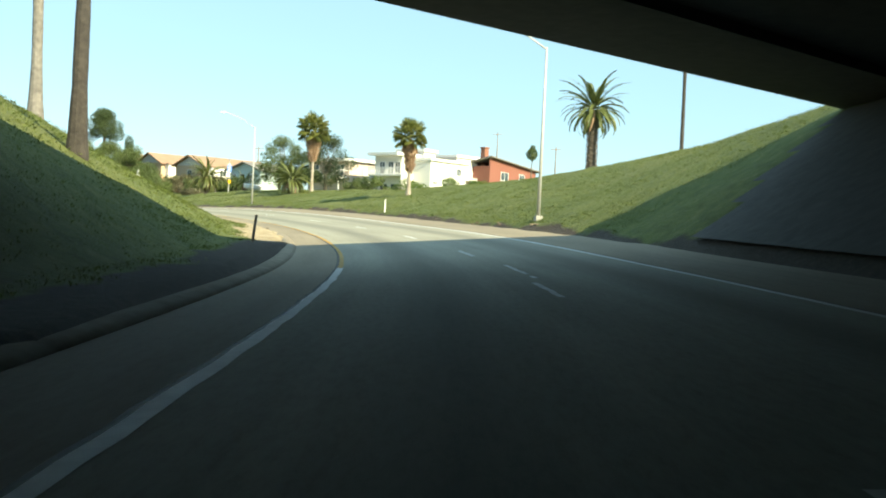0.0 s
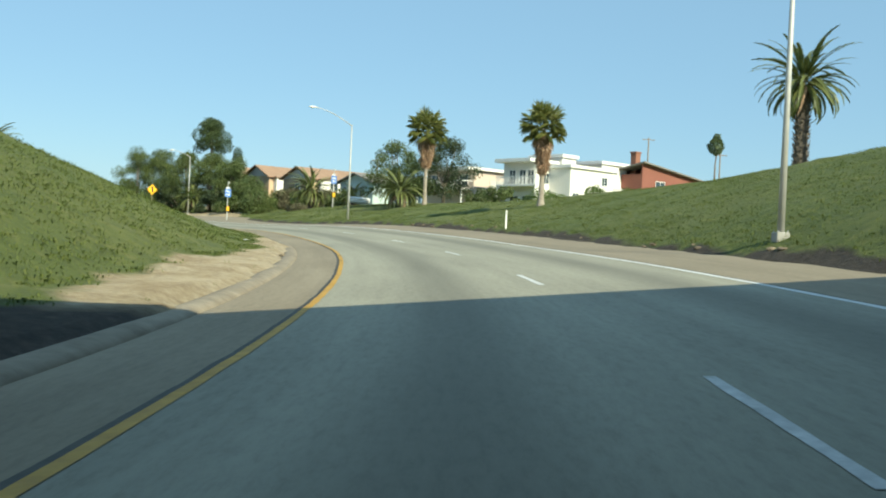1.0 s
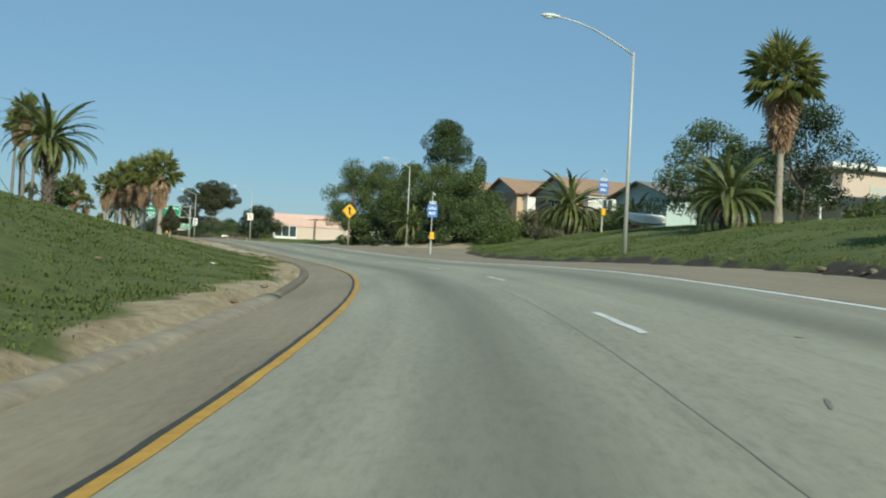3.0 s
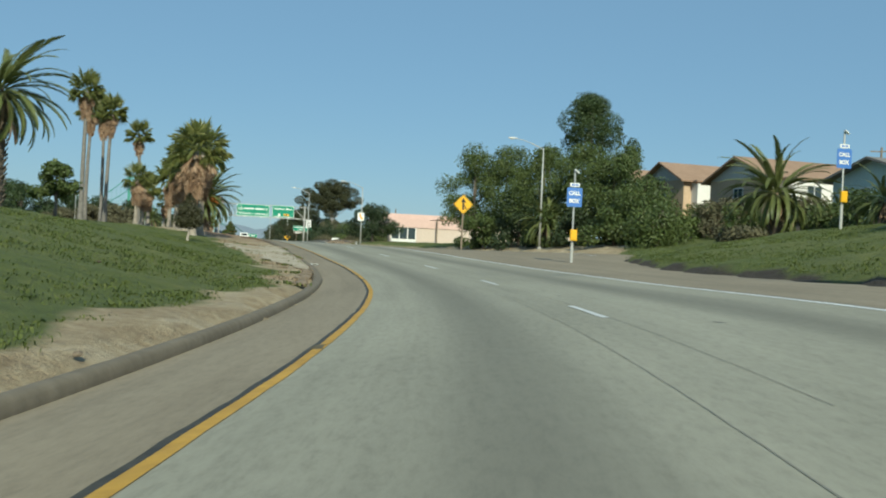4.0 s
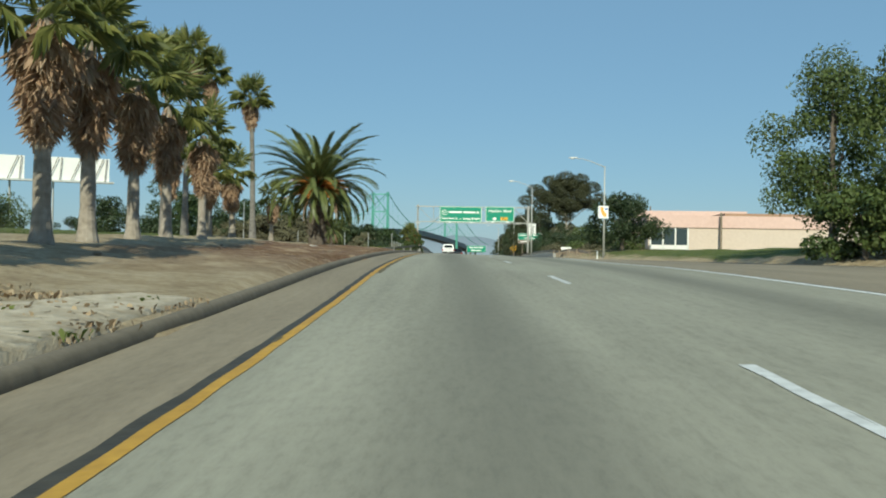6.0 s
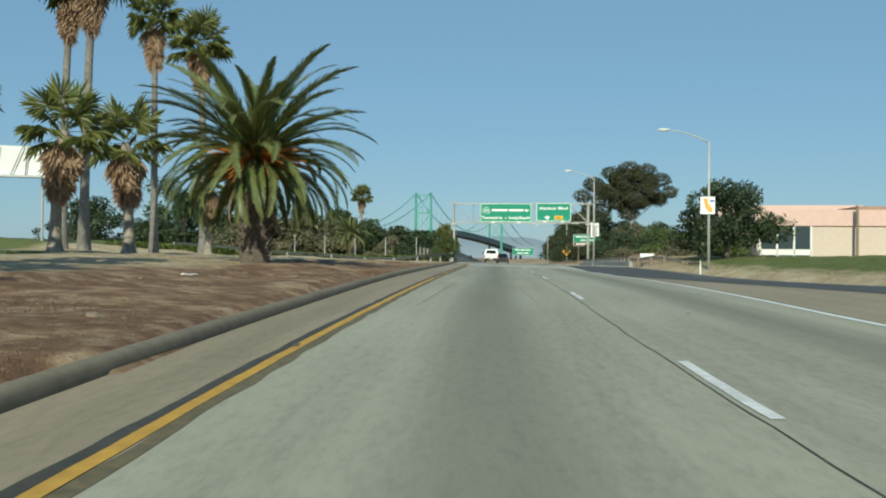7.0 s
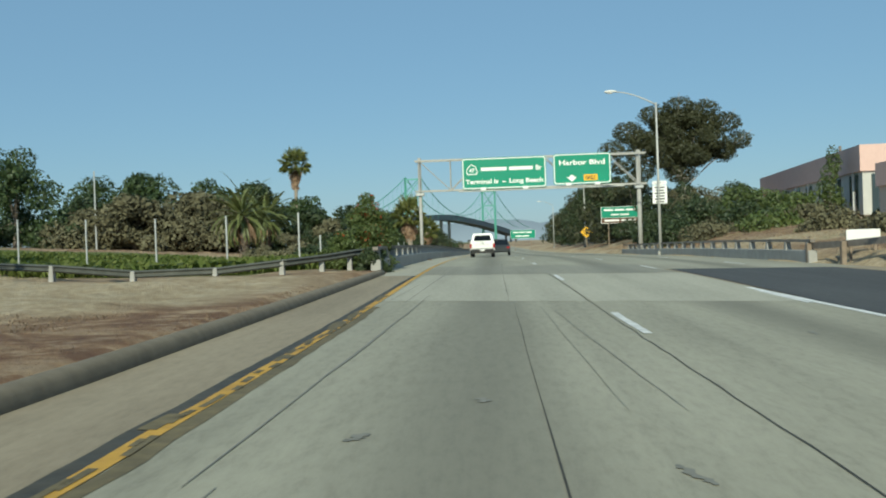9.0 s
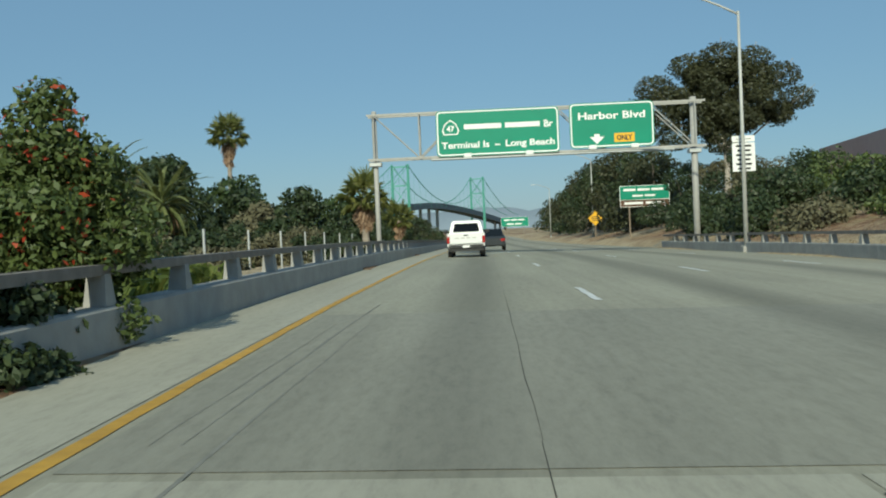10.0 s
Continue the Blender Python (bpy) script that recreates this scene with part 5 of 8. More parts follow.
def trunk_mesh(h, r0, r1, lean=0.0, bulge=0.0, rings=14, sides=12, seed=0, flare=1.35):
    r = random.Random(seed)
    bm = bmesh.new()
    pts, rad = [(0, 0, -0.3)], [r0 * flare]
    for i in range(rings + 1):
        u = i / rings
        pts.append((lean * u * u, lean * 0.4 * u * u, h * u))
        rad.append((r0 + (r1 - r0) * u ** 0.7) * (1 + 0.06 * r.uniform(-1, 1)) + bulge * math.exp(-((u - 0.9) / 0.12) ** 2) + (flare - 1) * r0 * math.exp(-u * 14))
    tube(bm, pts, rad, sides)
    return bm


def boots(h0, h1, r, n, seed):
    """Cut leaf bases round a trunk."""
    rr = random.Random(seed)
    bm = bmesh.new()
    for k in range(n):
        u = k / n
        a, z = k * 2.399, h0 + (h1 - h0) * u
        m = pose(0, 0, z, 0, 0, math.degrees(a)) @ pose(0, r * 0.9, 0, 55 + rr.uniform(-8, 8), 0, 0)
        box(bm, -0.06, 0.06, 0, 0.2, -0.025, 0.025, 0, m)
    return bm


def date_palm(s, lat, trunk, r, fronds, size, label, seed, fruit=True, sink=0.0, skirt=10, fall=118):
    rr = random.Random(seed)
    root = tagged(new("date_palm"), label, "palm tree")
    part("trunk", trunk_mesh(trunk, r * 0.86, r * 0.86, 0, 0.18 * r, 12, 14, seed, 1.08), M["date_trunk"], root, smooth=False)
    part("boot_layer", boots(0.2, trunk + 0.1, r, int(22 + 26 * trunk), seed), M["date_trunk"], root)
    for k in range(fronds):
        u = (k + 0.5) / fronds
        up = radians(80) - radians(fall) * u ** 0.8 + rr.uniform(-0.12, 0.12)
        me = DATE_F[min(3, max(0, int(u * 3.6 + rr.uniform(-0.6, 0.6))))]
        piece("frond", me, root, leaf_pose(trunk + 0.35 - 0.35 * u, k * 2.39996 + rr.uniform(-0.2, 0.2), up, 0.1 + 0.2 * u, rr.uniform(-25, 25), size * rr.uniform(0.85, 1.1) * (1.06 - 0.3 * u)))
    for k in range(skirt):
        piece("dead_frond", DATE_DEAD, root, leaf_pose(trunk - 0.1, k * 2.1 + rr.uniform(-0.3, 0.3), radians(-48 - 20 * rr.random()), 0.25, rr.uniform(-30, 30), size * rr.uniform(0.5, 0.75)))
    if fruit:
        for k in range(15):
            bm = bmesh.new()
            a = k * 0.42 + rr.uniform(0, 0.4)
            base = Vector((math.cos(a) * 0.3, math.sin(a) * 0.3, trunk + 0.05))
            for j in range(22):
                t = base + Vector((math.cos(a) * rr.uniform(0.8, 1.6) + rr.uniform(-0.25, 0.25), math.sin(a) * rr.uniform(0.8, 1.6) + rr.uniform(-0.25, 0.25), rr.uniform(-0.75, 0.55)))
                tube(bm, [base, (base + t) / 2 + Vector((0, 0, 0.12)), t], [0.026, 0.022, 0.016], 4, False)
            part("fruit_stalk", bm, M["fruit"], root, "orange fruit stalks")
    root.matrix_basis = facing(s, lat, -sink, twist=rr.uniform(0, 360))
    return root


def fan_palm(trunk, r0, r1, green, dead, skirt, label, seed, size=1.0, lean=0.0, bark="palm_trunk"):
    """A slender trunk, an open crown of stalked fans and a hanging skirt of dead leaves."""
    rr = random.Random(seed)
    root = tagged(new("fan_palm"), label, "palm tree")
    part("trunk", trunk_mesh(trunk, r0, r1, lean, 0.0, 18, 12, seed, 1.5), M[bark], root)
    off = Vector((lean, lean * 0.4, 0))
    for k in range(green):
        u = (k + 0.5) / green
        up = radians(84) - radians(104) * u ** 1.05 + rr.uniform(-0.18, 0.18)
        piece("leaf", FAN_F[min(2, int(u * 3))], root, Matrix.Translation(off) @ leaf_pose(trunk + 0.3 - 0.4 * u, k * 2.39996 + rr.uniform(-0.25, 0.25), up, 0.06, rr.uniform(-25, 25), size * rr.uniform(0.85, 1.12)))
    for k in range(dead):
        u = (k + 0.5) / dead
        up = radians(-62 - 24 * min(1, u * 3.0)) + rr.uniform(-0.08, 0.08)
        q = (trunk - skirt * u) / trunk
        piece("dead_leaf", FAN_DEAD[k % 3], root, Matrix.Translation(off * q * q) @ leaf_pose(trunk - 0.15 - skirt * 0.9 * u, k * 2.39996 + rr.uniform(-0.3, 0.3), up, r1 * 0.7 + 0.13 * size * math.sin(math.pi * min(1.0, 0.25 + 0.75 * u)) * rr.uniform(0.5, 1.0),
              rr.uniform(-20, 20), size * rr.uniform(0.85, 1.12) * (1.0 - 0.35 * u)))
    return root


def leaf_cloud(blobs, n, size, seed, inside=0.35, flat=0.3):
    """Many small leaves scattered in the outer shell of blobs (x, y, z, rx, ry, rz), as vertices and faces."""
    r = np.random.RandomState(seed)
    vol = np.array([b[3] * b[4] + b[4] * b[5] + b[3] * b[5] for b in blobs])
    pick = r.choice(len(blobs), n, p=vol / vol.sum())
    b = np.array(blobs)[pick]
    d = r.normal(size=(n, 3))
    d /= np.linalg.norm(d, axis=1)[:, None]
    lump = 1 + 0.22 * np.sin(d[:, 0] * 5.1 + pick * 1.7) * np.sin(d[:, 1] * 4.3 + pick) * np.cos(d[:, 2] * 6.0 + pick * 2.3)
    rad = (1 - inside * r.rand(n) ** 1.6) * lump
    c = b[:, :3] + d * b[:, 3:] * rad[:, None]
    nrm = d + 0.9 * r.normal(size=(n, 3)) + np.array([0, 0, flat])
    nrm /= np.linalg.norm(nrm, axis=1)[:, None]
    t = np.cross(nrm, r.normal(size=(n, 3)))
    t /= np.linalg.norm(t, axis=1)[:, None] + 1e-9
    u = np.cross(nrm, t)
    sz = size * (0.55 + 0.9 * r.rand(n))[:, None]
    v = np.stack([c - t * sz, c + u * sz * 0.5 + nrm * sz * 0.12, c + t * sz, c - u * sz * 0.5 + nrm * sz * 0.12], 1).reshape(-1, 3)
    f = np.arange(4 * n).reshape(n, 4)
    return v, f


def quick_mesh(name, v, f, material):
    me = bpy.data.meshes.new(name)
    n = len(f)
    me.vertices.add(len(v))
    me.vertices.foreach_set("co", np.asarray(v, np.float32).ravel())
    me.loops.add(f.size)
    me.loops.foreach_set("vertex_index", f.astype(np.int32).ravel())
    me.polygons.add(n)
    me.polygons.foreach_set("loop_start", np.arange(0, f.size, f.shape[1], dtype=np.int32))
    me.update(calc_edges=True)
    me.materials.append(material)
    return me


def leafy_tree(name, label, category, trunk_h, trunk_r, blobs, n, size, leaf, bark, seed, group="", flowers=0, limbs=True, inside=0.35):
    """A tapered trunk with limbs into every lump of a crown of small leaves."""
    r = random.Random(seed)
    root = tagged(new(name), label, category, group)
    bm = bmesh.new()
    top = Vector((r.uniform(-0.2, 0.2) * trunk_h * 0.3, r.uniform(-0.2, 0.2) * trunk_h * 0.3, trunk_h))
    tube(bm, [(0, 0, -0.4), (0, 0, 0.1), top * 0.5 + Vector((r.uniform(-0.1, 0.1), 0, 0)), top], [trunk_r * 1.5, trunk_r * 1.15, trunk_r * 0.9, trunk_r * 0.7], 9)
    part("trunk", bm, bark, root)
    if limbs:
        for b in blobs[:8]:
            c = Vector(b[:3])
            start = top * r.uniform(0.6, 1.0)
            mid = start.lerp(c, 0.5) + Vector((r.uniform(-0.3, 0.3), r.uniform(-0.3, 0.3), r.uniform(-0.1, 0.4)))
            bm = bmesh.new()
            tube(bm, [start, mid, c, c + (c - mid) * 0.4], [trunk_r * 0.5, trunk_r * 0.36, trunk_r * 0.2, trunk_r * 0.06], 6)
            part("limb", bm, bark, root)
    v, f = leaf_cloud(blobs, int(n * 1.1), size * 0.92, seed, inside)
    piece("crown", quick_mesh("crown", v, f, leaf), root)
    if flowers:
        v, f = leaf_cloud(blobs[:max(1, len(blobs) // 2)], flowers, size * 0.95, seed + 50, 0.1)
        piece("blossom", quick_mesh("blossom", v, f, M["red_flower"]), root)
    return root


def lumps(seed, n, rx, ry, z0, z1, br, flat=0.8):
    """Uneven lumps that fill an upright oval."""
    r = random.Random(seed)
    out = []
    for k in range(n):
        a, u = k * 2.39996 + r.uniform(-0.3, 0.3), (k + 0.5) / n
        z = z0 + (z1 - z0) * (0.15 + 0.85 * r.random())
        t = (z - z0) / (z1 - z0)
        wide = math.sin(math.pi * min(1, 0.25 + 0.72 * t)) ** 0.7
        q = math.sqrt(u)
        b = br * r.uniform(0.7, 1.25)
        out.append((rx * wide * q * math.cos(a), ry * wide * q * math.sin(a), z - b * 0.5, b, b, b * flat))
    return out


# palms of the right bank
fan_a = fan_palm(7.7, 0.2, 0.16, 44, 170, 3.2, "tall fan palm with a tan skirt of dead leaves", 1, 1.3)
fan_a.matrix_basis = facing(116.9, 21.9)
fan_b = fan_palm(5.35, 0.19, 0.15, 42, 150, 2.7, "fan palm with drooping green crown on the bank", 2, 1.0)
fan_b.matrix_basis = facing(85.9, 16.3)
date_palm(77.6, 30.3, 6.4, 0.5, 80, 1.12, "date palm with arching fronds on the grassy crest", 3, False, 0.0)
date_palm(117.1, 19.2, 1.7, 0.36, 64, 0.95, "short bushy date palm below a fan palm", 4, False)
date_palm(147.0, 25.0, 2.5, 0.4, 84, 1.1, "short bushy date palm before tan houses", 5, False)
date_palm(178.0, 22.3, 2.2, 0.25, 50, 0.95, "small drooping palm at the foot of the trees", 18, False)
date_palm(141.0, 27.5, 1.2, 0.3, 44, 0.7, "small bushy palm among the shrubs", 6, False)
# palms of the left bank
date_palm(139.5, -17.1, 5.0, 0.42, 76, 1.08, "date palm on top of the green bank", 7, False)
date_palm(201.2, -8.0, 3.3, 0.56, 116, 1.3, "large full date palm with orange fruit stalks beside the road", 8, True, 0.0, 3, 96)
short_palm = fan_palm(5.0, 0.19, 0.16, 22, 170, 2.3, "fan palm with a thick shaggy skirt of tan dead leaves", 10, 1.02)
short_palm.matrix_basis = facing(152.4, -9.0)
for i, (s, lat, tw, k) in enumerate(((158.0, -8.6, 80, 1.06), (164.9, -9.1, 200, 1.02), (169.0, -9.6, 20, 1.04), (174.0, -10.0, 130, 1.0), (179.0, -10.4, 250, 0.98), (187.1, -11.2, 310, 0.92), (193.5, -14.6, 60, 0.9))):
    c = copy_thing(short_palm, facing(s, lat, twist=tw))
    c.scale = (k, k, k)
thin_palm = fan_palm(4.0, 0.2, 0.16, 21, 140, 1.8, "slim fan palm with a shaggy tan skirt", 11, 0.95, 0.25)
thin_palm.matrix_basis = facing(200.1, -14.4)
for s, lat, tw, k in ((205.7, -14.1, 120, 1.08), (211.0, -12.6, 40, 0.78)):
    c = copy_thing(thin_palm, facing(s, lat, twist=tw))
    c.scale = (k, k, k)
tall_palm = fan_palm(11.5, 0.25, 0.17, 32, 110, 1.9, "very tall slender fan palm with a small crown", 12, 1.05, 0.3, "grey_trunk")
tall_palm.matrix_basis = facing(213.7, -19.4) @ Matrix.Diagonal((1, 1, 1.16, 1))
for s, lat, tw, k in ((197.0, -20.1, 60, 1.14), (222, -16.2, 150, 1.03), (228.2, -21.3, 100, 1.3), (217.0, -22.0, 10, 1.2)):
    c = copy_thing(tall_palm, facing(s, lat, twist=tw))
    c.scale = (1, 1, k)
dark_palm = fan_palm(12.0, 0.23, 0.19, 34, 50, 1.6, "tall palm with a dark ragged trunk on the bank", 17, 1.05, 0.2, "dark_trunk")
dark_palm.matrix_basis = facing(29.3, -9.65, twist=30)
c = copy_thing(tall_palm, facing(43.5, -14.0, twist=200))
c = copy_thing(dark_palm, facing(69.9, 33.4, twist=90))
c.scale = (0.72, 0.72, 1.25)
far_fan = fan_palm(10.0, 0.24, 0.18, 34, 40, 2.3, "single fan palm standing above the far trees", 13, 1.05)
far_fan.matrix_basis = facing(322.7, -21.5)
green_fan = fan_palm(3.0, 0.22, 0.18, 36, 70, 1.3, "fan palm with a green crown beyond the parapet", 14, 0.95)
green_fan.matrix_basis = facing(296, -6.6, 0.4)
c = copy_thing(green_fan, facing(330, -7.5, twist=140))
date_palm(284, -17.5, 2.6, 0.35, 60, 0.95, "date palm with dry lower fronds behind the parapet", 15, False, 0.0, 34)
date_palm(296, -18.8, 2.7, 0.35, 60, 0.95, "date palm among dry brush", 16, False, 0.0, 20)

# trees of the right side
for i, (s, lat, rx, top, n) in enumerate(((197.0, 20.8, 3.8, 11.2, 10500), (193.5, 24.0, 4.2, 10.6, 11000), (187, 25.4, 4.6, 10.0, 11500), (180, 26.4, 4.6, 9.6, 11500), (173.0, 27.0, 4.2, 8.4, 11000), (167, 26.5, 3.6, 5.4, 7000), (161.5, 25.0, 2.6, 3.2, 4000))):
    leafy_tree("broadleaf_tree", "dense green broadleaf tree in a roadside clump", "tree", 2.6, 0.28, lumps(20 + i, 46, rx * 0.94, rx * 0.9, 1.2 if i < 2 else 0.6, top, 1.3), int(n * 1.8), 0.112, M["oak_leaf"], M["bark"], 20 + i, "roadside trees", inside=0.6).matrix_basis = facing(s, lat)
for i, (s, lat, rx, top) in enumerate(((192, 20.5, 2.8, 4.2), (186, 22.4, 3.0, 4.6), (179, 23.6, 3.0, 4.4), (173, 24.4, 2.8, 4.0), (167.5, 24.2, 2.4, 3.2))):
    leafy_tree("understorey_shrub", "dense dark green shrub under the roadside trees", "shrub", 1.0, 0.12, lumps(220 + i, 18, rx, rx, 0.1, top, 0.9), 5200, 0.15, M["dark_leaf"] if i % 2 else M["oak_leaf"], M["bark"], 220 + i, "understorey shrubs", inside=0.6).matrix_basis = facing(s, lat)
leafy_tree("stone_pine", "round-topped dark pine above the other trees", "tree", 10.5, 0.35, lumps(5, 26, 2.8, 2.8, 10.2, 16.2, 1.5), 20000, 0.11, M["pine_leaf"], M["bark"], 5).matrix_basis = facing(193.3, 32.6)
leafy_tree("cypress", "narrow dark conifer beside the pine", "tree", 4.0, 0.15, [(0, 0, z, 0.9, 0.9, 1.2) for z in (6.5, 7.8, 9.0, 10.0)], 2400, 0.13, M["pine_leaf"], M["bark"], 6, limbs=False).matrix_basis = facing(190.5, 36.3)
for i, (s, lat, rx, top) in enumerate(((134.2, 28.6, 4.2, 8.1), (125.6, 30.0, 3.8, 8.2), (129.5, 28.6, 3.6, 6.6))):
    leafy_tree("loose_tree", "loose grey-green tree behind a fan palm", "tree", 2.4, 0.22, lumps(40 + i, 30, rx, rx * 0.9, 0.8, top, 1.1), 10500, 0.11, M["dark_leaf"] if i % 2 else M["oak_leaf"], M["bark"], 40 + i, "garden trees", inside=0.6).matrix_basis = facing(s, lat)
for i, (s, lat, rx, top) in enumerate(((118, 32, 2.4, 2.2), (113, 34, 2.2, 2.0), (124, 34, 2.0, 1.9), (107, 36, 2.0, 1.8), (145, 29, 2.2, 2.6), (100, 34, 1.6, 1.5))):
    leafy_tree("garden_shrub", "rounded green garden shrub before the houses", "shrub", 0.6, 0.08, lumps(60 + i, 8, rx, rx, 0.1, top, 0.8), 2400, 0.11, M["fresh_leaf"] if i % 2 else M["oak_leaf"], M["bark"], 60 + i, "garden shrubs").matrix_basis = facing(s, lat)
for i, (s, lat, rx, top) in enumerate(((150, 31.5, 2.4, 2.2), (154.5, 32.5, 2.6, 2.6), (159, 31.0, 2.6, 2.8), (164, 32.0, 2.8, 3.2), (169, 33.0, 2.6, 3.0), (156, 28.5, 1.6, 1.4))):
    leafy_tree("slope_brush", "dusty brown-green brush on the slope below tan houses", "shrub", 0.6, 0.08, lumps(260 + i, 12, rx, rx, 0.0, top, 0.8), 3000, 0.13, M["dry_leaf"] if i % 2 else M["oak_leaf"], M["bark"], 260 + i, "slope brush").matrix_basis = facing(s, lat)
leafy_tree("topiary_tree", "small round clipped tree on a thin trunk", "tree", 2.0, 0.05, [(0, 0, 2.2, 0.5, 0.5, 0.55), (0.05, 0, 2.75, 0.25, 0.25, 0.25)], 1500, 0.07, M["oak_leaf"], M["bark"], 77, limbs=False).matrix_basis = facing(77.5, 24.0)
leafy_tree("eucalyptus", "large dusky eucalyptus with pale forked limbs", "tree", 5.0, 0.26,
           [(x * 1.16 - 0.8, y, z * 1.05, rx * 1.08, ry * 0.95, rz * 0.98) for x, y, z, rx, ry, rz in ((-5.6, 0, 7.2, 1.4, 1.4, 1.1), (-4.2, 0.5, 9.0, 1.6, 1.6, 1.2), (-1.8, 0, 10.6, 1.6, 1.6, 1.1), (0.4, -0.4, 11.4, 1.5, 1.6, 1.0), (2.7, 0.3, 11.0, 1.6, 1.6, 1.1), (4.7, 0, 9.6, 1.5, 1.6, 1.2), (5.9, 0, 7.8, 1.2, 1.4, 1.0),
            (-2.4, 0.4, 7.6, 1.6, 1.5, 1.2), (2.6, -0.3, 8.4, 1.6, 1.5, 1.2), (0.2, 0.6, 8.8, 1.5, 1.4, 1.2), (4.4, 0.5, 6.8, 1.3, 1.4, 0.9), (-5.0, 0, 5.4, 1.0, 1.2, 0.8), (-1.0, 0.3, 6.2, 1.6, 1.5, 1.2), (1.6, 0.2, 6.2, 1.6, 1.5, 1.2), (-3.0, 0.2, 5.0, 1.4, 1.4, 1.1), (0.5, 0, 4.6, 1.6, 1.5, 1.1), (-0.6, 0.2, 9.4, 1.5, 1.4, 1.2), (3.2, 0.2, 9.7, 1.4, 1.4, 1.1), (-3.4, -0.2, 8.2, 1.4, 1.4, 1.1), (1.4, 0, 10.0, 1.4, 1.4, 1.0))] + lumps(83, 34, 5.6, 2.6, 5.2, 11.6, 1.25), 56000, 0.125, M["euca_leaf"], M["pale_bark"], 80, inside=0.4).matrix_basis = facing(319.8, 20.9, 0.9)
leafy_tree("street_tree", "dark bushy tree with bare reddish twigs", "tree", 2.0, 0.2, lumps(81, 30, 4.0, 3.8, 0.2, 5.7, 1.15), 12500, 0.135, M["dark_leaf"], M["bark"], 81).matrix_basis = facing(242.0, 17.3)
leafy_tree("slender_conifer", "slender green conifer against the office wall", "tree", 2.0, 0.09, [(0.3 * math.sin(z * 2), 0, z, 1.0 - 0.12 * z, 1.0 - 0.12 * z, 0.8) for z in (0.6, 1.4, 2.2, 3.0, 3.8, 4.4)], 2200, 0.1, M["oak_leaf"], M["bark"], 82, limbs=False).matrix_basis = facing(289, 25.6)
for i, (s, lat, rx, top, lf) in enumerate(((268, 18.4, 1.4, 0.8, "dry_leaf"), (303, 14.9, 2.4, 2.6, "dark_leaf"), (291, 15.9, 2.5, 3.0, "dark_leaf"), (293, 20.2, 2.6, 2.7, "oak_leaf"), (300, 17.5, 2.6, 3.0, "dry_leaf"), (308, 19, 3.6, 4.6, "dark_leaf"),
                                           (262, 22, 2.0, 1.0, "oak_leaf"), (286, 13.9, 1.8, 1.7, "dark_leaf"), (281, 14.8, 1.6, 1.3, "dry_leaf"), (285, 18.4, 2.2, 1.7, "dark_leaf"), (296, 13.9, 1.8, 1.6, "dark_leaf"), (279, 18.0, 1.8, 1.1, "oak_leaf"), (289, 22.6, 2.4, 2.2, "oak_leaf"), (281, 21.5, 1.8, 1.1, "dry_leaf"), (272, 24, 2.0, 0.8, "dark_leaf"), (318, 16.5, 4.0, 4.4, "dark_leaf"), (322, 21.5, 4.4, 4.6, "dry_leaf"), (301, 19.5, 2.6, 2.2, "dry_leaf"), (297, 17.8, 2.0, 1.6, "dark_leaf"), (311, 21.5, 3.4, 3.6, "dry_leaf"), (252, 19.5, 2.2, 1.6, "oak_leaf"), (258, 17.5, 1.5, 0.9, "dry_leaf"), (314, 16.5, 2.4, 2.4, "dark_leaf"), (308, 23.5, 3.0, 3.2, "dark_leaf"), (335, 22, 4.0, 5.0, "dark_leaf"))):
    leafy_tree("hill_shrub", "dusty green shrub on the hillside" if lf != "dry_leaf" else "dry tan brush on the hillside", "shrub", 0.8, 0.1, lumps(90 + i, 9, rx, rx, 0.1, top, 1.05), 3600, 0.13, M[lf], M["bark"], 90 + i, "hillside shrubs").matrix_basis = facing(s, lat)
for i, (s, lat, top) in enumerate(((334, 17.5, 6.5), (343, 18, 8.0), (352, 16.8, 9.0), (364, 16.2, 8.5), (378, 17, 9.5), (395, 17.5, 8))):
    leafy_tree("hill_tree", "dark rounded tree on the hillside beside the freeway", "tree", 2.5, 0.3, lumps(110 + i, 14, 4.2, 4.2, 0.5, top, 1.9), 6500, 0.2, M["dark_leaf"] if i % 2 else M["euca_leaf"], M["bark"], 110 + i, "hillside trees").matrix_basis = facing(s, lat)

# trees of the left side
leafy_tree("young_tree", "small round dark tree on a thin pale trunk", "tree", 0.8, 0.06, [(0, 0, 1.0, 0.55, 0.55, 0.4), (0.2, 0.1, 1.35, 0.48, 0.48, 0.42), (-0.28, 0.1, 1.0, 0.42, 0.42, 0.4), (-0.12, -0.1, 1.5, 0.42, 0.42, 0.42), (0.33, -0.1, 1.0, 0.4, 0.4, 0.36), (0.05, 0.1, 1.85, 0.32, 0.32, 0.35), (0.0, 0.0, 2.12, 0.18, 0.18, 0.24)], 9500, 0.045, M["young_leaf"], M["pale_bark"], 130, limbs=False).matrix_basis = facing(143.7, -9.0)
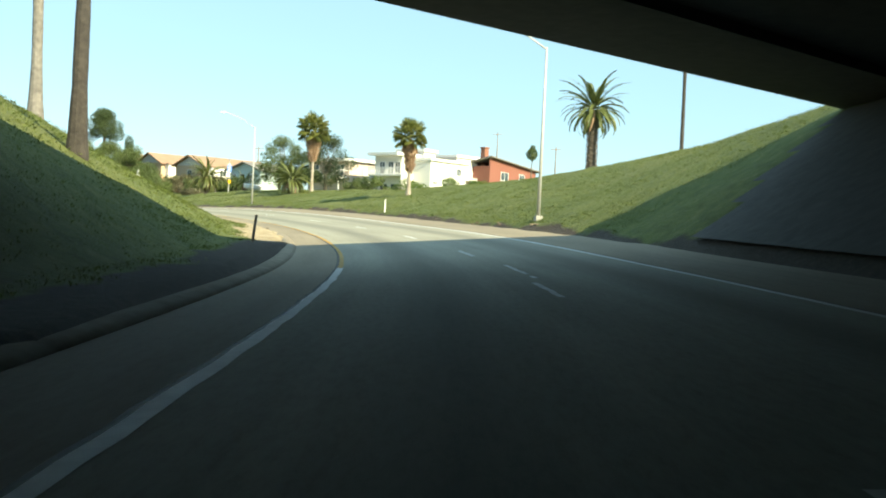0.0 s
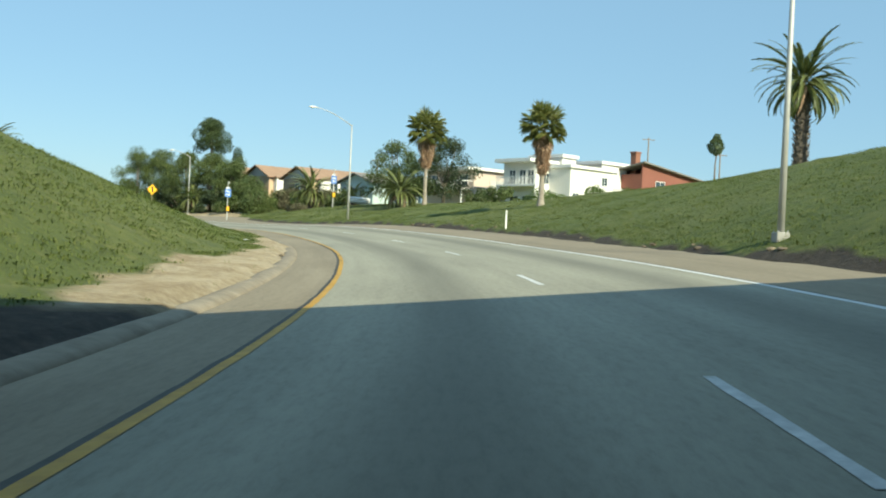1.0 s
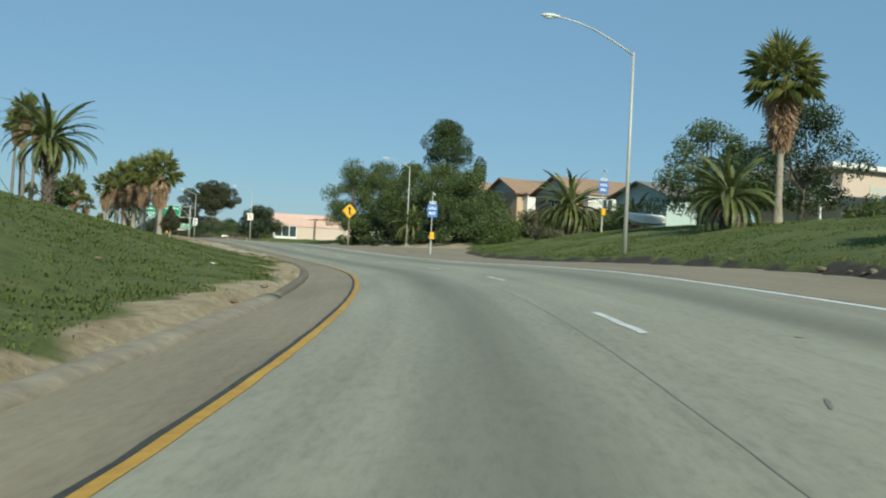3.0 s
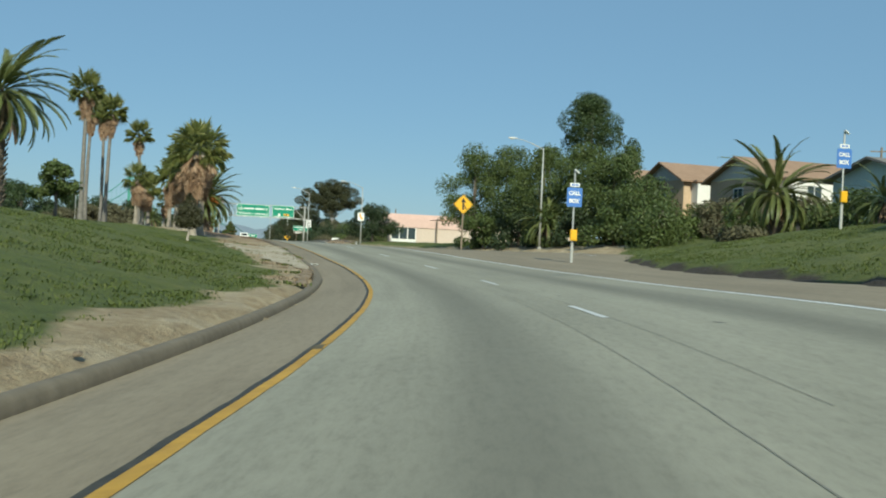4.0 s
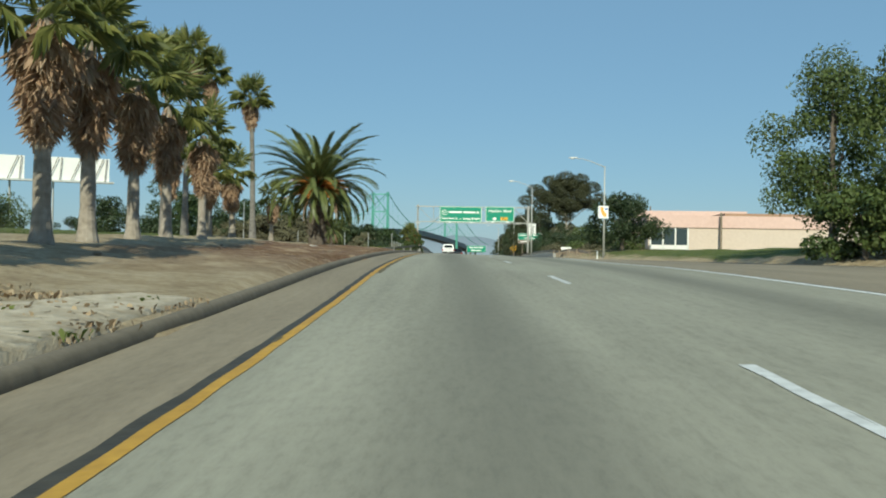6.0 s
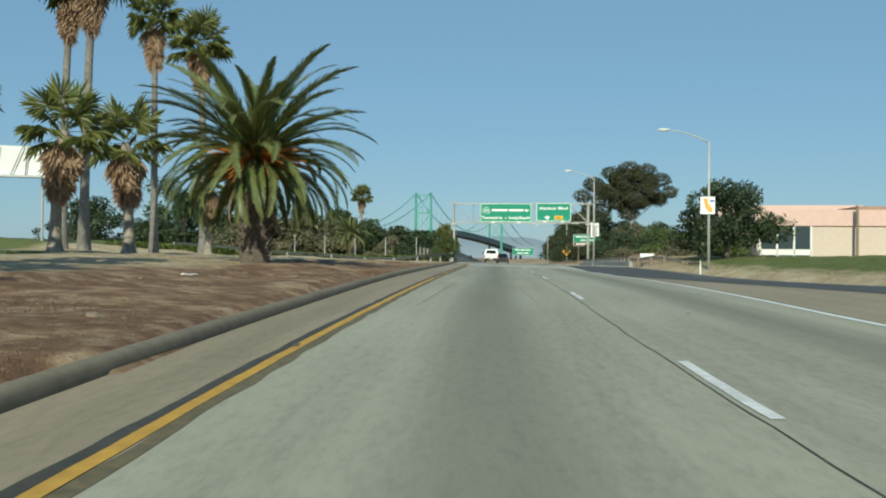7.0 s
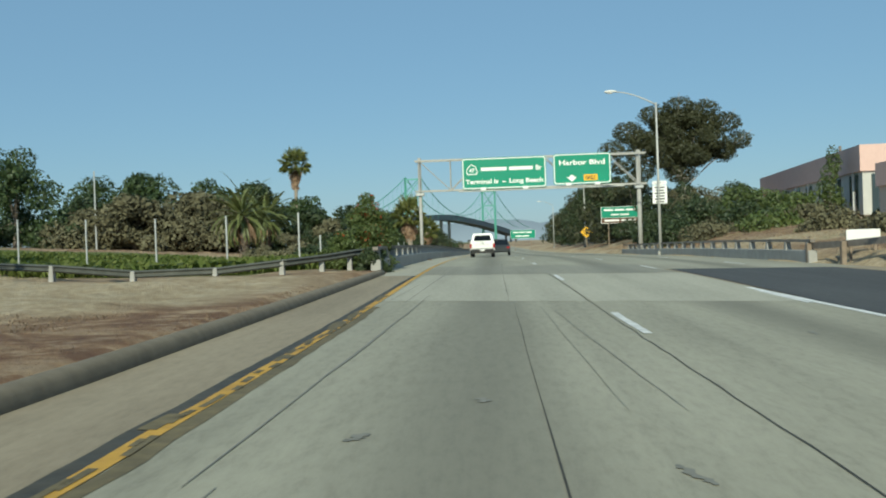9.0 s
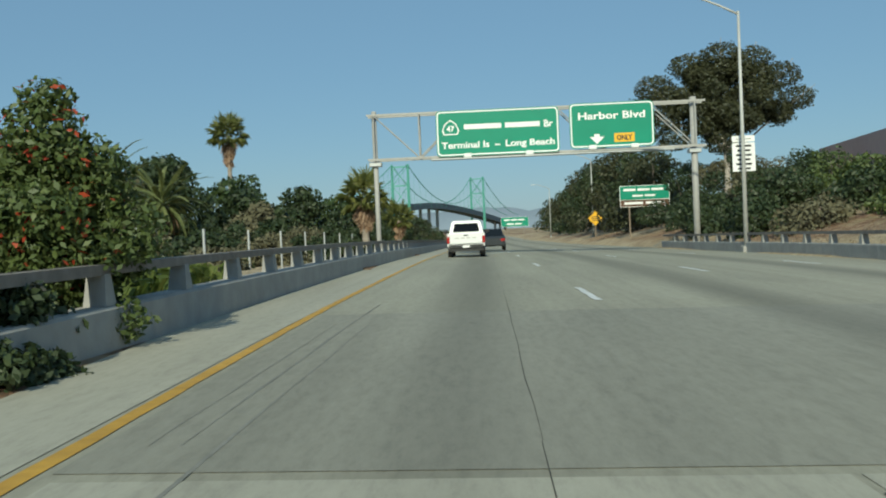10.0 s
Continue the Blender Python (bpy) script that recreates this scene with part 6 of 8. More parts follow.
for i, (s, lat, top, rx) in enumerate(((150, -24, 3.6, 1.2), (152, -16.5, 3.4, 1.0), (160, -24, 4.4, 1.5), (167, -28, 5.4, 1.2), (160, -30, 4.0, 1.4), (180, -30, 4.2, 2.2), (214, -34, 3.4, 2.2), (225, -38, 3.6, 2.6))):
    leafy_tree("park_tree", "slender dark green tree on the plateau", "tree", top * 0.4, 0.1, lumps(131 + i, 10, rx, rx, top * 0.25, top, rx * 0.45), 3000, 0.12, M["oak_leaf"] if i % 2 else M["dark_leaf"], M["bark"], 131 + i, "plateau trees", inside=0.6).matrix_basis = facing(s, lat)
for i, (s, lat, rx, top, lf) in enumerate(((303, -44, 4.5, 7.4, "pine_leaf"), (311, -40, 3.6, 5.0, "dark_leaf"), (316, -36, 4.6, 7.4, "pine_leaf"), (304, -33, 3.4, 5.0, "dark_leaf"), (300, -36, 3.0, 3.2, "dry_leaf"), (298, -46, 3.4, 3.4, "dark_leaf"),
                                           (300, -26.8, 3.4, 5.0, "dry_leaf"), (296, -30, 3.4, 4.4, "dry_leaf"), (312, -24, 3.6, 6.4, "dark_leaf"), (318, -19, 3.4, 6.2, "pine_leaf"), (310, -17, 3.0, 4.8, "dark_leaf"), (326, -16, 3.4, 6.0, "dark_leaf"),
                                           (338, -14, 3.4, 6.2, "pine_leaf"), (350, -13, 3.6, 6.4, "dark_leaf"), (365, -13, 3.6, 5.6, "pine_leaf"), (382, -12, 3.6, 5.0, "dark_leaf"), (320, -30, 4.4, 7.0, "pine_leaf"), (302, -14.5, 2.4, 3.6, "dry_leaf"), (300, -12.5, 2.0, 2.6, "dark_leaf"), (300, -56, 4.0, 6.0, "dark_leaf"), (321, -52.5, 5.0, 10.6, "pine_leaf"), (350, -56, 4.6, 10.0, "pine_leaf"), (378, -60, 5.0, 12.6, "pine_leaf"), (297.5, -23.2, 3.0, 4.8, "dry_leaf"), (306, -22, 3.2, 5.8, "dark_leaf"))):
    leafy_tree("wood_tree" if lf != "dry_leaf" else "dry_bush", {"pine_leaf": "dark green pine in the far belt of trees", "dark_leaf": "dark leafy tree in the far belt", "dry_leaf": "pale dry grey-brown bush", "oak_leaf": "green bush beyond the parapet"}[lf],
               "tree" if lf != "dry_leaf" else "bush", top * 0.35, 0.16, lumps(150 + i, 24, rx * 1.15, rx, 0.3, top * (1.08 if s < 400 and lat < -18 else 0.95), rx * 0.36), 4400, 0.225, M[lf], M["bark"], 150 + i, "far tree belt").matrix_basis = facing(s, lat)
for i, (s, lat) in enumerate(((298, -30), (300, -37), (306, -44), (299, -27), (302, -22), (302, -50), (304, -58), (306, -64), (312, -34), (316, -42), (308, -27))):
    leafy_tree("brush", "low dark scrub under the far trees", "bush", 0.6, 0.1, lumps(240 + i, 12, 4.2, 3.0, 0.0, 2.6 + 0.5 * (i % 3), 1.0), 3000, 0.16, M["dark_leaf"] if i % 3 else M["dry_leaf"], M["bark"], 240 + i, "far scrub").matrix_basis = facing(s, lat)
leafy_tree("flowering_shrub", "tall green shrub with red blossoms behind the parapet", "shrub", 0.9, 0.07, lumps(190, 30, 0.72, 0.75, -0.1, 2.5, 0.36), 21000, 0.045, M["oak_leaf"], M["bark"], 190, flowers=620, limbs=False, inside=0.55).matrix_basis = facing(248.4, -4.0)
leafy_tree("flowering_shrub", "leafy green shrub with few red blossoms behind the parapet", "shrub", 0.5, 0.06, lumps(192, 20, 0.7, 1.0, -0.1, 1.35, 0.36), 11000, 0.05, M["oak_leaf"], M["bark"], 192, flowers=90, limbs=False, inside=0.55).matrix_basis = facing(247.3, -4.6)
leafy_tree("overhanging_bush", "dark green bush hanging over the parapet", "bush", 0.4, 0.05, lumps(191, 16, 0.42, 1.3, -0.05, 0.75, 0.26), 8500, 0.05, M["dark_leaf"], M["bark"], 191, flowers=6, limbs=False, inside=0.55).matrix_basis = facing(246.2, -3.62)
leafy_tree("foot_bush", "low dark bush at the foot of the parapet", "bush", 0.25, 0.03, lumps(193, 12, 0.28, 1.0, -0.05, 0.45, 0.2), 4500, 0.05, M["dark_leaf"], M["bark"], 193, limbs=False, inside=0.55).matrix_basis = facing(246.1, -3.3)
for i, (s, lat, rx, top, lf) in enumerate(((262, -8.6, 1.6, 0.8, "dark_leaf"), (266, -7.4, 1.4, 0.7, "dry_leaf"), (270, -9.0, 1.8, 1.3, "dark_leaf"), (274, -7.4, 1.5, 1.1, "dry_leaf"), (278, -9.6, 2.0, 1.7, "dark_leaf"), (282, -7.6, 1.7, 1.2, "dark_leaf"), (287, -9.0, 1.9, 1.8, "dry_leaf"), (290, -7.0, 1.5, 1.3, "dark_leaf"),
                                           (295, -8.8, 1.8, 2.0, "dark_leaf"), (301, -7.6, 1.8, 1.7, "dark_leaf"), (308, -8.4, 2.0, 2.2, "dark_leaf"), (316, -7.6, 2.0, 2.0, "dark_leaf"), (324, -8.6, 2.2, 2.4, "dark_leaf"), (276, -13.0, 2.2, 1.8, "dry_leaf"), (268, -12.0, 1.8, 1.2, "dry_leaf"), (288, -13.0, 2.4, 2.4, "dark_leaf"))):
    leafy_tree("roadside_brush", "dry grey-brown brush behind the parapet" if lf == "dry_leaf" else "low dark green brush behind the parapet", "bush", 0.3, 0.05, lumps(300 + i, 12, rx, rx, -0.05, top, 0.5), 3400, 0.09, M[lf], M["bark"], 300 + i, "parapet brush", limbs=False, inside=0.5).matrix_basis = facing(s, lat)
for i, (s, lat, top, rx) in enumerate(((408, 17.5, 8.0, 4.0), (420, 18.5, 8.5, 4.2), (434, 17.5, 8.0, 4.0), (450, 19, 8.5, 4.6), (470, 18.5, 8.0, 4.6), (492, 20, 8.5, 5.0), (398, -12.5, 5.0, 3.8), (414, -12.5, 5.0, 3.8), (434, -13, 5.2, 4.2), (460, -14, 5.5, 4.6), (490, -14, 6.0, 5.0))):
    leafy_tree("wayside_tree", "dark rounded tree far along the freeway", "tree", 1.8, 0.25, lumps(330 + i, 14, rx, rx, 0.3, top, rx * 0.42), 2800, 0.3, M["dark_leaf"] if i % 2 else M["euca_leaf"], M["bark"], 330 + i, "freeway trees", limbs=False, inside=0.5).matrix_basis = facing(s, lat)

# ---- buildings ----
M["stucco_white"] = mat("white_stucco", (0.7, 0.68, 0.63), (0.82, 0.8, 0.76), 4.0, 0.9, big=0.4, bump=0.15)
M["stucco_tan"] = mat("tan_stucco", (0.46, 0.33, 0.22), (0.6, 0.45, 0.31), 4.0, 0.9, big=0.4, bump=0.15)
M["stucco_grey"] = mat("grey_stucco", (0.48, 0.47, 0.44), (0.6, 0.59, 0.55), 3.0, 0.9, big=0.4, bump=0.15)
M["stucco_pink"] = mat("pink_stucco", (0.62, 0.42, 0.37), (0.74, 0.53, 0.47), 3.0, 0.9, big=0.3, bump=0.12)
M["stucco_cream"] = mat("cream_stucco", (0.56, 0.45, 0.38), (0.66, 0.55, 0.47), 3.0, 0.9, big=0.3, bump=0.12)
M["siding_red"] = mat("red_painted_wall", (0.2, 0.075, 0.055), (0.29, 0.115, 0.085), 5.0, 0.85, big=0.5, bump=0.2)
M["siding_teal"] = mat("pale_teal_wall", (0.4, 0.5, 0.48), (0.52, 0.62, 0.6), 4.0, 0.85, big=0.5, bump=0.15)
M["roof_tile"] = mat("brown_tile_roof", (0.25, 0.155, 0.1), (0.42, 0.28, 0.19), 7.0, 0.9, big=0.8, bump=0.5)
M["roof_grey"] = mat("grey_shingle_roof", (0.15, 0.14, 0.13), (0.27, 0.25, 0.23), 7.0, 0.9, big=0.8, bump=0.4)
M["trim_white"] = mat("white_trim", (0.74, 0.73, 0.7), (0.82, 0.81, 0.79), 3.0, 0.7, bump=0.05)
M["glass"] = glass_mat("dark_window_glass")
M["brick"] = mat("brick_chimney", (0.2, 0.09, 0.06), (0.32, 0.15, 0.1), 8.0, 0.9, bump=0.4)


def window(root, x, z, w, h, y, side=None):
    """A window in a wall that looks along -y at depth y; side turns it onto the end wall at x."""
    m = Matrix.Identity(4) if side is None else Matrix.Translation((side, 0, 0)) @ Matrix.Rotation(math.pi / 2, 4, "Z") @ Matrix.Translation((0, -y, 0))
    fr = bmesh.new()
    for x0, x1, z0, z1 in ((x - w / 2 - 0.07, x - w / 2, z, z + h), (x + w / 2, x + w / 2 + 0.07, z, z + h), (x - w / 2 - 0.07, x + w / 2 + 0.07, z - 0.07, z), (x - w / 2 - 0.07, x + w / 2 + 0.07, z + h, z + h + 0.07),
                           (x - 0.025, x + 0.025, z, z + h)):
        box(fr, x0, x1, y - 0.06, y + 0.02, z0, z1)
    win = part("window", fr, M["trim_white"], root)
    win.matrix_basis = m
    for k in (0, 1):
        bm = bmesh.new()
        box(bm, x - w / 2 + k * w / 2 + 0.025 * k, x - 0.025 + k * (w / 2 + 0.025), y - 0.02, y - 0.005, z, z + h)
        part("pane", bm, M["glass"], win)
    return win


def balcony(root, x0, x1, y0, y1, z, posts=True):
    bm = bmesh.new()
    box(bm, x0, x1, y0, y1, z - 0.22, z)
    deck = part("balcony", bm, M["trim_white"], root)
    bm = bmesh.new()
    box(bm, x0, x1, y0, y0 + 0.06, z + 0.95, z + 1.05)
    box(bm, x0, x0 + 0.06, y0, y1, z + 0.95, z + 1.05)
    box(bm, x1 - 0.06, x1, y0, y1, z + 0.95, z + 1.05)
    part("handrail", bm, M["trim_white"], deck)
    n = max(4, int((x1 - x0) / 0.28))
    bal = bmesh.new()
    box(bal, -0.045, 0.045, 0.0, 0.03, 0.0, 0.96)
    me = mesh_of("baluster", bal)
    me.materials.append(M["trim_white"])
    for k in range(n + 1):
        piece("baluster", me, deck, pose(x0 + 0.05 + (x1 - x0 - 0.1) * k / n, y0 + 0.015, z))
    if posts:
        for x in (x0 + 0.15, x1 - 0.15):
            bm = bmesh.new()
            box(bm, x - 0.07, x + 0.07, y0 + 0.05, y0 + 0.19, -1.0, z - 0.22)
            part("post", bm, M["trim_white"], root)


def volume(root, x0, x1, y0, y1, z0, z1, material, name="wall"):
    bm = bmesh.new()
    box(bm, x0, x1, y0, y1, z0, z1)
    return part(name, bm, material, root)


def flat_roof(root, x0, x1, y0, y1, z, over=0.5, t=0.35, material="trim_white"):
    bm = bmesh.new()
    box(bm, x0 - over, x1 + over, y0 - over, y1 + over, z, z + t, 0.02)
    r = part("roof", bm, M[material], root)
    bm = bmesh.new()
    box(bm, x0 - over + 0.25, x1 + over - 0.25, y0 - over + 0.25, y1 + over - 0.25, z + t, z + t + 0.05)
    part("roofing", bm, M["roof_grey"], r)


def gable_roof(root, x0, x1, y0, y1, z, rise, along="x", over=0.5, material="roof_tile", gable=None):
    bm = bmesh.new()
    t = 0.16
    if along == "x":
        ym = (y0 + y1) / 2
        prof = [(y0 - over, z - rise * over / (ym - y0)), (ym, z + rise), (y1 + over, z - rise * over / (ym - y0))]
        rows = [[(x, y, zz + d) for y, zz in prof] for x in (x0 - over, x1 + over) for d in (0, t)]
    else:
        xm = (x0 + x1) / 2
        prof = [(x0 - over, z - rise * over / (xm - x0)), (xm, z + rise), (x1 + over, z - rise * over / (xm - x0))]
        rows = [[(x, y, zz + d) for x, zz in prof] for y in (y0 - over, y1 + over) for d in (0, t)]
    v = [[bm.verts.new(p) for p in r] for r in rows]
    for k in (0, 1):
        bm.faces.new((v[1][k], v[1][k + 1], v[3][k + 1], v[3][k]))
        bm.faces.new((v[0][k], v[2][k], v[2][k + 1], v[0][k + 1]))
        bm.faces.new((v[0][k], v[0][k + 1], v[1][k + 1], v[1][k]))
        bm.faces.new((v[2][k], v[3][k], v[3][k + 1], v[2][k + 1]))
    for k in (0, 2):
        bm.faces.new((v[0][k], v[1][k], v[3][k], v[2][k]))
    bmesh.ops.recalc_face_normals(bm, faces=bm.faces)
    part("roof", bm, M[material], root)
    for end in ((0, 1) if gable else ()):
        bm = bmesh.new()
        if along == "x":
            x = (x0, x1 - 0.15)[end]
            g = [bm.verts.new((xx, y, zz)) for xx in (x, x + 0.15) for y, zz in ((y0, z), ((y0 + y1) / 2, z + rise), (y1, z))]
        else:
            y = (y0, y1 - 0.15)[end]
            g = [bm.verts.new((x, yy, zz)) for yy in (y, y + 0.15) for x, zz in ((x0, z), ((x0 + x1) / 2, z + rise), (x1, z))]
        for q in ((0, 1, 2), (3, 4, 5), (0, 1, 4, 3), (1, 2, 5, 4), (2, 0, 3, 5)):
            bm.faces.new([g[k] for k in q])
        bmesh.ops.recalc_face_normals(bm, faces=bm.faces)
        part("gable", bm, M[gable], root)


def house_at(x, y, z, yaw, label, category="house"):
    root = tagged(new("house"), label, category)
    root.matrix_basis = pose(x, y, z, 0, 0, yaw)
    return root


# red single-storey house, its roof highest at the near corner, with a brick chimney
h = house_at(119.0, 91.9, 8.0, 0, "red single-storey house with low grey roof and brick chimney")
volume(h, 0, 12.5, 0, 0.2, -2.5, 2.9, M["siding_red"])
volume(h, 0, 0.2, 0.2, 6.5, -2.5, 2.9, M["siding_red"])
volume(h, 12.3, 12.5, 0.2, 6.5, -2.5, 2.6, M["siding_red"])
volume(h, 0.2, 12.3, 6.3, 6.5, -2.5, 2.6, M["siding_red"])
bm = bmesh.new()
g = [bm.verts.new(p) for y in (0.0, 0.2) for p in ((0, y, 2.9), (12.5, y, 2.9), (0.1, y, 4.3))]
bm.faces.new(g[:3]), bm.faces.new(g[3:][::-1])
for i in range(3):
    bm.faces.new((g[i], g[(i + 1) % 3], g[3 + (i + 1) % 3], g[3 + i]))
bmesh.ops.recalc_face_normals(bm, faces=bm.faces)
part("gable", bm, M["siding_red"], h)
bm = bmesh.new()
g = [bm.verts.new(p) for d in (0.0, 0.18) for p in ((-0.6, -0.7, 4.32 + d), (13.4, -0.7, 2.75 + d), (13.4, 7.1, 2.55 + d), (-0.6, 7.1, 2.75 + d))]
for q in ((0, 1, 2), (0, 2, 3), (4, 6, 5), (4, 7, 6), (0, 4, 5, 1), (1, 5, 6, 2), (2, 6, 7, 3), (3, 7, 4, 0)):
    bm.faces.new([g[i] for i in q])
bmesh.ops.recalc_face_normals(bm, faces=bm.faces)
part("roof", bm, M["roof_grey"], h)
bm = bmesh.new()
box(bm, 1.9, 2.9, 2.6, 3.5, 2.6, 5.9, 0.03)
box(bm, 1.8, 3.0, 2.5, 3.6, 5.9, 6.1, 0.02)
part("chimney", bm, M["brick"], h)
window(h, 3.9, 0.9, 1.9, 1.2, 0)
window(h, 8.6, 0.9, 1.4, 1.2, 0)

# white modern house: balcony wing, blank sunlit wall and a taller block behind
h = house_at(107.5, 94.1, 6.5, 0, "white two-storey house with flat roofs and balconies")
volume(h, -2.5, 1.2, 3.5, 9.1, -2, 4.85, M["stucco_white"])
flat_roof(h, -3.7, 1.2, 3.4, 9.1, 4.85, 0.3, 0.42)
volume(h, 0, 8.3, 0, 9, -2, 4.3, M["stucco_white"], "blank_wall")
flat_roof(h, 0, 8.3, 0, 9, 4.3, 0.35, 0.38)
volume(h, 1.3, 3.9, 2.6, 8, 4.7, 5.75, M["stucco_white"], "upper_wall")
flat_roof(h, 1.3, 3.9, 2.6, 8, 5.75, 0.3, 0.42)
volume(h, 7.4, 12.6, 1.2, 9, -2, 5.4, M["stucco_white"], "upper_block")
flat_roof(h, 7.4, 12.6, 1.2, 9, 5.4, 0.3, 0.42)
gable_roof(h, 4.4, 13.6, 9.0, 14.0, 5.6, 1.15, "y", 0.4, "roof_grey", "stucco_grey")
bal = house_at(105.0, 103.2, 6.5, -90, "white balcony wing of the two-storey house")
balcony(bal, 0.1, 7.0, -1.5, 0, 2.0)
for x in (1.6, 3.4, 4.8):
    window(bal, x, 2.2, 1.0, 1.7, 0)
for x in (2.0, 4.2):
    window(bal, x, -0.9, 1.4, 1.5, 0)
window(h, -0.6, 2.3, 0.9, 1.3, 3.5)
window(h, 6.6, 2.5, 1.0, 1.0, 0)
window(h, 9.8, 4.3, 1.6, 0.35, 1.2)
window(h, 1.1, 0.9, 1.1, 0.3, 0)
bm = bmesh.new()
box(bm, 8.5, 12.2, 0.2, 1.2, 1.9, 2.4)
part("awning", bm, M["stucco_grey"], h, "dark shaded porch opening")

# pale pink house: balcony towards the road, sunlit beige end wall
h = house_at(105.0, 108.8, 6.3, 0, "pale pink and white house with flat roof")
volume(h, 0, 7.0, 0, 9.5, -2, 4.3, M["stucco_cream"])
flat_roof(h, -1.1, 7.0, 0, 9.5, 4.3, 0.6, 0.4)
bm = bmesh.new()
box(bm, 3.0, 6.2, -0.06, 0.0, 0.4, 3.2)
part("garage_door", bm, M["stucco_grey"], h)
bal = house_at(105.0, 118.5, 6.3, -90, "long white balcony on posts before the pink house")
balcony(bal, 0.1, 9.4, -1.9, 0, 1.85)
for x in (2.0, 5.0, 7.8):
    window(bal, x, 2.1, 1.5, 1.6, 0)

# pale teal house with a grey roof
h = house_at(100.2, 124.5, 5.3, 0, "pale teal house with grey roof behind palms")
volume(h, 0, 9.0, 0, 8, -1.5, 3.6, M["siding_teal"])
gable_roof(h, 0, 9.0, 0, 8, 3.6, 1.2, "x", 0.7, "roof_grey", "siding_teal")
tw = house_at(100.2, 132.5, 5.3, -90, "road-facing windows of the teal house")
for x in (1.2, 3.3, 5.4):
    window(tw, x, 1.5, 0.9, 1.4, 0)

# tan stucco houses with brown tiled roofs, gable ends towards the road
for i, (x, y, w2, ln, z, e) in enumerate(((100.8, 157.5, 3.8, 12, 5.2, 5.2), (99.9, 143.6, 4.2, 15, 5.0, 4.7), (101.2, 166.0, 3.4, 10, 5.2, 5.2))):
    h = house_at(x, y, z, 0, "tan stucco house with brown tiled gable roof")
    volume(h, 0, ln, -w2, w2, -1.5, e, M["stucco_tan"])
    gable_roof(h, 0, ln, -w2, w2, e, 1.7, "x", 0.6, "roof_tile", "stucco_grey")
    volume(h, 0.8, 6.0, -w2 - 1.1, -w2, 2.5, e - 0.3, M["stucco_white"], "bay")
    flat_roof(h, 0.8, 6.0, -w2 - 1.1, -w2 - 0.1, e - 0.3, 0.25, 0.18, "roof_tile")
    volume(h, 0.4, 4.8, -w2 - 1.7, -w2, -1.5, 2.5, M["stucco_tan"], "porch")
    window(h, 3.2, 3.0, 1.3, 1.0, -w2 - 1.1)
    window(h, 2.4, 0.6, 1.2, 1.0, -w2 - 1.7)
    for across, up, wide, high in ((0, 2.6, 1.2, 1.3), (-0.5 * w2, 0.2, 1.0, 1.2)):
        win = window(h, 0, up, wide, high, 0)
        win.matrix_basis = pose(0, across, 0, 0, 0, -90)

# a boat under a white cover, parked on the lawn
bm = bmesh.new()
rows = []
for u, wv, zb in ((0, 0.75, 0.35), (0.3, 0.85, 0.2), (0.6, 0.8, 0.2), (0.85, 0.5, 0.35), (1.0, 0.05, 0.75)):
    x = 4.6 * u
    rows.append([bm.verts.new(p) for p in ((x, -wv, 1.15 + 0.15 * u), (x, -wv * 0.7, zb + 0.25), (x, 0, zb), (x, wv * 0.7, zb + 0.25), (x, wv, 1.15 + 0.15 * u), (x, 0, 1.45 + 0.1 * u))])
for r0, r1 in zip(rows, rows[1:]):
    for k in range(6):
        bm.faces.new((r0[k], r0[(k + 1) % 6], r1[(k + 1) % 6], r1[k]))
bm.faces.new(rows[0]), bm.faces.new(rows[-1])
bmesh.ops.recalc_face_normals(bm, faces=bm.faces)
boat = tagged(part("boat", bm, M["trim_white"]), "small white covered boat on the lawn", "boat")
b0 = spot(130.3, 22.9)
boat.matrix_basis = pose(b0.x, b0.y, b0.z - 0.1, 0, 0, 175) @ Matrix.Diagonal((0.62, 0.62, 0.62, 1))

# pink commercial building: end wall towards the ramp, long side along the freeway
h = tagged(new("commercial_building"), "pink and cream flat-roofed commercial building with dark windows", "building")
c0 = Vector((90.8, 227.5, 2.6))
h.matrix_basis = pose(c0.x, c0.y, c0.z, 0, 0, -4)
volume(h, 0, 34, 0, 22, -2, 4.4, M["stucco_cream"])
volume(h, -0.15, 34.15, -0.15, 22.1, 4.0, 5.3, M["stucco_pink"], "parapet_band")
volume(h, 9, 28, 3, 16, 5.3, 5.75, M["roof_tile"], "roof_ridge")
for k in range(3):
    bm = bmesh.new()
    box(bm, 0.35 + 1.35 * k, 1.55 + 1.35 * k, -0.05, -0.01, 2.1, 3.9)
    part("window", bm, M["glass"], h)
    bm = bmesh.new()
    box(bm, 0.35 + 1.35 * k, 1.55 + 1.35 * k, -0.05, -0.01, 0.0, 1.6)
    part("window", bm, M["glass"], h)
bm = bmesh.new()
for k in range(4):
    box(bm, 0.17 + 1.35 * k, 0.33 + 1.35 * k, -0.08, 0, -1, 4.0)
box(bm, 0.17, 4.4, -0.08, 0, 1.62, 2.08)
part("window_frames", bm, M["trim_white"], h)
bm = bmesh.new()
tube(bm, [(7.6, -1.0, -2), (7.6, -1.0, 5.6)], 0.12, 8)
tagged(part("utility_pole", bm, M["wood"], h))

